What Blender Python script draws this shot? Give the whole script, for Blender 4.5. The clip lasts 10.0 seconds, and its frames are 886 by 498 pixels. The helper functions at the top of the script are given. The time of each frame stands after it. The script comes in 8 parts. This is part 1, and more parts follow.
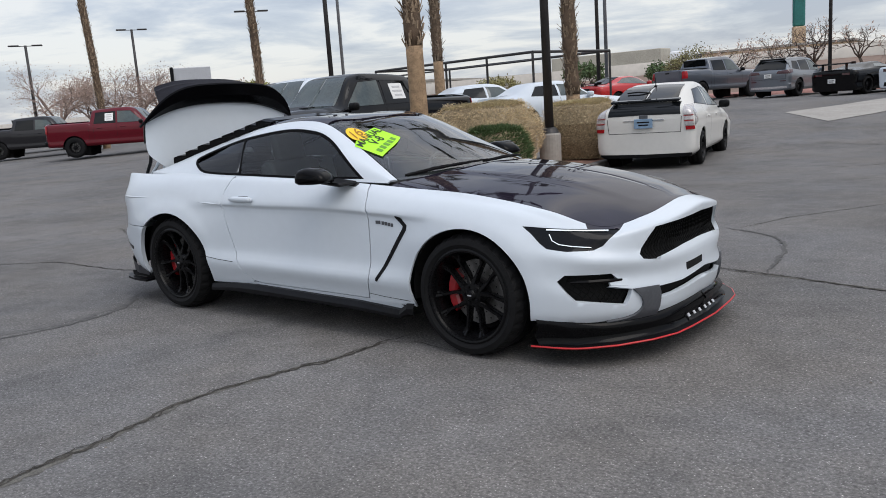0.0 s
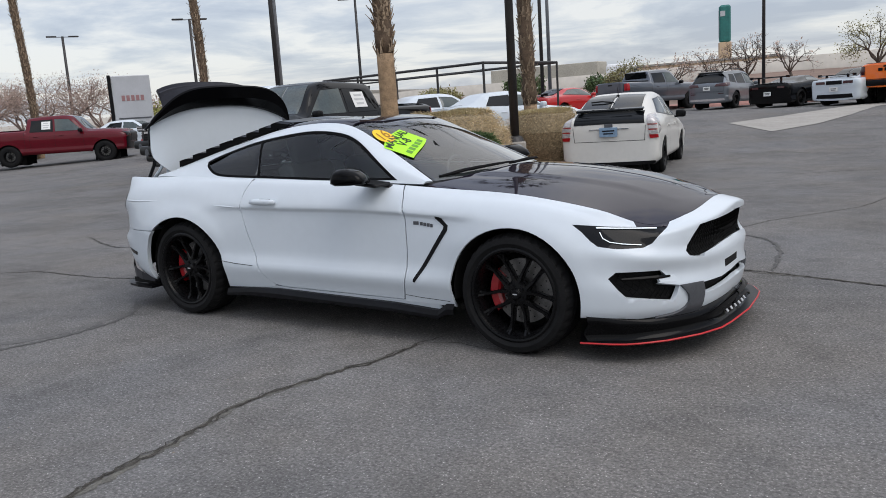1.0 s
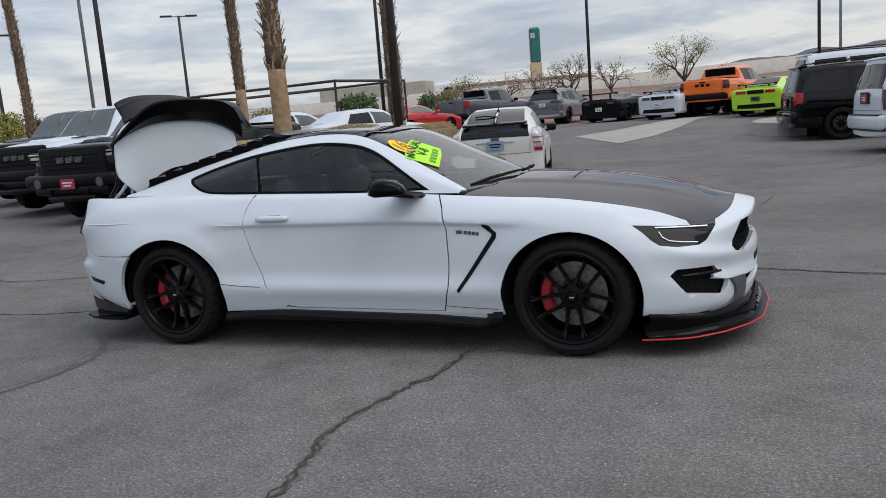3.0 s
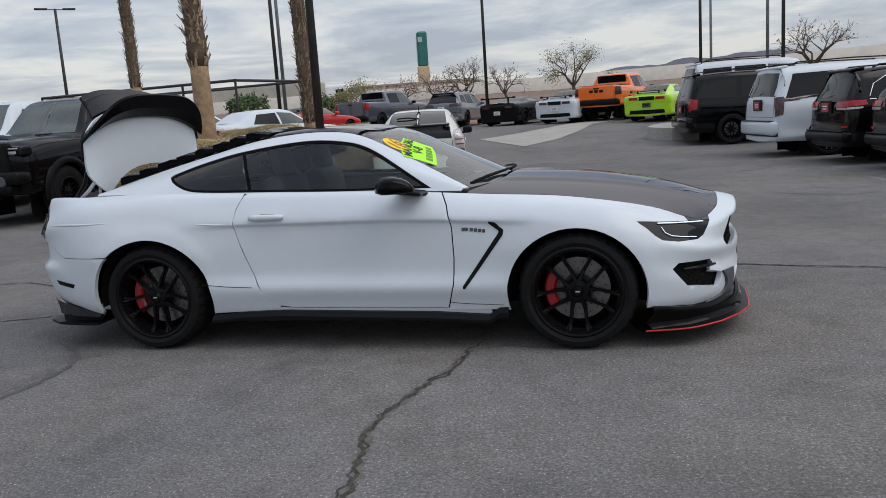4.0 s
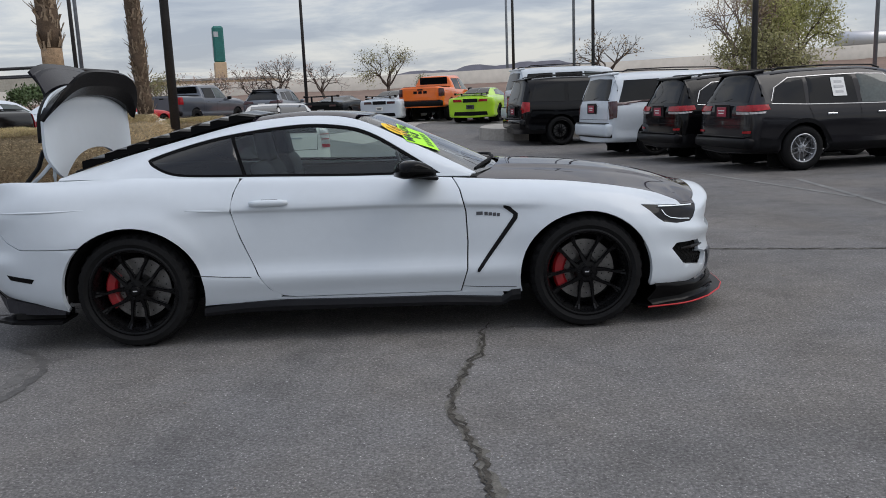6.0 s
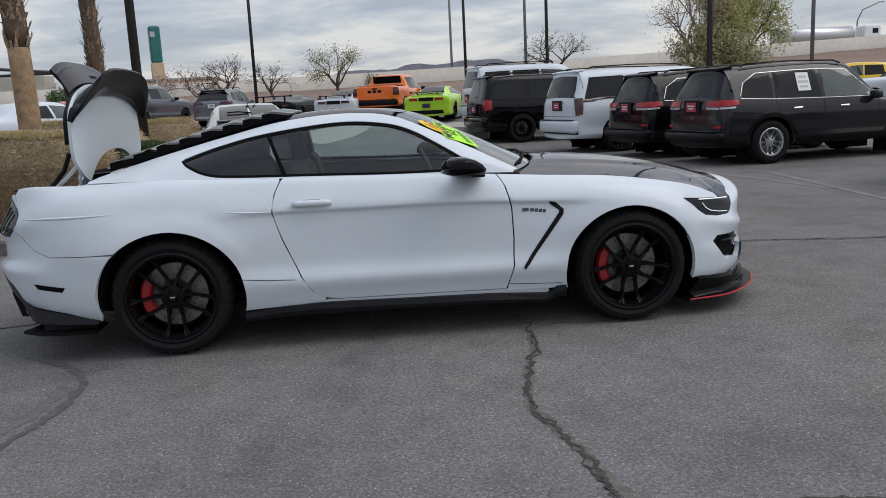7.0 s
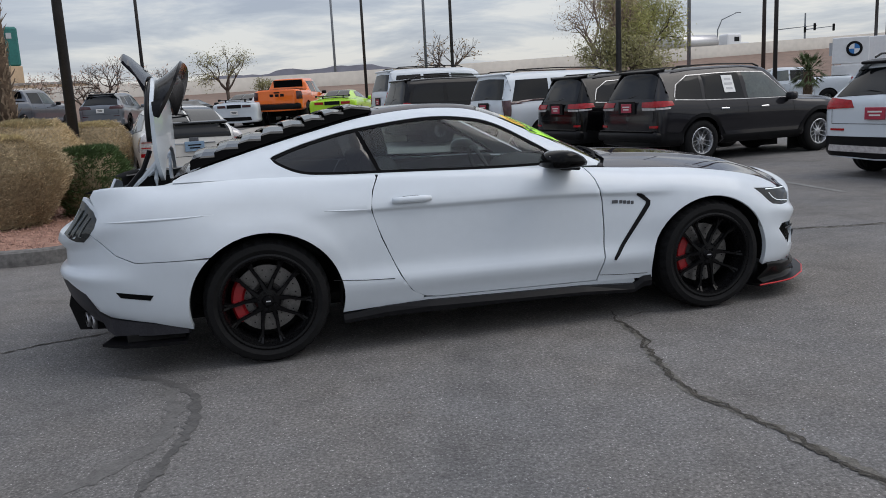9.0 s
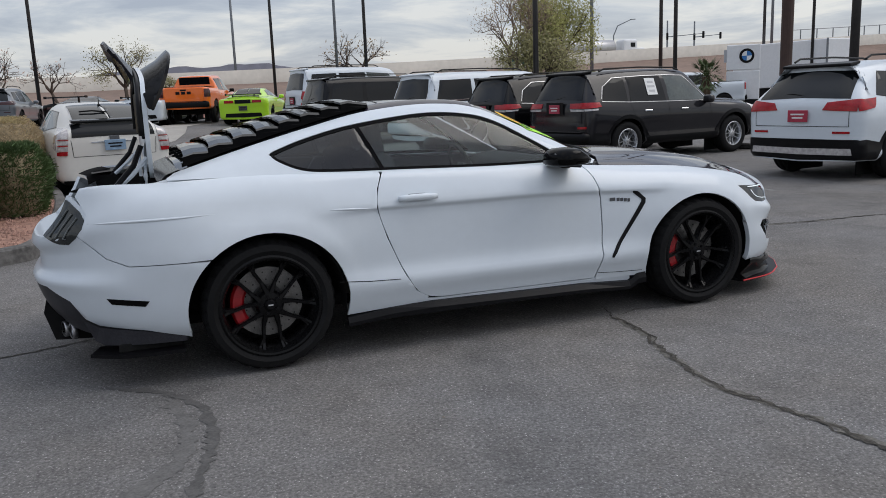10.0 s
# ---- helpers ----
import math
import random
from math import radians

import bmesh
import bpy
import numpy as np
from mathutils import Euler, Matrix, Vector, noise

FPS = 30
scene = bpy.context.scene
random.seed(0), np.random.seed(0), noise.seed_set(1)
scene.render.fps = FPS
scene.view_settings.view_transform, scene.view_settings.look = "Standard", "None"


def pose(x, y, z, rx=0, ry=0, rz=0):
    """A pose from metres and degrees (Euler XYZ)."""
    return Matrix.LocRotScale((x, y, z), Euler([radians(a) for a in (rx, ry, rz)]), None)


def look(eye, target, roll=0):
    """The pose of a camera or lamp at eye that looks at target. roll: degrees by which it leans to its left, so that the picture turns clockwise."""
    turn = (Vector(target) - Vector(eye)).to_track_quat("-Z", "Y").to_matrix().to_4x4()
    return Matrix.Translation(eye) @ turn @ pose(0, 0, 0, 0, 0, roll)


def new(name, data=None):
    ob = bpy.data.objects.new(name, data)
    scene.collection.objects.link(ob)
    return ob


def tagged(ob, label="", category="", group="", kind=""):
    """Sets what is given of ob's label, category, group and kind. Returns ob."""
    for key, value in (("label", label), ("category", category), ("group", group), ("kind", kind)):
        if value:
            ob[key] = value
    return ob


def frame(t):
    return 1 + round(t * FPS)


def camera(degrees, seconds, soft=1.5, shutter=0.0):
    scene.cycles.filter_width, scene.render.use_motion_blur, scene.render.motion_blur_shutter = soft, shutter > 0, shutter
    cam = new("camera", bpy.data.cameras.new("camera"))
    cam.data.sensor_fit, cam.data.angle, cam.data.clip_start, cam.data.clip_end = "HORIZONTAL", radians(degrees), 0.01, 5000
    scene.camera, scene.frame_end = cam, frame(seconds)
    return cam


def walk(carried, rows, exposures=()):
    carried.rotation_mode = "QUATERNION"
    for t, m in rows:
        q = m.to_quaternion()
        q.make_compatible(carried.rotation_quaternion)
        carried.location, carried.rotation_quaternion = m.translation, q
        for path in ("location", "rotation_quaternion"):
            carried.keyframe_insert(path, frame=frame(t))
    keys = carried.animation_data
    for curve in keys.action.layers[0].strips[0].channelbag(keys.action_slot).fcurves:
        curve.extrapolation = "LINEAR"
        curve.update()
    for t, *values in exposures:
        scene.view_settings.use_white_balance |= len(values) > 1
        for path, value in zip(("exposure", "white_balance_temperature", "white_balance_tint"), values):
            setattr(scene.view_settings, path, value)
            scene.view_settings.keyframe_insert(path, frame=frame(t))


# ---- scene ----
cam = camera(57.4, 10.0, soft=0.9)
PATH = [
    (0, (3.958, -4.361, 1.385), (2.729, -2.822, 1.033), -4.0),
    (0.5, (3.739, -4.59, 1.398), (2.576, -3.0, 1.051), -3.7),
    (1, (3.479, -4.734, 1.364), (2.378, -3.098, 1.029), -3.7),
    (1.5, (3.201, -4.877, 1.378), (2.191, -3.187, 1.03), -3.7),
    (2, (2.879, -5.104, 1.386), (2.057, -3.315, 1.038), -3.5),
    (2.2, (2.774, -5.167, 1.375), (1.973, -3.365, 1.041), -3.7),
    (3.3, (2.115, -5.313, 1.389), (1.478, -3.445, 1.066), -4.3),
    (3.5, (1.977, -5.368, 1.389), (1.414, -3.477, 1.062), -3.9),
    (4, (1.655, -5.508, 1.41), (1.207, -3.587, 1.078), -3.8),
    (4.5, (1.337, -5.546, 1.382), (0.947, -3.612, 1.053), -3.8),
    (5, (1.031, -5.563, 1.391), (0.797, -3.607, 1.046), -3.2),
    (5.5, (0.676, -5.67, 1.4), (0.61, -3.702, 1.047), -2.4),
    (5.7, (0.554, -5.691, 1.394), (0.539, -3.723, 1.039), -2.2),
    (6.8, (-0.101, -5.599, 1.371), (0.062, -3.637, 1.018), -2.9),
    (7, (-0.227, -5.58, 1.391), (-0.041, -3.622, 1.028), -2.8),
    (7.5, (-0.554, -5.601, 1.402), (-0.317, -3.648, 1.039), -3.1),
    (8, (-0.842, -5.505, 1.38), (-0.554, -3.558, 1.023), -3.4),
    (8.5, (-1.119, -5.389, 1.387), (-0.759, -3.456, 1.023), -3.5),
    (9, (-1.475, -5.321, 1.387), (-0.994, -3.414, 1.022), -2.9),
    (9.5, (-1.738, -5.227, 1.372), (-1.155, -3.349, 1.006), -2.5),
    (10, (-1.998, -5.033, 1.381), (-1.285, -3.202, 1.008), -2.2),
]
# the clip's camera darkens its picture by a third of a stop on the way
EXPOSURES = [(0.0, -0.08), (2.0, -0.11), (3.5, -0.26), (5.0, -0.30), (10.0, -0.27)]
walk(cam, [(t, look(eye, target, roll)) for t, eye, target, roll in PATH], EXPOSURES)


# ---- world and light: bright overcast, high thin cloud ----
world = bpy.data.worlds.new("sky")
scene.world = world
world.use_nodes = True


def overcast():
    nt = world.node_tree
    nt.nodes.clear()
    n, l = nt.nodes.new, nt.links.new
    out, bg = n("ShaderNodeOutputWorld"), n("ShaderNodeBackground")
    sky = n("ShaderNodeTexSky")
    sky.sky_type, sky.sun_disc = "NISHITA", False
    sky.sun_elevation, sky.sun_rotation = radians(53), radians(103)
    sky.air_density, sky.dust_density = 1.0, 2.0
    co = n("ShaderNodeTexCoord")
    sep = n("ShaderNodeSeparateXYZ")
    l(co.outputs["Generated"], sep.inputs[0])
    # flat cloud decks: the direction is stretched as on a sheet overhead
    up = n("ShaderNodeMath"); up.operation = "MAXIMUM"; up.inputs[1].default_value = 0.0
    l(sep.outputs[2], up.inputs[0])
    add = n("ShaderNodeMath"); add.operation = "ADD"; add.inputs[1].default_value = 0.10
    l(up.outputs[0], add.inputs[0])
    div = n("ShaderNodeVectorMath"); div.operation = "DIVIDE"
    l(co.outputs["Generated"], div.inputs[0])
    comb = n("ShaderNodeCombineXYZ")
    for i in range(3):
        l(add.outputs[0], comb.inputs[i])
    l(comb.outputs[0], div.inputs[1])
    big = n("ShaderNodeTexNoise")
    big.inputs["Scale"].default_value, big.inputs["Detail"].default_value, big.inputs["Roughness"].default_value = 0.85, 8, 0.58
    big.inputs["Distortion"].default_value = 0.35
    l(div.outputs[0], big.inputs["Vector"])
    ramp = n("ShaderNodeValToRGB")
    e = ramp.color_ramp.elements
    e[0].position, e[0].color = 0.38, (0.40, 0.44, 0.545, 1)
    e[1].position, e[1].color = 0.585, (0.90, 0.885, 0.865, 1)
    m = ramp.color_ramp.elements.new(0.48); m.color = (0.58, 0.615, 0.69, 1)
    l(big.outputs[0], ramp.inputs[0])
    # a warmer, brighter band near the horizon
    low = n("ShaderNodeMapRange")
    low.inputs[1].default_value, low.inputs[2].default_value, low.inputs[3].default_value, low.inputs[4].default_value = 0.0, 0.22, 0.25, 0.0
    l(sep.outputs[2], low.inputs[0])
    mix = n("ShaderNodeMix"); mix.data_type = "RGBA"
    l(low.outputs[0], mix.inputs[0])
    l(ramp.outputs[0], mix.inputs[6])
    mix.inputs[7].default_value = (0.72, 0.74, 0.77, 1)
    gain = n("ShaderNodeMix"); gain.data_type = "RGBA"; gain.blend_type = "ADD"
    gain.inputs[0].default_value = 0.05
    l(mix.outputs[2], gain.inputs[6]); l(sky.outputs[0], gain.inputs[7])
    l(gain.outputs[2], bg.inputs[0])
    # an overcast sky is brighter overhead than low down
    dome = n("ShaderNodeMapRange")
    dome.inputs[1].default_value, dome.inputs[2].default_value, dome.inputs[3].default_value, dome.inputs[4].default_value = 0.34, 1.0, 0.84, 1.72
    l(sep.outputs[2], dome.inputs[0])
    l(dome.outputs[0], bg.inputs[1])
    l(bg.outputs[0], out.inputs[0])


overcast()
sun = new("sun", bpy.data.lights.new("sun", "SUN"))
sun.data.energy, sun.data.angle, sun.data.color = 1.0, radians(40), (1.0, 0.97, 0.93)
sun.matrix_world = look((0, 0, 30), (-22.0, 5.0, 0))

# ---- materials ----
MATS = {}


def mat(name, color, rough=0.5, metal=0.0, var=0.0, scale=6.0, bump=0.0, bscale=60.0, coat=0.0, spec=0.5, emit=None, power=0.0, trans=0.0, rand=0.0, flake=None, ior=1.45):
    """A surface with colour variation at two scales and fine relief."""
    if name in MATS:
        return MATS[name]
    m = bpy.data.materials.new(name)
    m.use_nodes = True
    nt = m.node_tree
    b = nt.nodes["Principled BSDF"]
    n, l = nt.nodes.new, nt.links.new
    b.inputs["Base Color"].default_value = (*color, 1)
    b.inputs["Roughness"].default_value, b.inputs["Metallic"].default_value = rough, metal
    b.inputs["Coat Weight"].default_value, b.inputs["Specular IOR Level"].default_value = coat, spec
    b.inputs["Coat Roughness"].default_value = 0.03
    b.inputs["IOR"].default_value = ior
    b.inputs["Transmission Weight"].default_value = trans
    if emit:
        b.inputs["Emission Color"].default_value, b.inputs["Emission Strength"].default_value = (*emit, 1), power
    co = n("ShaderNodeTexCoord")
    if var or flake:
        mixer = n("ShaderNodeMix"); mixer.data_type = "RGBA"
        lo = [c * (1 - var) for c in color]
        hi = flake or [min(1, c * (1 + var)) for c in color]
        mixer.inputs[6].default_value, mixer.inputs[7].default_value = (*lo, 1), (*hi, 1)
        t1, t2 = n("ShaderNodeTexNoise"), n("ShaderNodeTexNoise")
        t1.inputs["Scale"].default_value, t2.inputs["Scale"].default_value = scale, scale * 9
        t1.inputs["Detail"].default_value = t2.inputs["Detail"].default_value = 4
        l(co.outputs["Object"], t1.inputs["Vector"]); l(co.outputs["Object"], t2.inputs["Vector"])
        av = n("ShaderNodeMath"); av.operation = "ADD"
        l(t1.outputs[0], av.inputs[0]); l(t2.outputs[0], av.inputs[1])
        rg = n("ShaderNodeMapRange"); rg.inputs[1].default_value, rg.inputs[2].default_value = 0.7, 1.3
        l(av.outputs[0], rg.inputs[0])
        l(rg.outputs[0], mixer.inputs[0])
        src = mixer.outputs[2]
        if rand:
            oi, geo = n("ShaderNodeObjectInfo"), n("ShaderNodeNewGeometry")
            s = n("ShaderNodeMath"); s.operation = "ADD"
            l(oi.outputs["Random"], s.inputs[0]); l(geo.outputs["Random Per Island"], s.inputs[1])
            mr = n("ShaderNodeMapRange"); mr.inputs[2].default_value = 2.0; mr.inputs[3].default_value, mr.inputs[4].default_value = 1 - rand, 1 + rand
            l(s.outputs[0], mr.inputs[0])
            hs = n("ShaderNodeHueSaturation")
            l(mr.outputs[0], hs.inputs["Value"]); l(src, hs.inputs["Color"])
            src = hs.outputs[0]
        l(src, b.inputs["Base Color"])
        rr = n("ShaderNodeMapRange"); rr.inputs[3].default_value, rr.inputs[4].default_value = max(0.0, rough - 0.06), min(1, rough + 0.06)
        if rough > 0.15:
            l(t2.outputs[0], rr.inputs[0]); l(rr.outputs[0], b.inputs["Roughness"])
    if bump:
        t = n("ShaderNodeTexNoise"); t.inputs["Scale"].default_value = bscale; t.inputs["Detail"].default_value = 5
        l(co.outputs["Object"], t.inputs["Vector"])
        bp = n("ShaderNodeBump"); bp.inputs["Strength"].default_value = bump; bp.inputs["Distance"].default_value = 0.01
        l(t.outputs[0], bp.inputs["Height"]); l(bp.outputs[0], b.inputs["Normal"])
    MATS[name] = m
    return m


def paint(name, color, rough=0.32, metal=0.0, dirt=0.03, coat=1.0, spec=0.15):
    return mat(name, color, rough, metal, var=dirt, scale=1.6, coat=coat, spec=spec)


def glass(name, tint, gain=1.75):
    """Thin tinted car glass: partly clear, with a sharp reflection."""
    if name in MATS:
        return MATS[name]
    m = bpy.data.materials.new(name)
    m.use_nodes = True
    nt = m.node_tree
    nt.nodes.clear()
    n, l = nt.nodes.new, nt.links.new
    out, tr, gl, mx, fr = n("ShaderNodeOutputMaterial"), n("ShaderNodeBsdfTransparent"), n("ShaderNodeBsdfGlossy"), n("ShaderNodeMixShader"), n("ShaderNodeFresnel")
    tr.inputs[0].default_value = (*tint, 1)
    gl.inputs["Roughness"].default_value = 0.015
    fr.inputs[0].default_value = 1.5
    k = n("ShaderNodeMath"); k.operation = "MULTIPLY_ADD"; k.use_clamp = True; k.inputs[1].default_value, k.inputs[2].default_value = gain, 0.0
    l(fr.outputs[0], k.inputs[0]); l(k.outputs[0], mx.inputs[0])
    l(tr.outputs[0], mx.inputs[1]); l(gl.outputs[0], mx.inputs[2]); l(mx.outputs[0], out.inputs[0])
    MATS[name] = m
    return m


WHITE = paint("white_paint", (0.605, 0.655, 0.70), 0.34, dirt=0.02, coat=0.5)
BLACK_PAINT = paint("black_paint", (0.003, 0.003, 0.0036), 0.09, coat=0.0, spec=0.30)
HOOD = mat("hood_black", (0.0155, 0.0125, 0.021), 0.6, 0.0, var=0.25, scale=2.0, coat=1.0, spec=0.0)
GLOSS_BLACK = mat("gloss_black", (0.003, 0.003, 0.0034), 0.09, spec=0.14, var=0.2, scale=5)
SATIN_BLACK = mat("satin_black", (0.006, 0.006, 0.007), 0.34, spec=0.16, var=0.3, scale=8)
MATTE_BLACK = mat("matte_black", (0.007, 0.007, 0.008), 0.75, spec=0.14, var=0.3, scale=9, bump=0.1)
# near-black: shade of cavities and gaps put into colour; some black parts share it
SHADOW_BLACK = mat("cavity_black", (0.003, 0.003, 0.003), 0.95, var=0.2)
RUBBER = mat("tyre_rubber", (0.009, 0.009, 0.0095), 0.7, spec=0.18, var=0.3, scale=9, bump=0.25, bscale=120)
RIM_BLACK = mat("black_alloy", (0.004, 0.004, 0.0045), 0.28, 0.0, var=0.2, scale=8, spec=0.2)
RIM_SILVER = mat("silver_alloy", (0.52, 0.53, 0.55), 0.28, 0.9, var=0.1, scale=8)
STEEL = mat("brushed_steel", (0.46, 0.46, 0.47), 0.38, 1.0, var=0.2, scale=14)
CHROME = mat("chrome", (0.72, 0.73, 0.75), 0.10, 1.0, var=0.05)
CALIPER = mat("caliper_red", (0.34, 0.009, 0.014), 0.35, var=0.15, coat=0.5)
GLASS_CLEAR = glass("glass_windscreen", (0.74, 0.82, 0.80))
GLASS_SIDE = glass("glass_side", (0.80, 0.90, 0.88), 1.15)
GLASS_DARK = mat("glass_tinted", (0.005, 0.006, 0.007), 0.05, spec=0.32, var=0.1)
SLAT_BLACK = mat("moulded_black", (0.0035, 0.0035, 0.0042), 0.16, spec=0.05, var=0.25, scale=6)
GREY_TRIM = mat("grey_trim", (0.075, 0.079, 0.088), 0.4, var=0.15, scale=7)

# ---- building tools ----


def link(name, me, material=None, parent=None, label="", smooth=True):
    if material is not None and not me.materials:
        me.materials.append(material)
    if smooth:
        me.polygons.foreach_set("use_smooth", [True] * len(me.polygons))
    ob = new(name, me)
    if parent is not None:
        ob.parent = parent
    if label:
        ob["label"] = label
    return ob


def part(name, bm, material, parent=None, label="", smooth=False):
    me = bpy.data.meshes.new(name)
    bm.normal_update()
    bm.to_mesh(me)
    bm.free()
    return link(name, me, material, parent, label, smooth)


def thing(name, m, label, category, group="", kind=""):
    ob = new(name)
    ob.matrix_world = m
    return tagged(ob, label, category, group, kind)


def pmesh(name, verts, faces, material, parent=None, label="", smooth=False):
    me = bpy.data.meshes.new(name)
    me.from_pydata([tuple(map(float, v)) for v in verts], [], [tuple(map(int, f)) for f in faces])
    me.update()
    return link(name, me, material, parent, label, smooth)


def box_bm(size, at=(0, 0, 0), bevel=0.0, bm=None, rot=None, seg=1):
    bm2 = bmesh.new()
    m = Matrix.Translation(at) @ (rot or Matrix()) @ Matrix.Diagonal((*size, 1))
    bmesh.ops.create_cube(bm2, size=1, matrix=m)
    if bevel:
        bmesh.ops.bevel(bm2, geom=bm2.edges[:], offset=bevel, segments=seg, affect="EDGES", profile=0.5)
    if bm is None:
        return bm2
    merge_bm(bm, bm2)
    return bm


def merge_bm(bm, other):
    me = bpy.data.meshes.new("tmp")
    other.to_mesh(me)
    other.free()
    bm.from_mesh(me)
    bpy.data.meshes.remove(me)


def tube_bm(path, radius, sides=8, bm=None, close=False):
    """A tube along points; radius is a number or one for each point."""
    bm = bm or bmesh.new()
    pts = [Vector(p) for p in path]
    rings = []
    up = Vector((0, 0, 1))
    for i, p in enumerate(pts):
        a, b = pts[max(i - 1, 0)], pts[min(i + 1, len(pts) - 1)]
        d = (b - a).normalized()
        x = d.cross(up)
        x = d.cross(Vector((0, 1, 0))) if x.length < 0.05 else x
        x.normalize()
        y = x.cross(d).normalized()
        r = radius[i] if isinstance(radius, (list, tuple)) else radius
        rings.append([bm.verts.new(p + (x * math.cos(k * math.tau / sides) + y * math.sin(k * math.tau / sides)) * r) for k in range(sides)])
    for a, b in zip(rings, rings[1:]):
        for k in range(sides):
            bm.faces.new((a[k], a[(k + 1) % sides], b[(k + 1) % sides], b[k]))
    if not close:
        bm.faces.new(rings[0][::-1])
        bm.faces.new(rings[-1])
    return bm


def revolve_bm(profile, sides=40, bm=None):
    """Turns (radius, y) points about the y axis."""
    bm = bm or bmesh.new()
    rings = [[bm.verts.new((r * math.cos(k * math.tau / sides), y, r * math.sin(k * math.tau / sides))) for k in range(sides)] for r, y in profile]
    for a, b in zip(rings, rings[1:]):
        for k in range(sides):
            bm.faces.new((a[k], a[(k + 1) % sides], b[(k + 1) % sides], b[k]))
    return bm


def revolve_rot(profile, sides):
    bm = revolve_bm(profile, sides)
    bmesh.ops.rotate(bm, verts=bm.verts, matrix=Matrix.Rotation(radians(90), 3, "X"), cent=(0, 0, 0))
    bmesh.ops.recalc_face_normals(bm, faces=bm.faces)
    return bm


def hermite(ts, ys, q, mono):
    """Cubic through rows ys at ts: monotone, or freely rounded."""
    ts, ys, q = np.asarray(ts, float), np.asarray(ys, float), np.asarray(q, float)
    h = np.diff(ts)
    d = np.diff(ys, axis=0) / h[:, None]
    m = np.zeros_like(ys)
    w = (h[:-1] / (h[:-1] + h[1:]))[:, None]
    if mono:
        a, b = d[:-1], d[1:]
        s = a * b > 0
        m[1:-1] = np.where(s, 2 * a * b / np.where(s, a + b, 1), 0)
    else:
        m[1:-1] = d[:-1] * (1 - w) + d[1:] * w
    m[0], m[-1] = d[0], d[-1]
    i = np.clip(np.searchsorted(ts, q, side="right") - 1, 0, len(h) - 1)
    t = ((q - ts[i]) / h[i])[:, None]
    hh = h[i][:, None]
    return ys[i] * (1 + 2 * t) * (1 - t) ** 2 + m[i] * hh * t * (1 - t) ** 2 + ys[i + 1] * t * t * (3 - 2 * t) + m[i + 1] * hh * t * t * (t - 1)


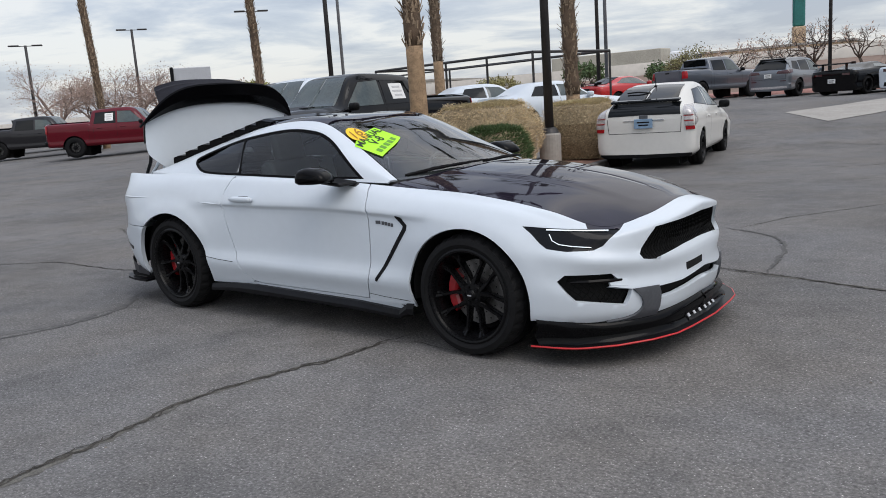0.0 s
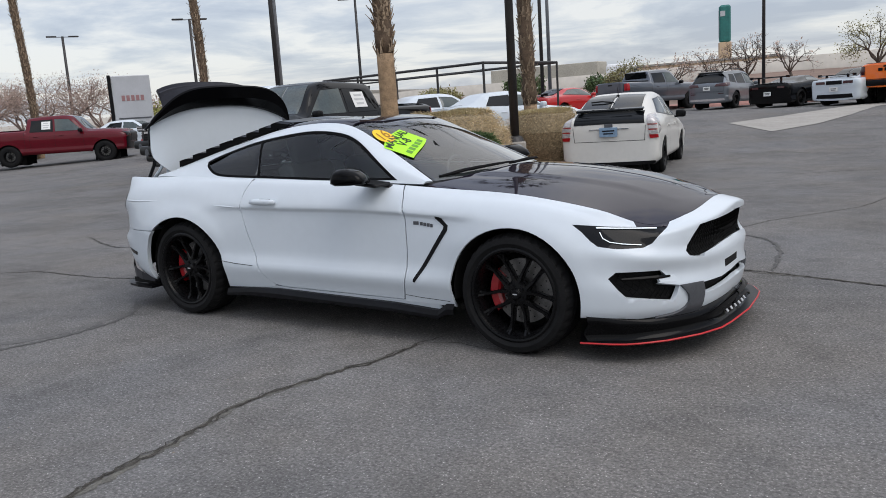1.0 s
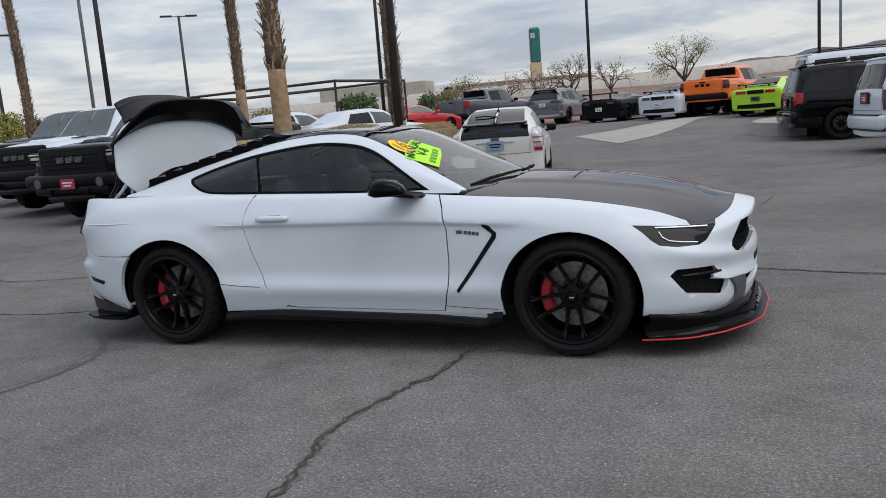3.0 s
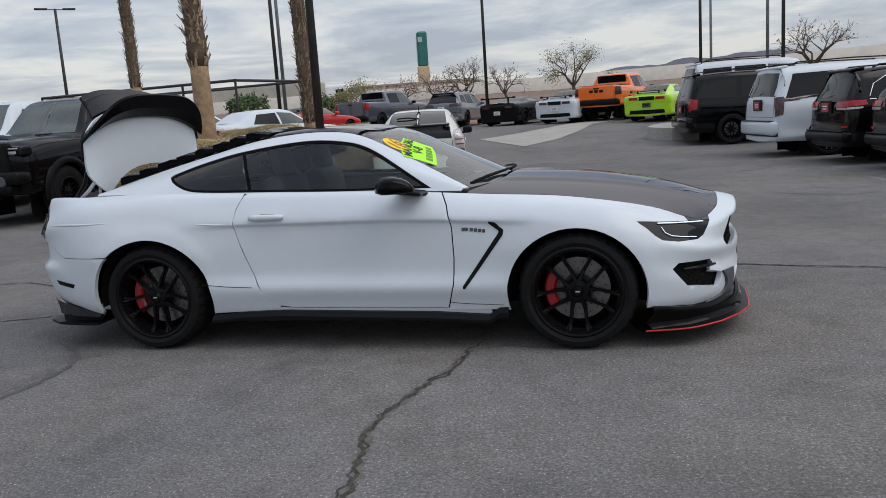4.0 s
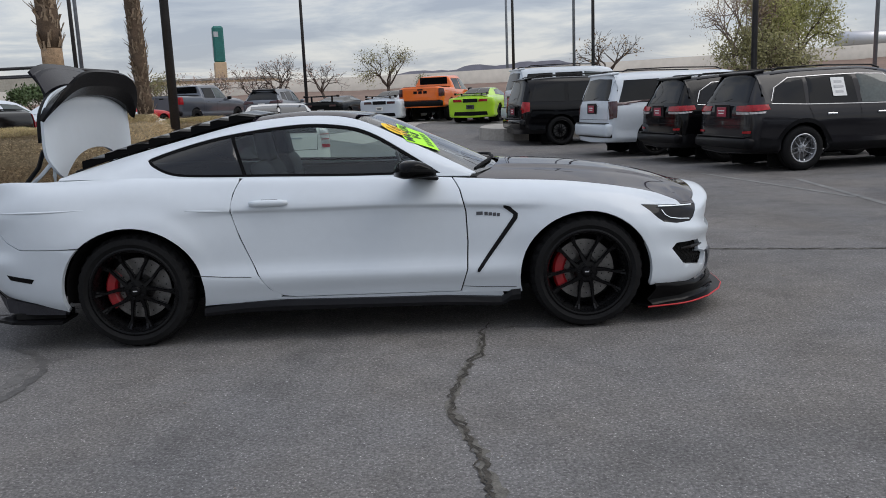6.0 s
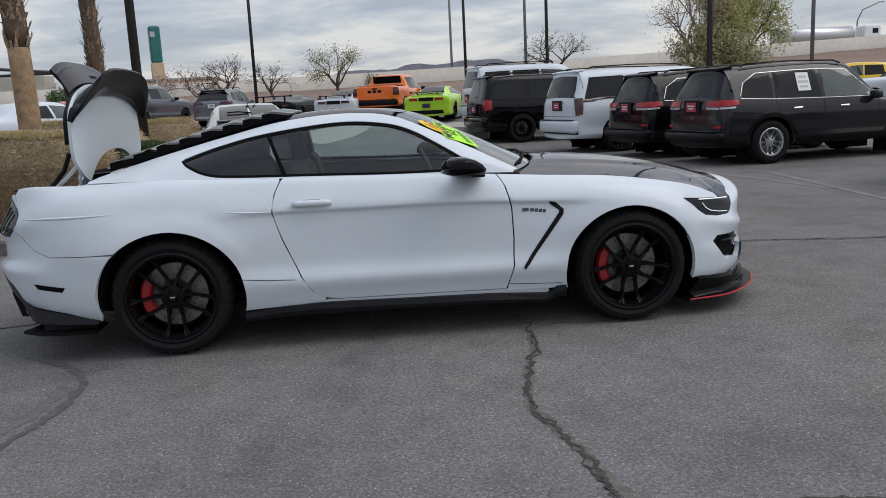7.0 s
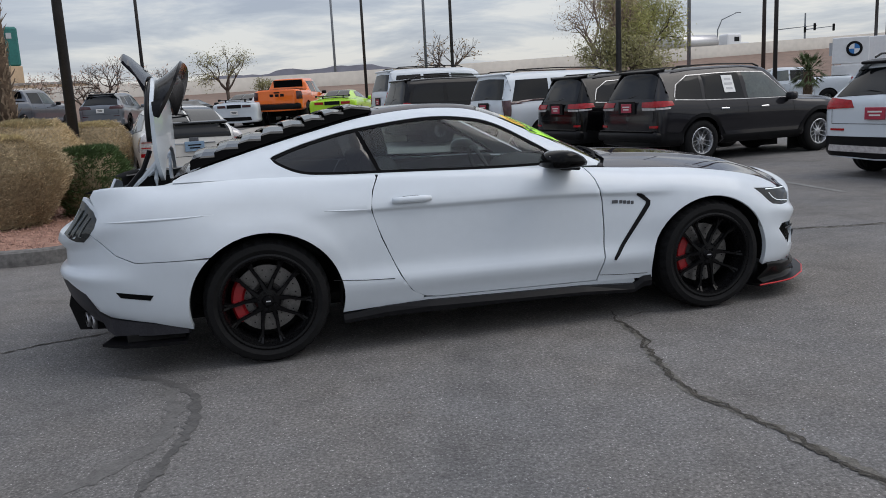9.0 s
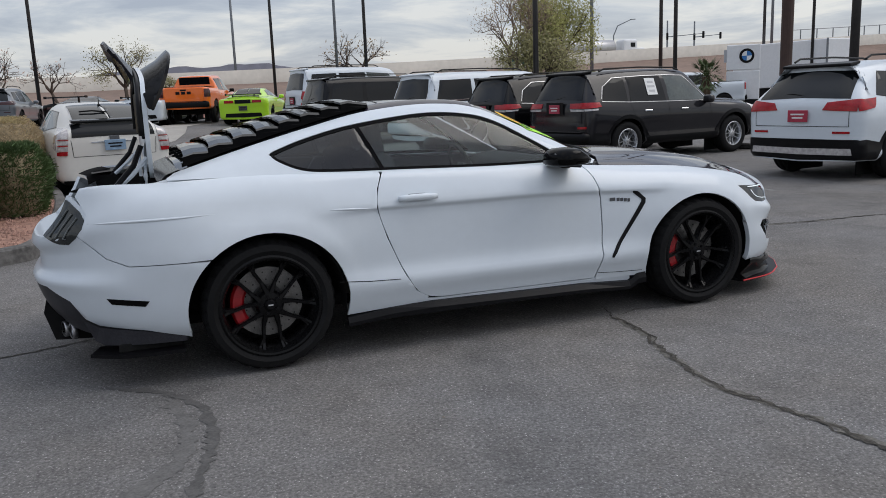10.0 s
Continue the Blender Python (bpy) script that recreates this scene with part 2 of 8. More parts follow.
class Loft:
    """A half body skin through rails, each a row of (x, half width, z) from tail to nose."""

    def __init__(self, rails, nu=260, nv=140, mono=False, bulges=(), crisp=False, flares=()):
        r = np.array(rails, float)
        k, n, _ = r.shape
        su = np.r_[0, np.cumsum(np.mean(np.linalg.norm(np.diff(r, axis=1), axis=2), axis=0) + 1e-4)]
        sv = np.r_[0, np.cumsum(np.mean(np.linalg.norm(np.diff(r, axis=0), axis=2), axis=1) + 1e-4)]
        flip = np.array([1, -1, 1])
        a, tu = r, su
        if np.all(np.abs(r[:, 0, 1]) < 1e-6):
            a, tu = np.concatenate([a[:, 1:2] * flip, a], 1), np.r_[-su[1], tu]
        if np.all(np.abs(r[:, -1, 1]) < 1e-6):
            a, tu = np.concatenate([a, r[:, -2:-1] * flip], 1), np.r_[tu, su[-1] + (su[-1] - su[-2])]
        self.us, self.vs = su / su[-1], sv / sv[-1]
        qu, qv = np.linspace(0, su[-1], nu), np.linspace(0, sv[-1], nv)
        rows = np.array([hermite(tu, a[j], qu, mono) for j in range(k)])
        b, tv = rows, sv
        if np.all(np.abs(r[-1, :, 1]) < 1e-6):
            b, tv = np.concatenate([b, rows[-2:-1] * flip], 0), np.r_[sv, sv[-1] + (sv[-1] - sv[-2])]
        self.t = hermite(tv, b.reshape(len(tv), -1), qv, mono or crisp).reshape(nv, nu, 3).transpose(1, 0, 2)
        self.t[..., 1] = np.maximum(self.t[..., 1], 0)
        for x, z, rx, rz, amount in bulges:
            g = np.exp(-((self.t[..., 0] - x) / rx) ** 2 - ((self.t[..., 2] - z) / rz) ** 2)
            self.t[..., 1] += amount * g * (self.t[..., 1] > 0.6)
        for x, z, r0, r1, amount in flares:
            d = np.hypot(self.t[..., 0] - x, self.t[..., 2] - z)
            g = np.clip((r1 - d) / (r1 - r0), 0, 1)
            self.t[..., 1] += amount * g * g * (3 - 2 * g) * np.clip((self.t[..., 1] - .6) / .1, 0, 1) * np.clip((self.t[..., 2] - z - .05) / .25, 0, 1)
        self.nu, self.nv = nu, nv

    def at(self, uv):
        uv = np.atleast_2d(uv)
        a, b = np.clip(uv[:, 0], 0, 1) * (self.nu - 1), np.clip(uv[:, 1], 0, 1) * (self.nv - 1)
        i, j = np.minimum(a.astype(int), self.nu - 2), np.minimum(b.astype(int), self.nv - 2)
        f, g = (a - i)[:, None], (b - j)[:, None]
        t = self.t
        return (t[i, j] * (1 - f) + t[i + 1, j] * f) * (1 - g) + (t[i, j + 1] * (1 - f) + t[i + 1, j + 1] * f) * g

    def find(self, view, a, b, lo=0.0, hi=1.0, ulo=0.0, uhi=1.0):
        """The (u, v) whose skin shows at (a, b): view s: x, z; f or r: half width, z at the nose or tail; p: x, half width."""
        axes = {"s": (0, 2), "f": (1, 2), "r": (1, 2), "p": (0, 1)}[view]
        if view == "f":
            ulo = max(ulo, 0.72)
        if view == "r":
            uhi = min(uhi, 0.28)
        i0, i1, j0, j1 = int(ulo * (self.nu - 1)), int(math.ceil(uhi * (self.nu - 1))), int(lo * (self.nv - 1)), int(math.ceil(hi * (self.nv - 1)))
        s = self.t[i0:i1 + 1, j0:j1 + 1][..., axes]
        d = (s[..., 0] - a) ** 2 + (s[..., 1] - b) ** 2
        k = np.unravel_index(np.argmin(d), d.shape)
        uv = np.array([(i0 + k[0]) / (self.nu - 1), (j0 + k[1]) / (self.nv - 1)])
        e = 0.25 / self.nv
        for _ in range(6):
            p = self.at([uv, uv + (e, 0), uv + (0, e)])[:, axes]
            jac = np.stack([(p[1] - p[0]) / e, (p[2] - p[0]) / e], 1)
            if abs(np.linalg.det(jac)) < 1e-5:
                break
            step = np.clip(np.linalg.solve(jac, np.array([a, b]) - p[0]), -0.01, 0.01)
            uv = np.clip(uv + step, (ulo, lo), (uhi, hi))
        return uv


def round_line(pts, n=6, closed=False):
    """A smooth run through points."""
    p = np.array(pts, float)
    q = np.concatenate([p[-1:], p, p[:2]]) if closed else np.concatenate([2 * p[:1] - p[1:2], p, 2 * p[-1:] - p[-2:-1]])
    out = []
    for i in range(1, len(q) - 2):
        for t in np.arange(n) / n:
            out.append(0.5 * (2 * q[i] + (q[i + 1] - q[i - 1]) * t + (2 * q[i - 1] - 5 * q[i] + 4 * q[i + 1] - q[i + 2]) * t * t + (3 * q[i] - q[i - 1] - 3 * q[i + 1] + q[i + 2]) * t ** 3))
    if not closed:
        out.append(p[-1])
    return np.array(out)


def arc(cx, cz, rx, rz, a0, a1, n=22):
    return [(cx + rx * math.cos(radians(a0 + (a1 - a0) * i / n)), cz + rz * math.sin(radians(a0 + (a1 - a0) * i / n))) for i in range(n + 1)]


def dense(pts, step, closed=True):
    pts = [np.array(p, float) for p in pts]
    out = []
    for a, b in zip(pts, pts[1:] + pts[:1] if closed else pts[1:]):
        n = max(1, int(np.linalg.norm(b - a) / step))
        out += [a + (b - a) * i / n for i in range(n)]
    if not closed:
        out.append(pts[-1])
    return out


def inside(poly, q):
    x, y = q[:, 0], q[:, 1]
    hit = np.zeros(len(q), bool)
    p = np.asarray(poly)
    for (ax, ay), (bx, by) in zip(p, np.roll(p, -1, 0)):
        c = (ay > y) != (by > y)
        if ay != by:
            hit ^= c & (x < (bx - ax) * (y - ay) / (by - ay) + ax)
    return hit


from mathutils.geometry import delaunay_2d_cdt


def fill(outer, holes, du, dv, clear=0.35):
    """Triangles of a flat region, with inner points on a grid of du by dv."""
    o = np.array(outer)
    lo, hi = o.min(0), o.max(0)
    g = np.stack(np.meshgrid(np.arange(lo[0] + du / 2, hi[0], du), np.arange(lo[1] + dv / 2, hi[1], dv), indexing="ij"), -1).reshape(-1, 2)
    keep = inside(o, g)
    for h in holes:
        keep &= ~inside(h, g)
    g = g[keep]
    rim = np.concatenate([o] + [np.array(h) for h in holes])
    if len(g):
        s = np.array([du, dv])
        far = np.ones(len(g), bool)
        for k in range(0, len(rim), 64):
            far &= (np.linalg.norm((g[:, None] - rim[None, k:k + 64]) / s, axis=2) > clear).all(1)
        g = g[far]
    edges, n = [], 0
    for loop in [o] + [np.array(h) for h in holes]:
        edges += [(n + i, n + (i + 1) % len(loop)) for i in range(len(loop))]
        n += len(loop)
    pts = np.concatenate([rim, g])
    scale = np.array([1 / du, 1 / dv])
    vs, _, fs, *_ = delaunay_2d_cdt([Vector(p) for p in pts * scale], edges, [], 0, 1e-6)
    vs = np.array([tuple(v) for v in vs]) / scale
    f = np.array(fs)
    mid = vs[f].mean(1)
    ok = inside(o, mid)
    for h in holes:
        ok &= ~inside(h, mid)
    return vs, f[ok]


def skin(name, loft, outer, material, parent, holes=(), side=-1, cell=0.03, offset=0.0, rim=0.012, label="", wave=None):
    """A sheet of the loft inside a loop of (u, v), with its edge turned in. side -1: right, 1: left, 0: both halves in one."""
    lu = np.linalg.norm(np.diff(loft.t, axis=0), axis=2).sum(0).max()
    lv = np.linalg.norm(np.diff(loft.t, axis=1), axis=2).sum(1).max()
    # along the middle line the edge follows the curve closely
    loop, outer = list(outer), []
    for q, r in zip(loop, loop[1:] + loop[:1]):
        outer.append(q)
        if (max(q[0], r[0]) < 1e-6 or min(q[0], r[0]) > 1 - 1e-6) and abs(r[1] - q[1]) > .012:
            m = int(abs(r[1] - q[1]) / .01) + 1
            outer += [np.array((q[0], q[1] + (r[1] - q[1]) * i / m)) for i in range(1, m)]
    vs, fs = fill(outer, holes, cell / lu, cell / lv)
    e = 2e-3
    p = loft.at(vs)
    a, b = np.clip(vs - (e, 0), 0, 1), np.clip(vs + (e, 0), 0, 1)
    c, d = np.clip(vs - (0, e), 0, 1), np.clip(vs + (0, e), 0, 1)
    nrm = np.cross(loft.at(b) - loft.at(a), loft.at(d) - loft.at(c))
    nrm /= np.maximum(np.linalg.norm(nrm, axis=1), 1e-9)[:, None]
    # face outwards for the half with y = +w
    if np.mean(nrm[:, 1]) < 0 or (abs(np.mean(nrm[:, 1])) < 0.05 and np.mean(nrm[:, 2]) < 0):
        nrm = -nrm
    p = p + nrm * offset
    if wave is not None:
        p = p + nrm * wave(p)[:, None]
    tri = p[fs]
    fn = np.cross(tri[:, 1] - tri[:, 0], tri[:, 2] - tri[:, 0])
    turn = (fn * nrm[fs[:, 0]]).sum(1) < 0
    fs[turn] = fs[turn][:, ::-1]
    verts, faces = p, [tuple(f) for f in fs]
    if rim:
        count = {}
        for f in faces:
            for i in range(3):
                k = (f[i], f[(i + 1) % 3])
                count[k] = 1
        border = [k for k in count if (k[1], k[0]) not in count]
        if side == 0:
            border = [k for k in border if p[k[0], 1] > 1e-4 or p[k[1], 1] > 1e-4]
        ids = sorted({i for k in border for i in k})
        top = {i: len(verts) + n for n, i in enumerate(ids)}
        low = {i: len(verts) + len(ids) + n for n, i in enumerate(ids)}
        verts = np.concatenate([verts, p[ids], p[ids] - nrm[ids] * rim])
        faces += [(top[b], top[a], low[a], low[b]) for a, b in border]
    def mirrored(v, f):
        w = v.copy(); w[:, 1] *= -1
        return w, [t[::-1] for t in f]
    if side == -1:
        verts, faces = mirrored(verts, faces)
    elif side == 0:
        v2, f2 = mirrored(verts, faces)
        faces = faces + [tuple(i + len(verts) for i in t) for t in f2]
        verts = np.concatenate([verts, v2])
    ob = pmesh(name, verts, faces, material, parent, label, True)
    if side == 0:
        bm = bmesh.new()
        bm.from_mesh(ob.data)
        bmesh.ops.remove_doubles(bm, verts=[v for v in bm.verts if abs(v.co.y) < 2e-4], dist=4e-4)
        bm.to_mesh(ob.data)
        bm.free()
    return ob


def loop_of(loft, *runs, **k):
    """A (u, v) loop from runs: (view, points) or ('uv', points)."""
    out = []
    for run in runs:
        view, pts = run[0], run[1]
        opts = dict(k, **(run[2] if len(run) > 2 else {}))
        if view == "uv":
            out += [np.array(p, float) for p in dense([np.array(p) for p in pts], 0.01, False)]
        else:
            out += [loft.find(view, a, b, **opts) for a, b in dense(pts, 0.03, False)]
    keep = [out[0]]
    for p in out[1:]:
        if np.linalg.norm(p - keep[-1]) > 6e-4:
            keep.append(p)
    if np.linalg.norm(keep[0] - keep[-1]) < 6e-4:
        keep.pop()
    return keep

# ---- ground ----


def ground_z(x, y):
    """The lot lies level round the coupe and rises away to the back and the side."""
    d = -.5 * x + .87 * y - .66 * max(0, -x - 12)
    t = min(max((d - 10) / 16, 0), 1)
    return .62 * t * t * (3 - 2 * t) + .010 * min(max(0, d - 26), 14)


def asphalt():
    m = mat("asphalt", (0.1, 0.1, 0.1), 0.88)
    nt = m.node_tree
    b = nt.nodes["Principled BSDF"]
    n, l = nt.nodes.new, nt.links.new
    co = n("ShaderNodeTexCoord")

    def noise_at(scale, detail=3, rough=.55):
        t = n("ShaderNodeTexNoise")
        t.inputs["Scale"].default_value, t.inputs["Detail"].default_value, t.inputs["Roughness"].default_value = scale, detail, rough
        l(co.outputs["Object"], t.inputs["Vector"])
        return t.outputs[0]

    def ramp(src, stops):
        r = n("ShaderNodeValToRGB")
        e = r.color_ramp.elements
        e[0].position, e[0].color = stops[0][0], (*[stops[0][1]] * 3, 1)
        e[1].position, e[1].color = stops[-1][0], (*[stops[-1][1]] * 3, 1)
        for p, v in stops[1:-1]:
            k = e.new(p); k.color = (v, v, v, 1)
        l(src, r.inputs[0])
        return r.outputs[0]

    def mul(a, c):
        x = n("ShaderNodeMix"); x.data_type, x.blend_type = "RGBA", "MULTIPLY"
        x.inputs[0].default_value = 1
        l(a, x.inputs[6]); l(c, x.inputs[7])
        return x.outputs[2]
    base = n("ShaderNodeRGB"); base.outputs[0].default_value = (0.156, 0.152, 0.152, 1)
    worn = ramp(noise_at(.32, 5, .6), [(.30, .74), (.50, 1.0), (.72, 1.20)])
    stain = ramp(noise_at(1.7, 6, .65), [(.30, .78), (.48, 1.0), (.70, 1.08)])
    grit = ramp(noise_at(60, 3, .75), [(.28, .50), (.50, 1.0), (.72, 1.60)])
    v = n("ShaderNodeTexVoronoi"); v.inputs["Scale"].default_value = 75
    l(co.outputs["Object"], v.inputs["Vector"])
    stone = ramp(v.outputs["Distance"], [(.10, 1.80), (.24, 1.0), (.6, .84)])
    vs = n("ShaderNodeTexVoronoi"); vs.inputs["Scale"].default_value = 34
    l(co.outputs["Object"], vs.inputs["Vector"])
    pale = ramp(vs.outputs["Distance"], [(.05, 3.2), (.13, 1.0), (.5, 1.0)])
    c = mul(mul(mul(mul(mul(base.outputs[0], worn), stain), grit), stone), pale)
    # broad dusty and oily tints
    tint = n("ShaderNodeMix"); tint.data_type = "RGBA"
    tint.inputs[6].default_value, tint.inputs[7].default_value = (0.99, 1.0, 1.0, 1), (1.05, 1.01, 0.94, 1)
    l(ramp(noise_at(.55, 6, .6), [(.35, 0.0), (.65, 1.0)]), tint.inputs[0])
    mid = ramp(noise_at(6.5, 5, .65), [(.30, .86), (.50, 1.0), (.70, 1.12)])
    c = mul(mul(c, tint.outputs[2]), mid)
    l(c, b.inputs["Base Color"])
    bp = n("ShaderNodeBump"); bp.inputs["Strength"].default_value, bp.inputs["Distance"].default_value = .55, .006
    add = n("ShaderNodeMath"); add.operation = "ADD"
    l(noise_at(95, 4, .7), add.inputs[0]); l(v.outputs["Distance"], add.inputs[1])
    l(add.outputs[0], bp.inputs["Height"]); l(bp.outputs[0], b.inputs["Normal"])
    b.inputs["Specular IOR Level"].default_value = .28
    return m


ASPHALT = asphalt()
xs = np.unique(np.concatenate([np.linspace(-1200, -60, 12), np.linspace(-60, 60, 81), np.linspace(60, 1200, 12)]))
ys = np.unique(np.concatenate([np.linspace(-60, -10, 6), np.linspace(-10, 38, 65), np.linspace(38, 1500, 24)]))
gv = [(x, y, ground_z(max(min(x, 70), -70), min(y, 40)) if y > -10 else 0) for y in ys for x in xs]
gf = [(j * len(xs) + i, j * len(xs) + i + 1, (j + 1) * len(xs) + i + 1, (j + 1) * len(xs) + i) for j in range(len(ys) - 1) for i in range(len(xs) - 1)]
tagged(pmesh("ground", gv, gf, ASPHALT, smooth=True), "grey worn asphalt of a car lot", "asphalt", kind="structure")

CRACK = mat("crack_dark", (0.048, 0.043, 0.036), 0.95, var=0.8, scale=16, bump=.6, bscale=60)
SEAL_B = mat("crack_seal_grey", (0.112, 0.108, 0.104), 0.85, var=0.35, scale=9, bump=.3, bscale=60)
SEAL = mat("crack_seal", (0.082, 0.079, 0.076), 0.8, var=0.35, scale=9, bump=.3, bscale=60)


def crack(pts, width, material=CRACK, name="crack", ragged=1.0, seed=1):
    """An uneven, forked line of broken asphalt."""
    rnd = random.Random(seed)
    p = round_line(pts, 5)
    fine = dense(p, .022, False)
    verts, faces = [], []
    off = 0
    for i, q in enumerate(fine):
        a, b = fine[max(i - 1, 0)], fine[min(i + 1, len(fine) - 1)]
        d = (b - a) / max(np.linalg.norm(b - a), 1e-9)
        nrm = np.array([-d[1], d[0]])
        off = off * .8 + rnd.uniform(-.010, .010) * ragged
        taper = min(1, (i + 2) / 12, (len(fine) - i + 1) / 12)
        w = width * taper * rnd.uniform(.30, 1.0)
        for s in (-1, 1):
            x, y = q + nrm * (off + s * w / 2 * rnd.uniform(.7, 1.3))
            verts.append((x, y, ground_z(x, y) + .002 + .0009 * (seed % 5)))
        if i:
            k = 2 * i
            faces.append((k - 2, k, k + 1, k - 1))
    return tagged(pmesh(name, verts, faces, material), "dark ragged crack in the asphalt", "crack", kind="structure")


crack([(.75, -.72), (.70, -.95), (.65, -1.36), (.56, -1.72), (.49, -2.04), (.495, -2.32), (.55, -2.56), (.58, -2.90), (.62, -3.3), (.55, -3.9), (.66, -4.6)], .028, seed=2, ragged=1.5)
crack([(.70, -.98), (.63, -1.40), (.53, -1.80), (.47, -2.05), (.49, -2.30), (.56, -2.60), (.57, -2.90), (.59, -3.4)], .016, seed=3, ragged=2.2)
crack([(.70, -.93), (.95, -.86), (1.25, -.90)], .014, seed=4)
crack([(-1.93, -1.02), (-1.86, -1.45), (-1.90, -1.80), (-2.05, -2.05), (-2.5, -2.5)], .10, SEAL_B, "crack_seal", seed=5)
crack([(-2.2, -.80), (-1.93, -1.0), (-1.78, -1.3), (-1.75, -1.62), (-1.82, -1.95), (-1.95, -2.4)], .07, SEAL, "crack_seal", seed=6)
crack([(-5.6, -.8), (-4.66, -.26), (-3.97, -.23), (-3.2, -.16), (-2.5, .12), (-1.9, .2)], .026, seed=7)
crack([(1.25, 3.5), (1.82, 3.12), (2.06, 2.5), (2.18, 1.66)], .045, SEAL, "crack_seal", seed=8)
crack([(1.6, 1.76), (2.2, 1.62), (2.9, 1.40), (3.46, 1.29), (4.2, 1.10), (5.2, 1.0), (6.4, .6)], .032, seed=9)
crack([(1.38, 3.5), (1.65, 4.28), (2.05, 4.89), (2.4, 5.6), (2.6, 6.6)], .022, seed=10)
crack([(.9, 9.3), (2.0, 9.9), (3.2, 9.8), (4.3, 10.6)], .03, seed=11)
crack([(-.5, 14.2), (1.2, 13.4), (2.6, 14.0)], .03, seed=12)
crack([(3.5, 6.6), (4.4, 6.0), (5.0, 6.2)], .02, seed=13)
crack([(-6.5, 1.6), (-5.2, 1.1), (-4.2, 1.3), (-3.2, .8)], .024, seed=14)

crack([(.62, -3.24), (.80, -3.20), (1.06, -3.19), (1.35, -3.21), (1.8, -3.15)], .034, seed=15, ragged=1.6)
FLANK = mat("crack_flank", (0.108, 0.102, 0.090), 0.92, var=0.5, scale=12, bump=.5, bscale=50)
crack([(.72, -.93), (.66, -1.33), (.56, -1.72), (.485, -2.04), (.50, -2.34), (.56, -2.58), (.60, -2.92), (.62, -3.3), (.56, -3.9)], .066, FLANK, "crack_flank", seed=20, ragged=1.2)
crack([(1.9, 1.64), (2.6, 1.51), (3.5, 1.24), (4.3, 1.06), (5.2, 1.05)], .06, FLANK, "crack_flank", seed=25)
# loose chips and dry leaf bits on the asphalt
rnd = random.Random(12)
v, f = [], []
for _ in range(150):
    x, y, r, a = rnd.uniform(-5, 6), rnd.uniform(-4.2, 9), rnd.uniform(.004, .011), rnd.random() * 6
    b = len(v)
    v += [(x + r * rnd.uniform(.6, 1.3) * math.cos(a + k * 1.26), y + r * rnd.uniform(.6, 1.3) * math.sin(a + k * 1.26), ground_z(x, y) + .002) for k in range(5)] + [(x, y, ground_z(x, y) + .003 + r * .5)]
    f += [(b + k, b + (k + 1) % 5, b + 5) for k in range(5)]
tagged(pmesh("grit", v, f, mat("grit_chips", (.20, .175, .15), .95, var=.6, scale=1.5)), "loose chips of stone and dry leaf on asphalt", "grit", kind="stuff")

FADED = mat("faded_paint", (0.175, 0.174, 0.168), 0.85, var=0.35, scale=3)
CONCRETE = mat("concrete", (0.33, 0.31, 0.28), 0.88, var=0.16, scale=1.4, bump=.3, bscale=40)
CONCRETE_DARK = mat("old_kerb_concrete", (0.115, 0.11, 0.105), 0.9, var=0.5, scale=2.5, bump=.4, bscale=30)


def flat_patch(name, pts, material, label, lift=.004, category="marking"):
    v = [(x, y, ground_z(x, y) + lift) for x, y in dense(pts, .8)]
    c = np.mean([p[:2] for p in v], 0)
    v.append((*c, ground_z(*c) + lift))
    n = len(v) - 1
    return tagged(pmesh(name, v, [(i, (i + 1) % n, n) for i in range(n)], material), label, category, kind="structure")


flat_patch("lane_line", [(5.22, 8.3), (5.32, 8.3), (5.95, 4.4), (5.85, 4.4)], FADED, "faded parking line on asphalt")
flat_patch("lane_line", [(6.20, 6.8), (6.30, 6.8), (5.87, 3.1), (5.77, 3.1)], FADED, "faded parking line on asphalt")
# concrete swale across the lot, in strips that follow the rise
sw = [((-3.1, 21.3), (-1.3, 18.7)), ((-2.0, 23.6), (-.45, 20.8)), ((-1.2, 26.0), (.05, 23.6)), ((-.6, 28.2), (.42, 27.3)), ((.2, 31), (1.6, 30.0))]
for (a, b), (c, d) in zip(sw, sw[1:]):
    flat_patch("concrete_swale", [a, b, d, c], CONCRETE, "pale concrete drain strip in the lot", .012, "pavement")

# planted island with its kerb
ISLAND = round_line([(-3.05, 3.22), (-2.78, 3.75), (-2.72, 5.5), (-2.80, 7.6), (-3.05, 9.8), (-3.45, 11.2), (-4.1, 11.7), (-4.7, 11.1), (-5.4, 9.3), (-6.4, 7.3), (-6.9, 6.3), (-6.8, 5.4), (-6.1, 4.3), (-4.9, 3.5), (-3.7, 3.1)], 6, True)


def kerb_ring(loop, name, label, height=.15, width=.15):
    loop = np.array(loop)
    inner = shrink(loop, width)
    prof = [(loop, -.02), (shrink(loop, .012), height - .02), (shrink(loop, .03), height), (shrink(loop, width - .02), height), (inner, height - .015), (inner, .02)]
    n = len(loop)
    verts = [(p[0], p[1], z) for ring, z in prof for p in ring]
    faces = [(k * n + i, k * n + (i + 1) % n, (k + 1) * n + (i + 1) % n, (k + 1) * n + i) for k in range(len(prof) - 1) for i in range(n)]
    tagged(pmesh(name, verts, faces, CONCRETE_DARK, smooth=False), label, "kerb", kind="structure")
    return inner


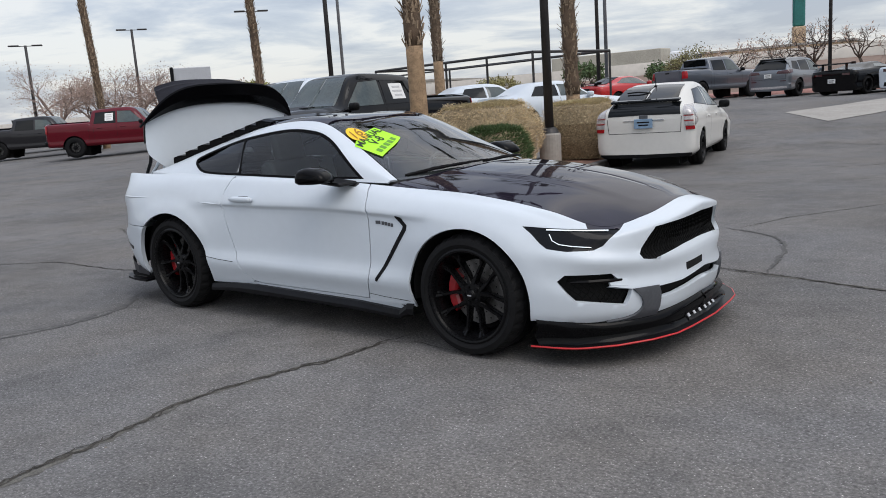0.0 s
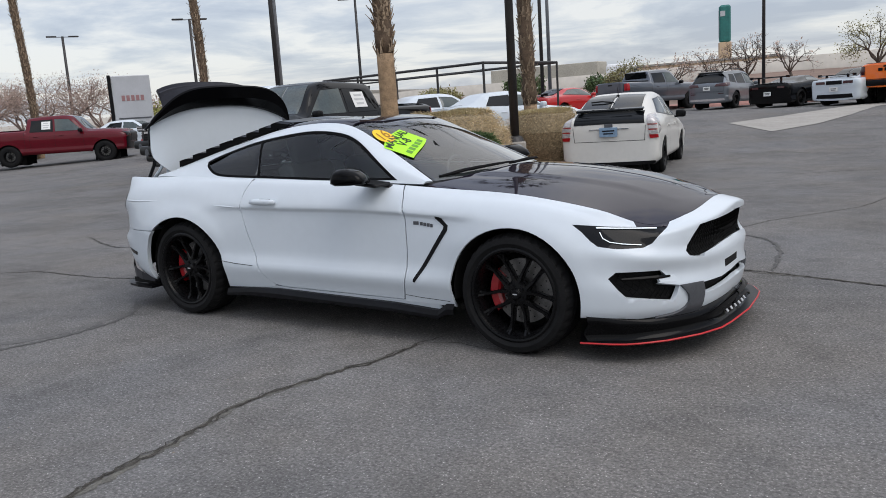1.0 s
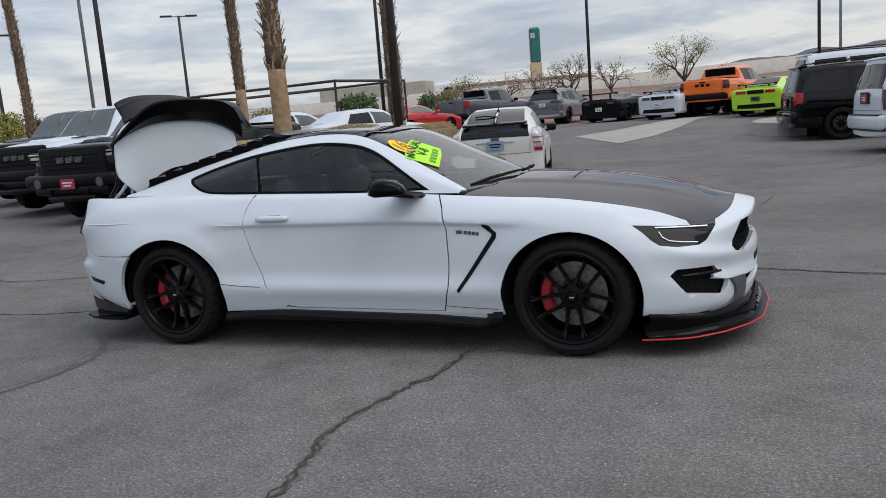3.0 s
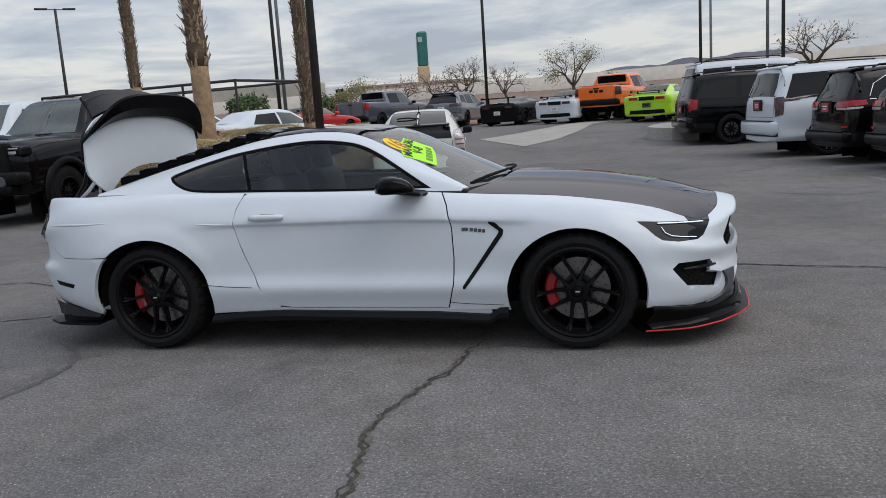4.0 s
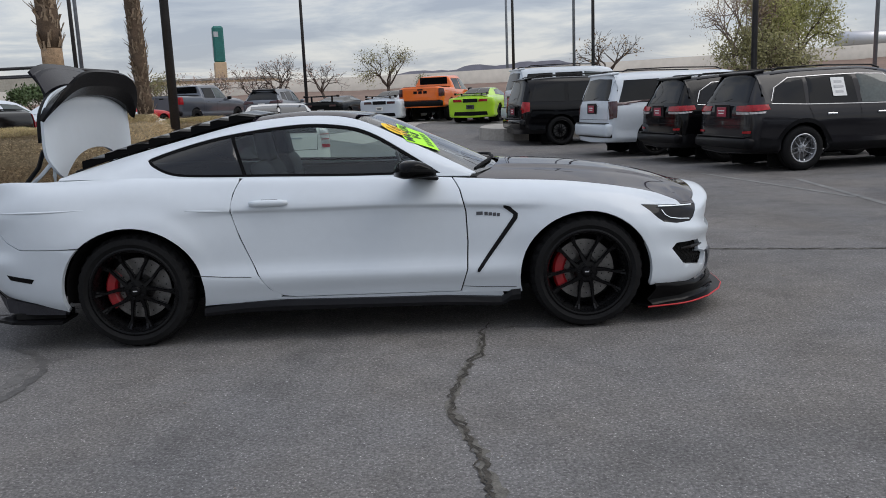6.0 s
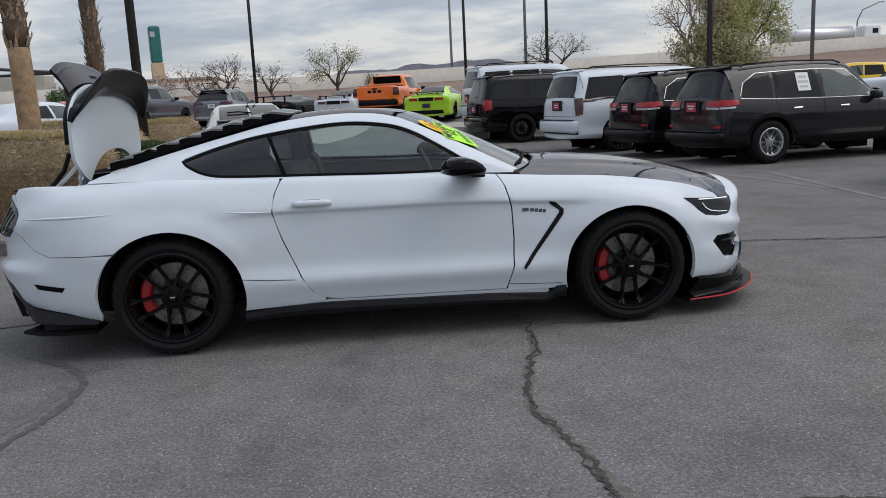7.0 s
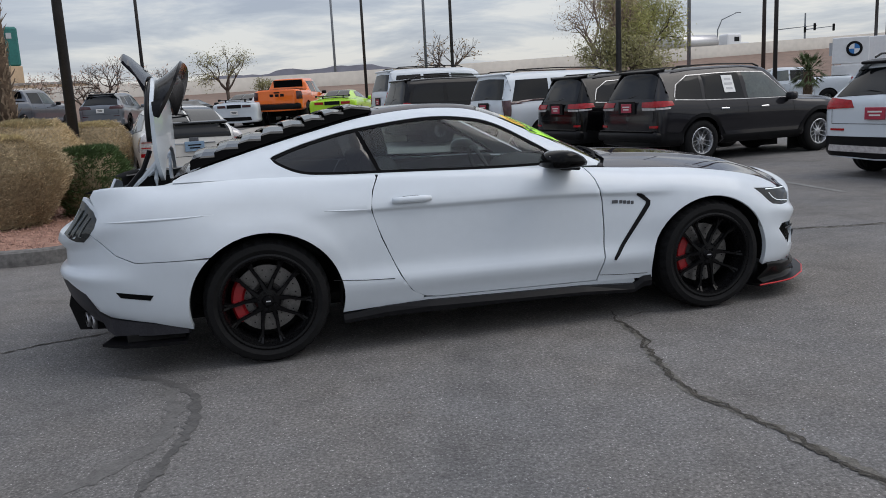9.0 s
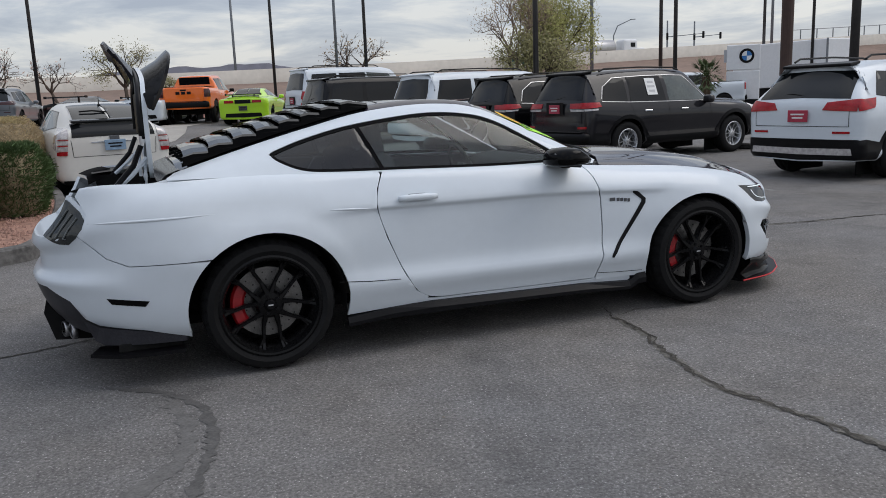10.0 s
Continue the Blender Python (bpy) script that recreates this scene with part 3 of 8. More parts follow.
def shrink(loop, d):
    """A loop of flat points moved inwards by d metres."""
    p = np.array(loop)
    t = np.roll(p, -1, 0) - np.roll(p, 1, 0)
    t /= np.maximum(np.linalg.norm(t, axis=1), 1e-9)[:, None]
    n = np.stack([-t[:, 1], t[:, 0]], 1)
    area = np.sum(p[:, 0] * np.roll(p[:, 1], -1) - p[:, 1] * np.roll(p[:, 0], -1))
    return p + n * (d if area > 0 else -d)


inner = kerb_ring(ISLAND, "kerb", "weathered concrete kerb round the planted island")
GRAVEL = mat("red_gravel", (0.30, 0.17, 0.125), 0.95, var=0.45, scale=12, bump=.9, bscale=45)
vs, fs = fill(list(inner), [], .25, .25)
tagged(pmesh("gravel_bed", [(x, y, .12 + .02 * noise.noise((x * 2, y * 2, 0))) for x, y in vs], [f if np.cross(vs[f[1]] - vs[f[0]], vs[f[2]] - vs[f[0]]) > 0 else f[::-1] for f in fs], GRAVEL), "red-brown gravel bed of the island", "gravel", kind="structure")
# loose stones of the bed
rnd = random.Random(4)
STONE = mat("red_stone", (0.34, 0.20, 0.155), 0.9, var=0.3, scale=30, rand=.35)
sv, sf = [], []
for _ in range(2600):
    x, y = rnd.uniform(-6.6, -2.8), rnd.uniform(3.2, 7.5)
    if not inside(inner, np.array([[x, y]]))[0]:
        continue
    r = rnd.uniform(.008, .026)
    b = len(sv)
    a0 = rnd.random() * 6
    sv += [(x + r * math.cos(a0 + k * 1.57) * rnd.uniform(.7, 1.2), y + r * math.sin(a0 + k * 1.57) * rnd.uniform(.7, 1.2), .125) for k in range(4)] + [(x, y, .13 + r * .9)]
    sf += [(b + k, b + (k + 1) % 4, b + 4) for k in range(4)]
tagged(pmesh("gravel", sv, sf, STONE), "loose red-brown gravel stones", "gravel", kind="stuff")

# island end and wheel stops by the SUVs
W2 = round_line([(2.3, 20.3), (2.45, 19.75), (3.3, 19.35), (5.4, 20.3), (9.0, 21.4), (9.1, 22.1), (5.2, 22.0), (2.9, 21.5)], 4, True)
n = len(W2)
verts = [(x, y, ground_z(x, y) - .02) for x, y in W2] + [(x, y, ground_z(x, y) + .36) for x, y in shrink(W2, .04)] + [(*W2.mean(0), .56)]
tagged(pmesh("kerb", verts, [(i, (i + 1) % n, n + (i + 1) % n, n + i) for i in range(n)] + [(n + i, n + (i + 1) % n, 2 * n) for i in range(n)], CONCRETE), "pale concrete kerb nose in the lot", "kerb", kind="structure")
for x, y, a in ((10.6, 8.6, 100), (10.9, 5.2, 100)):
    tagged(part("wheel_stop", box_bm((1.85, .16, .12), (0, 0, .06), .03), CONCRETE_DARK), "grey concrete wheel stop on asphalt", "wheel stop", "wheel stops").matrix_world = pose(x, y, ground_z(x, y), 0, 0, a)

# ---- the white coupe with the black hood ----
HERO = thing("sports_coupe", pose(0, 0, 0), "white two-door sports coupe with black hood and open boot lid", "car")
# rails from tail to nose: (x, half width, z)
R_UNDER = [(-2.36, 0, .28), (-2.33, .47, .26), (-2.20, .66, .24), (-1.85, .86, .215), (-1.36, .88, .21), (-.85, .88, .205), (-.3, .88, .205), (.3, .88, .205), (.85, .88, .205), (1.36, .88, .21), (1.78, .87, .20), (2.00, .74, .19), (2.21, .42, .18), (2.27, 0, .18)]
R_SILL = [(-2.46, 0, .40), (-2.41, .49, .38), (-2.27, .70, .36), (-1.87, .91, .31), (-1.36, .935, .30), (-.85, .915, .30), (-.3, .905, .30), (.3, .905, .30), (.85, .912, .30), (1.36, .93, .30), (1.79, .905, .29), (2.05, .77, .28), (2.25, .44, .27), (2.315, 0, .27)]
R_CREASE = [(-2.50, 0, .50), (-2.44, .50, .49), (-2.29, .72, .48), (-1.88, .925, .43), (-1.36, .955, .42), (-.85, .94, .402), (-.3, .934, .397), (.3, .934, .392), (.85, .938, .39), (1.36, .945, .40), (1.80, .91, .40), (2.06, .775, .38), (2.262, .44, .37), (2.336, 0, .37)]
R_LEDGE = [(-2.512, 0, .535), (-2.448, .503, .53), (-2.303, .724, .53), (-1.89, .925, .51), (-1.36, .956, .50), (-.85, .918, .485), (-.3, .900, .478), (.3, .900, .475), (.85, .918, .475), (1.36, .946, .48), (1.79, .905, .48), (2.042, .760, .46), (2.250, .432, .435), (2.332, 0, .435)]
R_MID = [(-2.472, 0, .58), (-2.405, .49, .585), (-2.270, .703, .60), (-1.9, .925, .62), (-1.36, .955, .62), (-.85, .914, .62), (-.3, .893, .62), (.3, .893, .62), (.85, .91, .61), (1.36, .944, .60), (1.78, .90, .58), (2.062, .770, .548), (2.266, .434, .515), (2.334, 0, .52)]
R_UNDERCUT = [(-2.472, 0, .65), (-2.403, .49, .665), (-2.272, .698, .70), (-1.9, .912, .77), (-1.36, .940, .745), (-.85, .902, .785), (-.3, .890, .782), (.3, .890, .779), (.85, .899, .757), (1.36, .925, .72), (1.755, .878, .66), (2.056, .73, .605), (2.246, .425, .580), (2.302, 0, .610)]
R_LINE = [(-2.502, 0, .70), (-2.436, .505, .716), (-2.297, .706, .757), (-1.9, .90, .84), (-1.36, .925, .80), (-.85, .909, .802), (-.3, .903, .800), (.3, .903, .797), (.85, .910, .775), (1.36, .914, .755), (1.74, .862, .70), (2.058, .712, .635), (2.256, .42, .640), (2.318, 0, .690)]
R_SHOULDER = [(-2.46, 0, .80), (-2.39, .50, .82), (-2.25, .69, .88), (-1.9, .85, .94), (-1.36, .88, .93), (-.85, .864, .91), (-.3, .862, .90), (.3, .856, .89), (.85, .85, .865), (1.36, .85, .845), (1.72, .80, .785), (2.052, .70, .665), (2.262, .41, .700), (2.325, 0, .752)]
R_BELT = [(-2.42, 0, .93), (-2.35, .50, .945), (-2.20, .685, 1.0), (-1.85, .765, 1.005), (-1.36, .79, 1.01), (-.85, .795, .99), (-.3, .795, .975), (.3, .79, .955), (.85, .76, .915), (1.36, .745, .875), (1.80, .728, .795), (2.035, .645, .709), (2.17, .40, .738), (2.21, 0, .788)]
R_INNER = [(-2.36, 0, .99), (-2.30, .42, 1.0), (-2.15, .44, 1.03), (-1.85, .44, 1.03), (-1.36, .44, 1.03), (-.85, .44, 1.0), (-.3, .44, 1.0), (.3, .44, 1.0), (.85, .40, .972), (1.36, .38, .935), (1.78, .36, .872), (1.98, .34, .820), (2.10, .22, .800), (2.15, 0, .800)]
R_CENTRE = [(-2.32, 0, 1.0), (-2.28, 0, 1.01), (-2.13, 0, 1.04), (-1.85, 0, 1.04), (-1.36, 0, 1.04), (-.85, 0, 1.01), (-.3, 0, 1.01), (.3, 0, 1.01), (.90, 0, .985), (1.42, 0, .95), (1.78, 0, .893), (1.96, 0, .855), (2.06, 0, .825), (2.12, 0, .808)]
BODY = Loft([R_UNDER, R_SILL, R_CREASE, R_LEDGE, R_MID, R_UNDERCUT, R_LINE, R_SHOULDER, R_BELT, R_INNER, R_CENTRE], 420, 300, bulges=[(-1.36, .62, .42, .16, .018), (1.36, .62, .40, .14, .015)], crisp=True, flares=[(-1.357, .335, .44, .53, .009), (1.355, .335, .43, .51, .006)])
V_SILL, V_BELT = BODY.vs[1], BODY.vs[8]
ARCH_F, ARCH_R = (1.355, .335, .402, .385), (-1.357, .335, .418, .397)


def belt_run(x0, x1, n=20, dv=0.0):
    """Points of (u, v) along the belt rail between two x."""
    out = []
    for i in range(n + 1):
        x = x0 + (x1 - x0) * i / n
        k = np.argmin(np.abs(BODY.at(np.stack([np.linspace(0, 1, 800), np.full(800, V_BELT)], 1))[:, 0] - x))
        out.append((k / 799, V_BELT + dv))
    return out


def side_loop(*runs):
    return loop_of(BODY, *runs, hi=V_BELT, ulo=0.0)


def both(name, loop, material, label="", **k):
    for s in (-1, 1):
        skin(name, BODY, loop, material, HERO, side=s, label=label, **k)


DOOR_F = [(.592, .262), (.632, .40), (.640, .56), (.634, .74), (.604, .87), (.565, .945)]
DOOR_R = [(-.70, .972), (-.735, .90), (-.752, .80), (-.705, .64), (-.612, .42), (-.55, .325), (-.475, .28)]
LAMP_TOP = [(2.118, .694), (1.99, .706), (1.90, .714), (1.80, .724), (1.702, .737)]
FENDER_SEAM = [(1.700, .735), (1.735, .62), (1.715, .50)]
QUARTER_SEAM = [(-1.755, .625), (-2.02, .62), (-2.12, .66), (-2.245, .775)]

fender = side_loop(("s", [(.604, .245), *[(x + .008, z) for x, z in DOOR_F]]), ("uv", belt_run(.60, 1.97, 30)), ("s", LAMP_TOP[1:-1]), ("s", FENDER_SEAM),
                   ("s", arc(*ARCH_F, 27, 195)), ("s", [(.955, .24)]))
both("front_fender", fender, WHITE)
door = side_loop(("s", DOOR_F), ("uv", belt_run(.555, -.69)), ("s", round_line(DOOR_R, 4)), ("s", [(-.40, .27), (.585, .258)]))
both("door", door, WHITE)
quarter = side_loop(("s", [(x - .008, z) for x, z in DOOR_R[::-1]]), ("uv", belt_run(-.71, -2.21, 30)), ("s", [(-2.235, .96), (-2.19, .87), (-2.235, .785)]),
                    ("s", QUARTER_SEAM[::-1]), ("s", arc(*ARCH_R, 132, -15)), ("s", [(-.94, .235), (-.60, .25), (-.50, .265)]))
both("quarter_panel", quarter, WHITE)
# bumpers: half loops that meet at the middle
GRILLE = [(0, .712), (.20, .704), (.36, .696), (.445, .688), (.49, .640), (.548, .560), (.540, .534), (.435, .512), (.426, .532), (.36, .542), (.2, .562), (0, .572)]
SLOT = [(0, .470), (.235, .456), (.225, .412), (0, .430)]
LOWER = [(0, .405), (.27, .374), (.482, .374), (.484, .306), (.323, .312), (.188, .325), (0, .345)]
FOG = [(.866, .455), (.846, .486), (.69, .478), (.648, .437), (.71, .415), (.605, .387), (.635, .303), (.834, .348), (.855, .391)]
LAMP_LOW = [(1.700, .733), (1.752, .695), (1.80, .650), (1.84, .622), (1.93, .606), (2.04, .604), (2.075, .622), (2.118, .690)]
LIP = [(0, .25), (.25, .237), (.44, .224), (.59, .222), (.741, .222), (.841, .24)]
belt_nose = [(u, V_BELT) for u in np.linspace(BODY.find("p", 2.118, .545, lo=V_BELT - .02, hi=V_BELT + .02)[0], 1.0, 24)]
fogs = loop_of(BODY, ("f", FOG))
bumper = loop_of(BODY, ("s", FENDER_SEAM[::-1], dict(hi=V_BELT)), ("s", LAMP_LOW, dict(hi=V_BELT, ulo=.75)), ("uv", belt_nose),
                 ("f", GRILLE), ("f", LOWER), ("f", LIP), ("s", [(1.79, .245)], dict(hi=V_BELT)), ("s", arc(*ARCH_F, -14, 26), dict(hi=V_BELT)))
for q in bumper:
    q[0] = 1.0 if q[0] > .993 else q[0]
skin("front_bumper", BODY, bumper, WHITE, HERO, holes=[fogs], side=0, rim=0.03)
hood = loop_of(BODY, ("uv", [(u, V_BELT + .004) for u in np.linspace(BODY.find("p", .72, .757, lo=V_BELT - .03, hi=V_BELT + .03)[0], 1.0, 60)]), ("uv", [(1.0, V_BELT + .004), (1.0, 1.0)]),
               ("p", [(.93, 0.004), (.90, .25), (.82, .55), (.72, .74)], dict(lo=V_BELT)))


def hood_shape(p):
    """A raised middle with a soft shoulder on either side."""
    w, x = np.abs(p[:, 1]), p[:, 0]
    s = np.clip((.47 - .10 * (x - .9) - w) / .07, 0, 1)
    fade = np.clip((x - .80) / .15, 0, 1) * np.clip((2.12 - x) / .35, 0, 1)
    return .013 * s * s * (3 - 2 * s) * fade


skin("hood", BODY, hood, HOOD, HERO, side=0, wave=hood_shape, label="gloss black painted hood with raised middle")
tip = loop_of(BODY, ("s", LAMP_TOP[:2] + [(1.93, .711)], dict(hi=V_BELT, ulo=.75)), ("uv", [(u, V_BELT + .003) for u in np.linspace(BODY.find("p", 1.93, .70, lo=V_BELT - .02, hi=V_BELT + .02)[0], belt_nose[0][0], 14)]))
both("hood_corner", tip, HOOD, offset=-.001, rim=.008)
rear_low = [(0, .50), (.42, .50), (.54, .50), (.68, .438)]
bumper_r = loop_of(BODY, ("s", [(x - .003, z - .0045) for x, z in QUARTER_SEAM], dict(hi=V_BELT)), ("r", [(.70, .755), (.64, .76), (.45, .752), (0, .752)]), ("r", rear_low),
                   ("s", [(-2.25, .345), (-2.19, .312), (-1.97, .285), (-1.80, .245)], dict(hi=V_BELT)), ("s", arc(*ARCH_R, 195, 134), dict(hi=V_BELT)))
for q in bumper_r:
    q[0] = 0.0 if q[0] < .007 else q[0]
skin("rear_bumper", BODY, bumper_r, WHITE, HERO, side=0, rim=0.03)
diffuser = loop_of(BODY, ("r", rear_low), ("s", [(-2.25, .345), (-2.19, .312), (-1.97, .285), (-1.80, .245), (-1.78, .225)], dict(hi=V_BELT)), ("uv", [(BODY.find("s", -1.78, .218, hi=.1)[0], 0.0), (0.0, 0.0)]))
LIP_GREY = mat("moulded_lip_grey", (0.026, 0.026, 0.031), 0.42, spec=0.3, var=0.3, scale=10)
skin("rear_diffuser", BODY, diffuser, LIP_GREY, HERO, side=0, rim=0.03)
taillamp = loop_of(BODY, ("uv", [(.1035, .520), (.1150, .4960), (.1255, .4740), (.1355, .4400), (.1350, .4180), (.1290, .3960), (.1190, .3840), (.1090, .3900), (.0845, .4290), (.0930, .4620), (.1010, .4920)]))
TAIL_GLASS = mat("tail_lamp_smoke", (0.020, 0.024, 0.024), 0.05, spec=0.6, var=0.3, scale=9)
HEAD_GLASS = mat("headlamp_black", (0.004, 0.0045, 0.006), 0.04, spec=0.2, var=0.3, scale=20)
mid_lamp = np.mean(taillamp, 0)
both("tail_surround", [mid_lamp + (q - mid_lamp) * 1.22 for q in taillamp], WHITE, offset=-.005, rim=.02)
both("tail_lamp", taillamp, TAIL_GLASS, "smoked tail lamp", offset=.002)
# ledge of the bumper below the boot opening
edge_r = [BODY.at([uv])[0] for uv in loop_of(BODY, ("r", [(.64, .756), (.45, .750), (.2, .750), (.003, .750)]))]
v = [(x, -w, z - .001) for x, w, z in edge_r] + [(x, w, z - .001) for x, w, z in edge_r[::-1][1:]]
k = len(v)
v += [(x + .05, y * .96, z - .004) for x, y, z in v] + [(-2.20, y * .9, .735) for x, y, z in v]
pmesh("bumper_ledge", v, [(r * k + i, r * k + i + 1, (r + 1) * k + i + 1, (r + 1) * k + i) for r in range(2) for i in range(k - 1)], WHITE, HERO, smooth=True)
headlamp = loop_of(BODY, ("s", LAMP_LOW, dict(hi=V_BELT, ulo=.75)), ("s", LAMP_TOP, dict(hi=V_BELT, ulo=.75)))
both("headlamp", headlamp, HEAD_GLASS, "dark headlamp with white light strip", offset=-.004)

# cabin
G_BELT = [(-1.80, .745, 1.012), (-1.55, .775, 1.010), (-1.15, .787, 1.0), (-.75, .792, .986), (-.25, .793, .970), (.10, .787, .961), (.40, .778, .952), (.68, .745, .94)]
G_SIDE = [(-1.80, .72, 1.022), (-1.50, .715, 1.06), (-1.10, .70, 1.115), (-.72, .69, 1.15), (-.25, .685, 1.15), (.07, .69, 1.13), (.39, .715, 1.06), (.69, .735, .95)]
G_RAIL = [(-1.78, .68, 1.03), (-1.45, .635, 1.11), (-1.05, .60, 1.20), (-.70, .578, 1.27), (-.25, .572, 1.30), (.02, .58, 1.265), (.36, .645, 1.115), (.70, .725, .955)]
G_EDGE = [(-1.76, .64, 1.04), (-1.42, .585, 1.135), (-1.02, .53, 1.235), (-.68, .505, 1.308), (-.25, .505, 1.335), (.0, .53, 1.300), (.36, .605, 1.135), (.72, .70, .955)]
G_TOP = [(-1.74, .32, 1.07), (-1.38, .30, 1.17), (-1.0, .28, 1.27), (-.64, .27, 1.338), (-.25, .27, 1.355), (.08, .28, 1.322), (.46, .32, 1.155), (.86, .36, .965)]
G_MID = [(-1.74, 0, 1.075), (-1.37, 0, 1.18), (-.99, 0, 1.28), (-.62, 0, 1.346), (-.25, 0, 1.362), (.11, 0, 1.33), (.50, 0, 1.165), (.92, 0, .97)]
CABIN = Loft([G_BELT, G_SIDE, G_RAIL, G_EDGE, G_TOP, G_MID], 260, 160)
GU, GV = CABIN.us, CABIN.vs
DLO = np.concatenate([round_line([(.50, .966), (.0, .970), (-.5, .986), (-.95, 1.0), (-1.12, 1.018), (-1.235, 1.068), (-1.277, 1.107)], 5)[:-1],
                      round_line([(-1.277, 1.107), (-1.235, 1.128), (-1.05, 1.185), (-.78, 1.243), (-.37, 1.287), (-.10, 1.272), (.08, 1.222), (.28, 1.108), (.50, .966)], 5)[:-1]])
dlo = loop_of(CABIN, ("s", DLO), hi=GV[3])


rail_loop = loop_of(CABIN, ("uv", [(0, 0), (1, 0), (1, GV[3]), (0, GV[3])]))
in_loop = shrink(DLO, .016)
b_top, b_bot = -.775, -.672


def clip_x(loop, keep_front, shift):
    """The part of a side loop in front of, or behind, the slanted door pillar."""
    f = lambda p: (p[0] - (b_bot + (b_top - b_bot) * (p[1] - .985) / .255) - shift) * (1 if keep_front else -1)
    out = []
    for a, b in zip(loop, np.roll(loop, -1, 0)):
        fa, fb = f(a), f(b)
        if fa >= 0:
            out.append(a)
        if fa * fb < 0:
            out.append(a + (b - a) * fa / (fa - fb))
    return np.array(out)


front_glass, rear_glass = clip_x(in_loop, True, .012), clip_x(in_loop, False, -.012)
fg, rg = loop_of(CABIN, ("s", front_glass), hi=GV[3]), loop_of(CABIN, ("s", rear_glass), hi=GV[3])
for s in (-1, 1):
    skin("roof_side", CABIN, rail_loop, WHITE, HERO, holes=[dlo], side=s, rim=0.01)
    skin("window_surround", CABIN, loop_of(CABIN, ("s", shrink(DLO, .001)), hi=GV[3]), mat("seal_black", (0.005, 0.005, 0.0055), 0.6, spec=0.04, var=0.2, scale=8), HERO, holes=[fg, rg], side=s, offset=-.003, rim=.012)
    skin("door_glass", CABIN, fg, GLASS_SIDE, HERO, side=s, offset=-.006, rim=0, label="lightly tinted side window").visible_shadow = False
    skin("quarter_glass", CABIN, rg, glass("glass_rear_tint", (0.09, 0.10, 0.105), 1.2), HERO, side=s, offset=-.006, rim=0, label="dark tinted quarter window")
roof = loop_of(CABIN, ("uv", [(GU[3], GV[3] + .004), (GU[5] - .006, GV[3] + .004), (GU[5] - .006, 1), (GU[3], 1)]))
skin("roof_panel", CABIN, roof, HOOD, HERO, side=0, label="gloss black roof")
shield = loop_of(CABIN, ("uv", [(GU[5], GV[3] + .006), (1, GV[3] + .02), (1, 1), (GU[5], 1)]))
skin("windscreen", CABIN, shield, GLASS_CLEAR, HERO, side=0, rim=0, offset=-.004).visible_shadow = False
backlight = loop_of(CABIN, ("uv", [(0, GV[3] + .004), (GU[3] - .006, GV[3] + .004), (GU[3] - .006, 1), (0, 1)]))
skin("rear_window", CABIN, backlight, GLASS_DARK, HERO, side=0, rim=.01, offset=-.004)
# louvres over the rear window
LOUVRE = mat("louvre_gloss", (0.0025, 0.0025, 0.003), 0.07, spec=0.06, var=0.2, scale=6)
for k in range(8):
    u0 = GU[3] * (.05 + .117 * k)
    u1 = u0 + GU[3] * .150
    bm = bmesh.new()
    grid = []
    for u, lift in ((u0, .052), (u0 * .7 + u1 * .3, .050), (u1, .016), (u1, .008), (u0, .040)):
        row = []
        for w, drop in ((-.985, 1), (-.985, 0), (-.90, 0), (-.62, 0), (-.31, 0), (0, 0), (.31, 0), (.62, 0), (.90, 0), (.985, 0), (.985, 1)):
            uv = (u, 1 - (1 - GV[3] - .03) * abs(w))
            p = CABIN.at([uv])[0]
            row.append(bm.verts.new((p[0] - .25 * lift, p[1] * (1 if w > 0 else -1) + .004 * drop * w, p[2] + (.004 if drop else lift))))
        grid.append(row)
    for a, b in zip(grid, grid[1:] + grid[:1]):
        for i in range(10):
            bm.faces.new((a[i], a[i + 1], b[i + 1], b[i]))
    for i in (0, 10):
        bm.faces.new([g[i] for g in grid])
    bmesh.ops.recalc_face_normals(bm, faces=bm.faces)
    part("louvre", bm, LOUVRE, HERO)
for w in (-.93, -.62, -.31, 0, .31, .62, .93):
    bm = bmesh.new()
    row = []
    for u in np.linspace(.03, .97, 17):
        p = CABIN.at([(GU[3] * u, 1 - (1 - GV[3] - .03) * abs(w))])[0]
        y = p[1] * (1 if w > 0 else -1)
        row.append([bm.verts.new((p[0], y + dy, p[2] + dz)) for dy, dz in ((-.006, .002), (.006, .002), (.006, .022), (-.006, .022))])
    for a, b in zip(row, row[1:]):
        for i in range(4):
            bm.faces.new((a[i], a[(i + 1) % 4], b[(i + 1) % 4], b[i]))
    bmesh.ops.recalc_face_normals(bm, faces=bm.faces)
    part("louvre_rib", bm, SATIN_BLACK, HERO)


LABEL_SILVER = mat("label_silver", (0.55, 0.56, 0.58), 0.35, 0.4, var=0.05)
DISC = mat("brake_disc_steel", (0.22, 0.215, 0.21), 0.42, 0.85, var=0.25, scale=30)


def revolve_hole(x, z):
    """A small dark bore on the face of a disc."""
    bm = revolve_bm([(0, -.0032), (.0042, -.0032), (.0042, .002)], 8)
    bmesh.ops.translate(bm, verts=bm.verts, vec=(x, 0, z))
    return bm


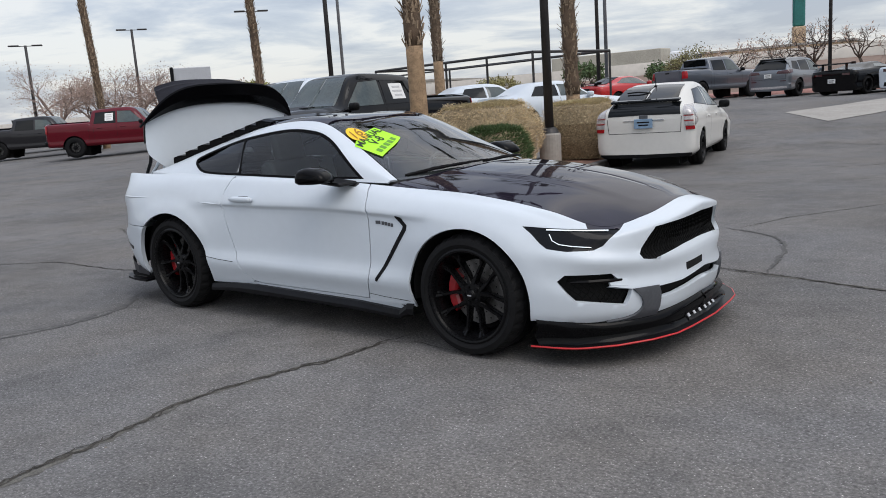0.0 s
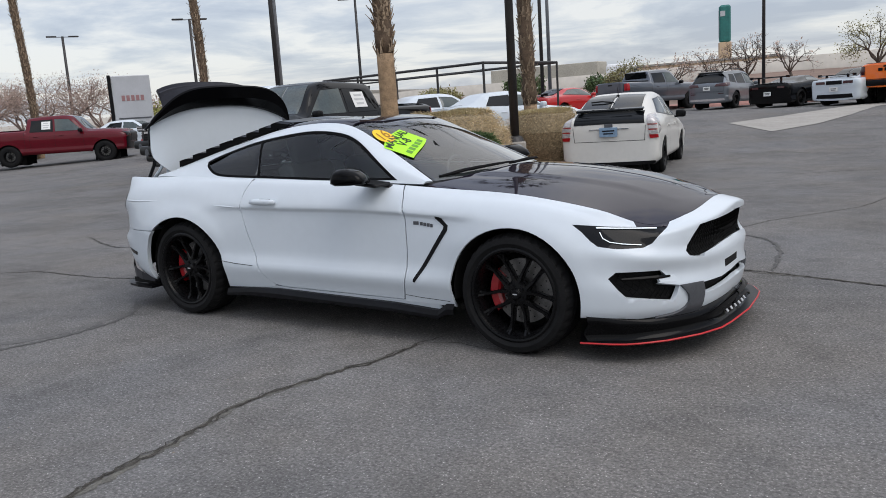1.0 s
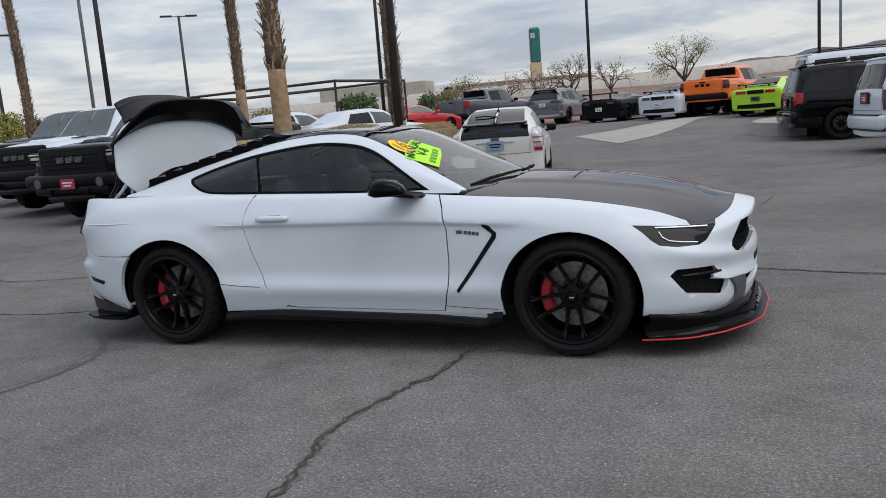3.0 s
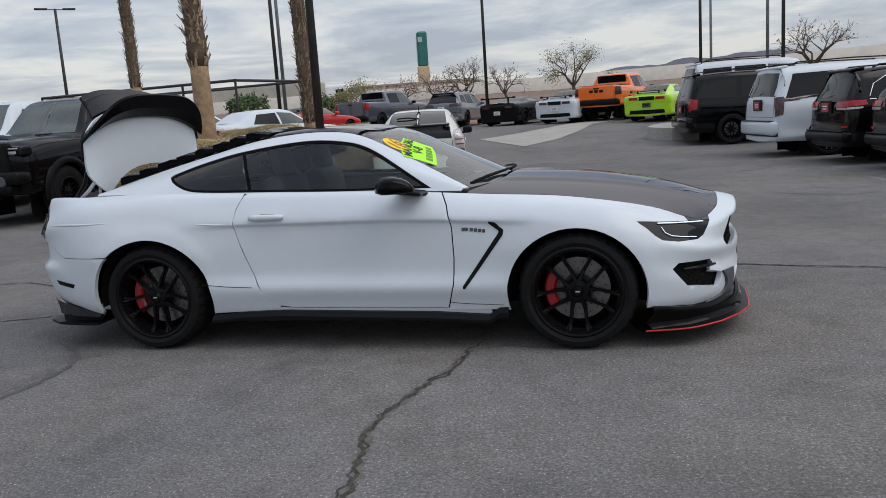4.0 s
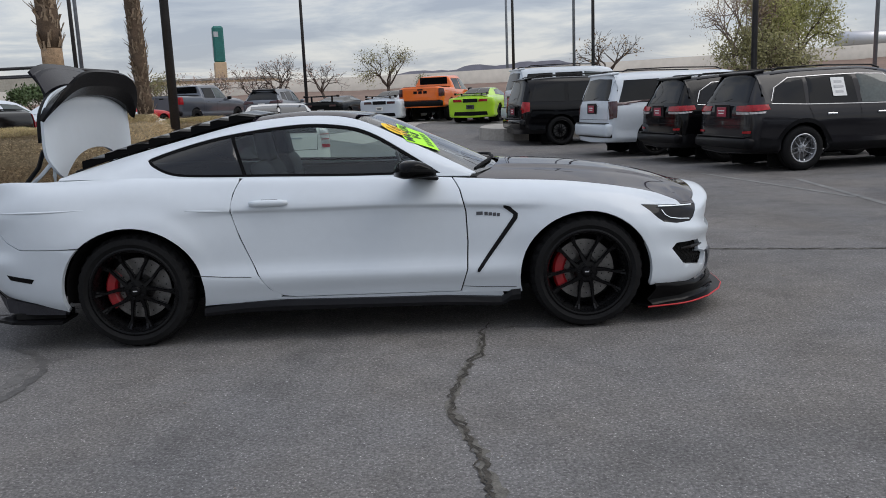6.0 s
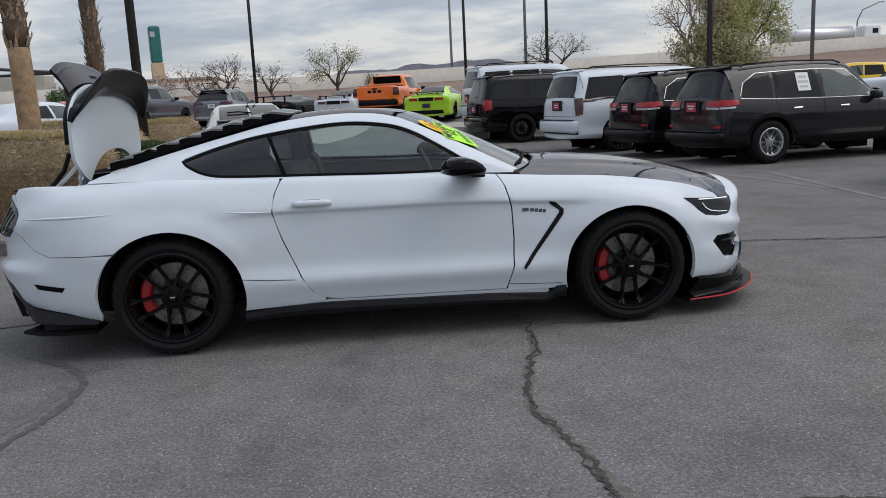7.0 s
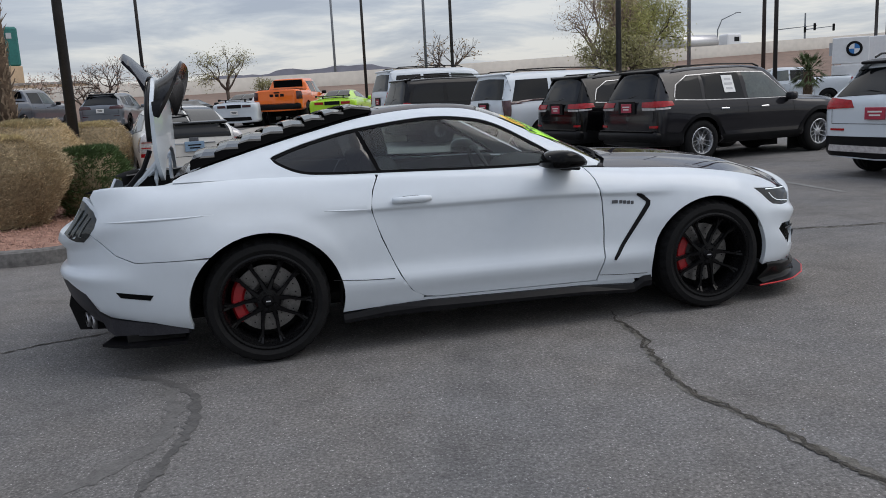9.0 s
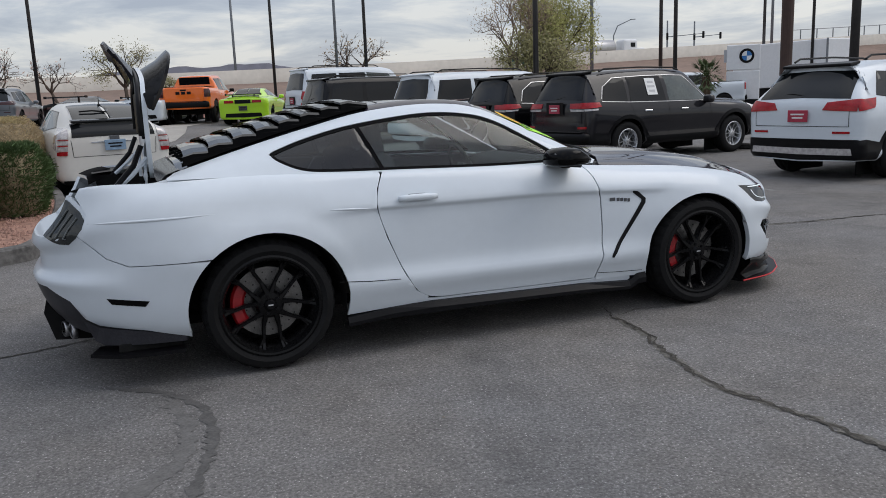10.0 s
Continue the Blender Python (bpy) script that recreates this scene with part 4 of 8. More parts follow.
def wheel_thing(name, radius, rimr, width, spokes, m, parent, rim_mat, twin=True, caliper=False, fine=True, phase=0.0):
    """tyre, rim, disc and caliper as one wheel; the outer side faces -y."""
    root = new(name)
    root.parent = parent
    root.matrix_local = m
    h = width / 2
    k = radius - rimr
    tyre = revolve_bm([(rimr - .012, -h + .02), (rimr + .004, -h + .008), (rimr + k * .35, -h - .006), (rimr + k * .72, -h + .002), (radius - .012, -h + .022), (radius, -h + .05),
                       (radius, -h * .42), (radius - .007, -h * .40), (radius - .007, -h * .34), (radius, -h * .32), (radius, h * .32), (radius - .007, h * .34), (radius - .007, h * .40), (radius, h * .42),
                       (radius, h - .05), (radius - .012, h - .022), (rimr + k * .6, h), (rimr, h - .01), (rimr - .012, h - .03)], 96 if fine else 32)
    if fine:
        # tread blocks along both shoulders
        tyre.verts.ensure_lookup_table()
        for i, vert in enumerate(tyre.verts):
            if math.hypot(vert.co.x, vert.co.z) > radius - .016 and abs(vert.co.y) > h * .55 and (i % 96) % 3 == 0:
                vert.co.x *= 1 - .007 / radius
                vert.co.z *= 1 - .007 / radius
    part("tyre", tyre, RUBBER, root, smooth=not fine)
    rim = revolve_bm([(rimr + .006, -h + .006), (rimr - .004, -h + .001), (rimr - .014, -h + .004), (rimr - .020, -h + .016), (rimr - .030, -h + .05), (rimr - .045, h * .2), (rimr - .02, h - .02), (rimr, h - .012)], 56 if fine else 32)
    hub_y = -h + .050
    hub = revolve_bm([(.0, hub_y - .012), (.028, hub_y - .012), (.034, hub_y - .004), (.062, hub_y), (.075, hub_y + .02), (.07, hub_y + .06)], 24)
    merge_bm(rim, hub)
    for s in range(spokes):
        for side in ((-1, 1) if twin else (0,)):
            a0 = s * math.tau / spokes - math.pi / 2 + phase
            r0, r1 = .050, rimr - .014
            # lateral offset, reach, depth and half width along one spoke
            gap = .046 * 5 / spokes * rimr / .262
            run = [(side * .026, r0, hub_y + .002, .017), (side * gap * .86, r0 + (r1 - r0) * .34, hub_y + .012, .0105), (side * gap, r0 + (r1 - r0) * .78, hub_y + .006, .0095), (side * gap * 1.22, r1, -h + .020, .0125)] if twin else [(0, r0, hub_y + .002, .030), (0, r0 + (r1 - r0) * .5, hub_y + .004, .024), (0, r1, -h + .018, .028)]
            c, sn = math.cos(a0), math.sin(a0)
            vs = []
            for o, r, y, w in run:
                for du, dy in ((-w, .007), (-w * .6, -.003), (w * .6, -.003), (w, .007), (w * .75, .042), (-w * .75, .042)):
                    vs.append(rim.verts.new((c * r - sn * (o + du), y + dy, sn * r + c * (o + du))))
            for i in range(len(run) - 1):
                for j in range(6):
                    rim.faces.new((vs[i * 6 + j], vs[i * 6 + (j + 1) % 6], vs[i * 6 + 6 + (j + 1) % 6], vs[i * 6 + 6 + j]))
            if caliper and twin:
                # the short outer fork of the spoke
                fork = [(side * gap * .98, r0 + (r1 - r0) * .66, hub_y + .008, .011), (side * gap * 1.42, r0 + (r1 - r0) * .84, hub_y + .003, .009), (side * gap * 1.95, r1, -h + .020, .013)]
                vs = []
                for o, r, y, w in fork:
                    for du, dy in ((-w, .007), (-w * .6, -.002), (w * .6, -.002), (w, .007), (w * .75, .036), (-w * .75, .036)):
                        vs.append(rim.verts.new((c * r - sn * (o + du), y + dy, sn * r + c * (o + du))))
                for i in range(2):
                    for j in range(6):
                        rim.faces.new((vs[i * 6 + j], vs[i * 6 + (j + 1) % 6], vs[i * 6 + 6 + (j + 1) % 6], vs[i * 6 + 6 + j]))
    bmesh.ops.recalc_face_normals(rim, faces=rim.faces)
    part("rim", rim, rim_mat, root, smooth=False)
    disc = revolve_bm([(.05, -.005), (.085, -.012), (.09, -.002), (.186, -.002), (.186, .024), (.09, .024)], 40)
    rotor = part("brake_disc", disc, DISC, root, smooth=False)
    if caliper:
        cap = part("centre_cap", revolve_bm([(.0, hub_y - .017), (.022, hub_y - .017), (.026, hub_y - .012)], 24), SATIN_BLACK, root)
        for k in range(5):
            nut = part("lug_nut", revolve_bm([(0, hub_y - .010), (.009, hub_y - .010), (.011, hub_y + .006)], 6), SATIN_BLACK, root)
            nut.matrix_local = pose(.046 * math.cos(.63 + k * math.tau / 5), 0, .046 * math.sin(.63 + k * math.tau / 5))
        part("cap_mark", box_bm((.026, .002, .007), (0, hub_y - .0185, 0)), LABEL_SILVER, cap)
    # near-black disc that stands for the shade behind the spokes
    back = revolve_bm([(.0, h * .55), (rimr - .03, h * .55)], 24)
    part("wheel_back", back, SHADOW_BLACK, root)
    if caliper:
        bm = bmesh.new()
        for i in range(9):
            a = radians(180 + (i - 4) * 9.5)
            ring = []
            for r, y in ((.128, -.034), (.142, -.046), (.186, -.046), (.198, -.03), (.198, .04), (.128, .04)):
                ring.append(bm.verts.new((math.cos(a) * r, y, math.sin(a) * r)))
            if i:
                for j in range(6):
                    bm.faces.new((prev[j], prev[(j + 1) % 6], ring[(j + 1) % 6], ring[j]))
            else:
                bm.faces.new(ring[::-1])
            prev = ring
        bm.faces.new(prev)
        bmesh.ops.recalc_face_normals(bm, faces=bm.faces)
        part("brake_caliper", bm, CALIPER, root, "red brake caliper")
        # drilled holes of the disc, in five short curved rows
        holes = bmesh.new()
        for k in range(40):
            a, rr = k * math.tau / 20 + (.10 if k >= 20 else 0), (.118 if k < 20 else .158)
            merge_bm(holes, revolve_hole(rr * math.cos(a), rr * math.sin(a)))
        tagged(part("disc_holes", holes, SHADOW_BLACK, rotor), kind="stuff")
    return root


for x, r in ((1.36, .343), (-1.36, .345)):
    for y, turn in ((-.80, 0), (.80, 180)):
        w = wheel_thing("wheel", r, .262, .275, 5, pose(x, y, r), HERO, RIM_BLACK, caliper=True)
        if turn:
            w.matrix_local = pose(x, y, r) @ Matrix.Diagonal((1, -1, 1, 1))
# wheel houses and the dark floor of the car, shade put into their near-black
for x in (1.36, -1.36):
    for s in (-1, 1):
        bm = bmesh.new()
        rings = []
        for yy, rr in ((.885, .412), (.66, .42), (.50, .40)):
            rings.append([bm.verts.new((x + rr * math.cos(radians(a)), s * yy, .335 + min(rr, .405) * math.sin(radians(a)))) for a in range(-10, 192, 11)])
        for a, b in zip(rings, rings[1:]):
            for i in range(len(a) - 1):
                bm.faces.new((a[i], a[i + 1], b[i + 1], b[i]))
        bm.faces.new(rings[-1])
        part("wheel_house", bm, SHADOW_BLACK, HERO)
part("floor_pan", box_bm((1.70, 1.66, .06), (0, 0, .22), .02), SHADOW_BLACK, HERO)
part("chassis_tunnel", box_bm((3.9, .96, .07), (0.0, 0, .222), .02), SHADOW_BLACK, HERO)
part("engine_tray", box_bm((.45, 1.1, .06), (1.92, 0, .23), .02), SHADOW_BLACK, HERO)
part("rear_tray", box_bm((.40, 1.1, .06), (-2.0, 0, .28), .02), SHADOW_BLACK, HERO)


def on_body(view, a, b, out=0.0, side=-1, **k):
    """A place on the coupe's skin, moved outwards by out metres."""
    uv = BODY.find(view, a, b, **k)
    e = .003
    p = BODY.at([uv, np.clip(uv + (e, 0), 0, 1), np.clip(uv - (e, 0), 0, 1), np.clip(uv + (0, e), 0, 1), np.clip(uv - (0, e), 0, 1)])
    nrm = np.cross(p[1] - p[2], p[3] - p[4])
    nrm /= max(np.linalg.norm(nrm), 1e-9)
    if nrm[1] < 0 and p[0][1] > .02:
        nrm = -nrm
    if nrm[0] < 0 and p[0][1] <= .02 and p[0][0] > 0:
        nrm = -nrm
    q = p[0] + nrm * out
    return Vector((q[0], side * q[1], q[2]))


# front: inserts behind the openings, blades, lip and splitter
MESHED = mat("grille_mesh", (0.005, 0.005, 0.005), .5, spec=.08, var=.3, scale=30)
half = lambda pts: loop_of(BODY, ("f", pts), ("uv", [(1.0, BODY.find("f", 0.003, pts[-1][1])[1]), (1.0, BODY.find("f", 0.003, pts[0][1])[1])]))
grow = lambda pts, k: [(y * 1.04 if y else 0, z + (k if i < len(pts) / 2 else -k)) for i, (y, z) in enumerate(pts)]
for nm, pts in (("grille_insert", GRILLE), ("lower_insert", LOWER)):
    skin(nm, BODY, half(grow(pts, .012)), SHADOW_BLACK, HERO, side=0, offset=-.05, rim=0)
for s in (-1, 1):
    skin("fog_insert", BODY, loop_of(BODY, ("f", [(y * 1.0, z) for y, z in FOG])), SHADOW_BLACK, HERO, side=s, offset=-.045, rim=0)
# honeycomb: crossed wires just behind the grille and the fog openings


def lattice(name, poly, step, depth, r, sides):
    p = np.array(poly)
    lo, hi = p.min(0), p.max(0)
    bm = bmesh.new()
    n = 0
    rows = int((hi[1] - lo[1]) / step) + 1
    for i in range(rows):
        for j in range(int((hi[0] - lo[0]) / step) + 1):
            y, z = lo[0] + (j + .5 * (i % 2)) * step, lo[1] + i * step
            for dy, dz in ((step / 2, step), (-step / 2, step)):
                q = np.array([[y, z], [y + dy * .96, z + dz * .96]])
                if inside(p, q).all():
                    a, b = [on_body("f", max(t[0], .003), t[1], -depth, 1) for t in q]
                    for s in sides:
                        tube_bm([(a.x, s * a.y, a.z), (b.x, s * b.y, b.z)], r, 3, bm)
                    n += 1
    return part(name, bm, MESHED, HERO, smooth=False)


lattice("grille_mesh", GRILLE, .021, .026, .0024, (-1, 1))
for s in (-1, 1):
    lattice("fog_mesh", FOG, .026, .028, .0032, (s,))
for s in (-1, 1):
    pts = [on_body("f", y, z, .004, s) for y, z in ((.835, .449), (.78, .447), (.70, .444), (.64, .440))]
    part("fog_blade", tube_bm([tuple(p) for p in pts], [.006, .011, .011, .006], 6), GLOSS_BLACK, HERO)
    wing = loop_of(BODY, ("f", [(.605, .387), (.456, .382), (.444, .345), (.441, .31), (.441, .27), (.443, .238), (.455, .215), (.530, .215), (.61, .219), (.70, .224), (.70, .233), (.62, .238), (.585, .248), (.562, .265), (.548, .285), (.547, .305), (.556, .330), (.575, .355)]))
    skin("bumper_winglet", BODY, wing, GREY_TRIM, HERO, side=s, offset=.014, rim=.030, cell=.012, label="dark grey winglet at the bumper corner")
    # small white nose of the bumper between fog slit and mesh
    tri = loop_of(BODY, ("f", [(.700, .434), (.618, .445), (.600, .420), (.620, .405), (.700, .418)]))
    skin("bumper_nose", BODY, tri, WHITE, HERO, side=s, offset=.003, rim=.02)
# no hole here: a flat near-black patch stands for the slot's shade
skin("bumper_slot_shade", BODY, loop_of(BODY, ("f", [(.215, .458), (.035, .470), (.035, .432), (.208, .416)])), SHADOW_BLACK, HERO, side=-1, offset=.002, rim=.01, cell=.02, label="flat dark patch standing for a shaded bumper slot")
EDGE = [(1.735, .895), (1.98, .865), (2.16, .745), (2.285, .585), (2.352, .44), (2.372, .30), (2.392, 0)]
edge = round_line(EDGE[:3], 4)[:-1].tolist() + [list(e) for e in EDGE[2:]]
RED_EDGE = mat("red_edge", (0.55, 0.025, 0.03), .35, var=.1)


def splitter_z(x):
    return .105 + .028 * (x - 1.735) / .66


def plan_plate(name, outline, z0, z1, material, back, label=""):
    full = [(x, -w) for x, w in outline] + [(x, w) for x, w in outline[::-1][1:]]
    pts = full + [(back, .55), (back, -.55)]
    n = len(pts)
    v = [(x, y, splitter_z(x) + z0) for x, y in pts] + [(x, y, splitter_z(x) + z1) for x, y in pts]
    f = [tuple(range(n - 1, -1, -1)), tuple(range(n, 2 * n))] + [(i, (i + 1) % n, n + (i + 1) % n, n + i) for i in range(n)]
    return pmesh(name, v, f, material, HERO, label)


plan_plate("splitter", edge, -.010, .004, SATIN_BLACK, 1.6)
bm = bmesh.new()
tube_bm([(x + .002, -w - .001, splitter_z(x) - .002) for x, w in edge] + [(x + .002, w + .001, splitter_z(x) - .002) for x, w in edge[::-1][1:]], .0052, 6, bm)
part("splitter_edge", bm, RED_EDGE, HERO, "thin red edge strip")
# black lip between bumper and splitter
lip_top = [("s", [(1.775, .250), (1.90, .236)], dict(hi=V_BELT)), ("f", [(.741, .226), (.59, .226), (.44, .226), (.25, .240), (.003, .252)])]
tops = [BODY.at([uv])[0] for uv in loop_of(BODY, *lip_top)]
v, f = [], []
for i, p in enumerate(tops):
    t = i / (len(tops) - 1)
    g = round_line(EDGE, 8)
    k = np.argmin(np.abs(g[:, 1] - p[1]))
    low = np.array([g[k][0] - .045, max(g[k][1] - .03, 0)])
    if t < .12:
        low = np.array([p[0], p[1] - .02])
    for a, b, c in ((p[0] - .01, p[1] - .008, p[2] + .012), (p[0] + .006, p[1] + .006, p[2] - .004), (p[0] * .45 + low[0] * .55 + .01, p[1] * .45 + low[1] * .55 + .012, p[2] - .035), (low[0] - .035, low[1] - .02, splitter_z(low[0]) + .035), (low[0], low[1], splitter_z(low[0]) + .003)):
        v.append((a, -b, c))
m = 5
nt_ = len(tops)
f = [(i * m + j, i * m + j + 1, (i + 1) * m + j + 1, (i + 1) * m + j) for i in range(nt_ - 1) for j in range(m - 1)]
v2 = [(x, -y, z) for x, y, z in v]
f2 = [tuple(len(v) + i for i in q[::-1]) for q in f]
pmesh("front_lip", v + v2, f + f2, GLOSS_BLACK, HERO, "gloss black chin lip", True)
for k in range(6):
    y = -.235 + .068 * k
    x = np.interp(abs(y), [0, .30, .44], [2.392, 2.372, 2.352]) - .040
    ob = part("lettering_bar", box_bm((.004, .024, .019), (0, 0, 0)), LABEL_SILVER, HERO)
    ob.matrix_local = pose(x - .004, y, .172, 0, -38, 0)

# lamps
DRL = mat("day_light", (0.9, 0.95, 1.0), .3, emit=(0.85, 0.95, 1.0), power=0.55)
for s in (-1, 1):
    top = [on_body("s", x, z, .004, s, hi=V_BELT, ulo=.75) for x, z in ((1.815, .712), (1.90, .705), (2.0, .697), (2.075, .690))]
    part("light_strip", tube_bm([tuple(p) for p in top], .0035, 6), DRL, HERO, "white daytime light strip")
    low = [on_body("s", x, z, .004, s, hi=V_BELT, ulo=.75) for x, z in ((1.835, .690), (1.855, .660), (1.890, .640), (1.95, .628), (2.03, .618))]
    part("light_strip", tube_bm([tuple(p) for p in low], .0023, 6), DRL, HERO, "white daytime light strip")
    # slanted bars in the tail lamp
    for k in range(3):
        t = .22 + .28 * k
        lo_, hi_ = np.array((.0900, .4260)) * (1 - t) + np.array((.1240, .3950)) * t, np.array((.1040, .5020)) * (1 - t) + np.array((.1325, .4420)) * t
        c = [BODY.at([lo_ * (1 - q) + hi_ * q])[0] for q in (0, .5, 1)]
        part("lamp_bar", tube_bm([(x - .003, s * (y + .005), z) for x, y, z in c], .0045, 6), mat("lamp_bar_grey", (.10, .11, .11), .2, .2, var=.3, coat=.3), HERO)

    # side: vent, badge, marker, handle, mirror, skirt
    vent = [(.862, .770), (.893, .765), (.948, .719), (.944, .690), (.730, .405), (.706, .376), (.694, .380), (.696, .394), (.917, .700), (.920, .714), (.862, .757)]
    skin("side_vent", BODY, loop_of(BODY, ("s", vent), hi=V_BELT), SATIN_BLACK, HERO, side=s, offset=.004, rim=.012, cell=.02, label="black hockey-stick side vent")
    for i, (x0, x1) in enumerate(((.700, .738), (.748, .768), (.773, .793), (.798, .818), (.823, .840))):
        p = on_body("s", (x0 + x1) / 2, .727 - .012 * i / 4, .002, s, hi=V_BELT)
        part("badge_bar", box_bm((x1 - x0, .004, .020), tuple(p), .001), GREY_TRIM, HERO)
    skin("side_marker", BODY, loop_of(BODY, ("s", [(-2.140, .462), (-1.945, .442), (-1.965, .416), (-2.118, .432)]), hi=V_BELT), GLOSS_BLACK, HERO, side=s, offset=.003, rim=.01, cell=.02)
    # crease spears on the rear quarter and the rear end of the side line
    for pts, w in ((((-2.19, .830), (-1.92, .838), (-1.60, .846)), .007), (((-1.02, .815), (-.90, .808), (-.78, .803)), .005)):
        tt = np.linspace(0, 1, 11)
        xs_, zs_ = [np.interp(tt, (0, .5, 1), [p[i] for p in pts]) for i in (0, 1)]
        c = [on_body("s", x, z, -.0015, s, hi=V_BELT) for x, z in zip(xs_, zs_)]
        part("crease", tube_bm([tuple(q) for q in c], [.0015 + w * .85 * math.sin(math.pi * t) for t in tt], 8), WHITE, HERO, smooth=True)
    # shut lines of the rocker
    for line in ([(-1.0, .434), (-.82, .416), (-.655, .408)], [(.61, .291), (.726, .281), (.93, .272)]):
        lp = loop_of(BODY, ("s", line + [(x, z - .0035) for x, z in line[::-1]]), hi=V_BELT)
        skin("shut_line", BODY, lp, SHADOW_BLACK, HERO, side=s, offset=.0012, rim=0, cell=.03)
    # door handle, with a flat black patch for the shade in its cup
    a = [on_body("s", x, .834, .018, s, hi=V_BELT) for x in (-.640, -.60, -.53, -.46, -.415)]
    bm = bmesh.new()
    tube_bm([tuple(q) for q in a], [.013, .017, .018, .017, .012], 8, bm)
    for vert in bm.verts:
        vert.co.z = .834 + (vert.co.z - .834) * 1.15
    part("door_handle", bm, WHITE, HERO, smooth=True)
    skin("handle_cup_shade", BODY, loop_of(BODY, ("s", [(-.572, .860), (-.478, .859), (-.458, .845), (-.590, .847)]), hi=V_BELT), SATIN_BLACK, HERO, side=s, offset=.003, rim=0, cell=.02)
    # mirror
    bm = bmesh.new()
    prof = [(.208, .978, 0), (.212, 1.020, 0), (.235, 1.050, 0), (.27, 1.064, 0), (.33, 1.066, 0), (.385, 1.050, 0), (.43, 1.024, 0), (.456, .992, 0), (.448, .972, 0), (.36, .966, 0), (.25, .964, 0)]
    rings = []
    for t, k in ((0, .80), (.12, .95), (.4, 1.0), (.7, .98), (.88, .88), (1, .62)):
        cx, cz = .31, 1.008
        rings.append([bm.verts.new((cx + (x - cx) * k * .94 + .05 * t * t, s * (.93 + .205 * t - (.05 * t if x > .38 else 0)), cz + (z - cz) * k * 1.02)) for x, z, _ in prof])
    for r1, r2 in zip(rings, rings[1:]):
        for j in range(len(prof)):
            bm.faces.new((r1[j], r1[(j + 1) % len(prof)], r2[(j + 1) % len(prof)], r2[j]))
    bm.faces.new(rings[0]); bm.faces.new(rings[-1])
    bmesh.ops.recalc_face_normals(bm, faces=bm.faces)
    mir = part("door_mirror", bm, GLOSS_BLACK, HERO, "gloss black door mirror", True)
    bm = box_bm((.17, .16, .022), (.395, s * .875, .957), .008, rot=pose(0, 0, 0, 0, 6, 0))
    part("mirror_foot", bm, SATIN_BLACK, HERO)
    part("mirror_glass", box_bm((.004, .10, .050), (.2475, s * 1.01, 1.012), .002), mat("mirror_silver", (.35, .36, .38), .03, 1.0), mir)
    # sill below the door
    sill = loop_of(BODY, ("s", [(-.62, .262), (-.52, .268), (-.40, .264), (.585, .252), (.70, .262), (.84, .262), (.86, .205), (-.62, .214)]), hi=V_BELT)
    skin("sill_panel", BODY, sill, WHITE, HERO, side=s, offset=-.002, rim=.01)
    # side skirt
    top_z = [(-.955, .224), (-.85, .232), (-.708, .245), (-.458, .252), (0, .241), (.51, .231), (.80, .212), (.84, .210), (.90, .252), (.955, .256)]
    v, f = [], []
    for i, (x, z) in enumerate(top_z):
        w = .905 if x < .82 else .900
        out = .028 if -.7 < x < .75 else .018
        for a, b in ((w - .03, z + .003), (w + .004, z), (w + out, z - .030), (w + out, min(z, .24) - .048), (w - .08, min(z, .24) - .052)):
            v.append((x, s * a, b))
        if i:
            f += [(i * 5 + j - 5, i * 5 + j - 4, i * 5 + j + 1, i * 5 + j) for j in range(4)]
    pmesh("side_skirt", v, f if s < 0 else [q[::-1] for q in f], SATIN_BLACK, HERO, "satin black side skirt")
    # exhaust pod, tips, lip under the bumper and the plate below it
    vs_ = [(-2.472, .345, .318), (-2.430, .345, .165), (-2.25, .345, .150), (-2.22, .345, .34), (-2.45, .345, .40)]
    bm = bmesh.new()
    near = [bm.verts.new((a, s * b, c)) for a, b, c in vs_]
    far = [bm.verts.new((a + .02, s * .12, c + .01)) for a, b, c in vs_]
    bm.faces.new(near); bm.faces.new(far[::-1])
    for i in range(5):
        bm.faces.new((near[i], far[i], far[(i + 1) % 5], near[(i + 1) % 5]))
    bmesh.ops.recalc_face_normals(bm, faces=bm.faces)
    part("diffuser_pod", bm, SHADOW_BLACK, HERO)
    low = [(-1.79, .888, .240), (-1.97, .868, .283), (-2.10, .822, .300), (-2.19, .778, .312), (-2.265, .712, .342)]
    under = [(-1.79, .894, .216), (-1.97, .874, .218), (-2.10, .828, .218), (-2.175, .786, .218), (-2.215, .735, .232)]
    v = [(x, s * (y + .006), z) for x, y, z in low] + [(x, s * y, z) for x, y, z in under] + [(x + .006, s * (y - .05), z - .002) for x, y, z in under]
    k = len(low)
    f = [(r * k + i, r * k + i + 1, (r + 1) * k + i + 1, (r + 1) * k + i) for r in range(2) for i in range(k - 1)]
    pmesh("rear_side_lip", v, f if s < 0 else [q[::-1] for q in f], LIP_GREY, HERO, "dark grey lip under the bumper")
    bm = bmesh.new()
    rim = [(-1.80, .925), (-1.98, .918), (-2.12, .884), (-2.245, .800), (-2.20, .66), (-1.80, .70)]
    lo_, hi_ = [[bm.verts.new((x, s * y, z)) for x, y in rim] for z in (.166, .182)]
    bm.faces.new(lo_); bm.faces.new(hi_)
    for i in range(6):
        bm.faces.new((lo_[i], lo_[(i + 1) % 6], hi_[(i + 1) % 6], hi_[i]))
    bmesh.ops.recalc_face_normals(bm, faces=bm.faces)
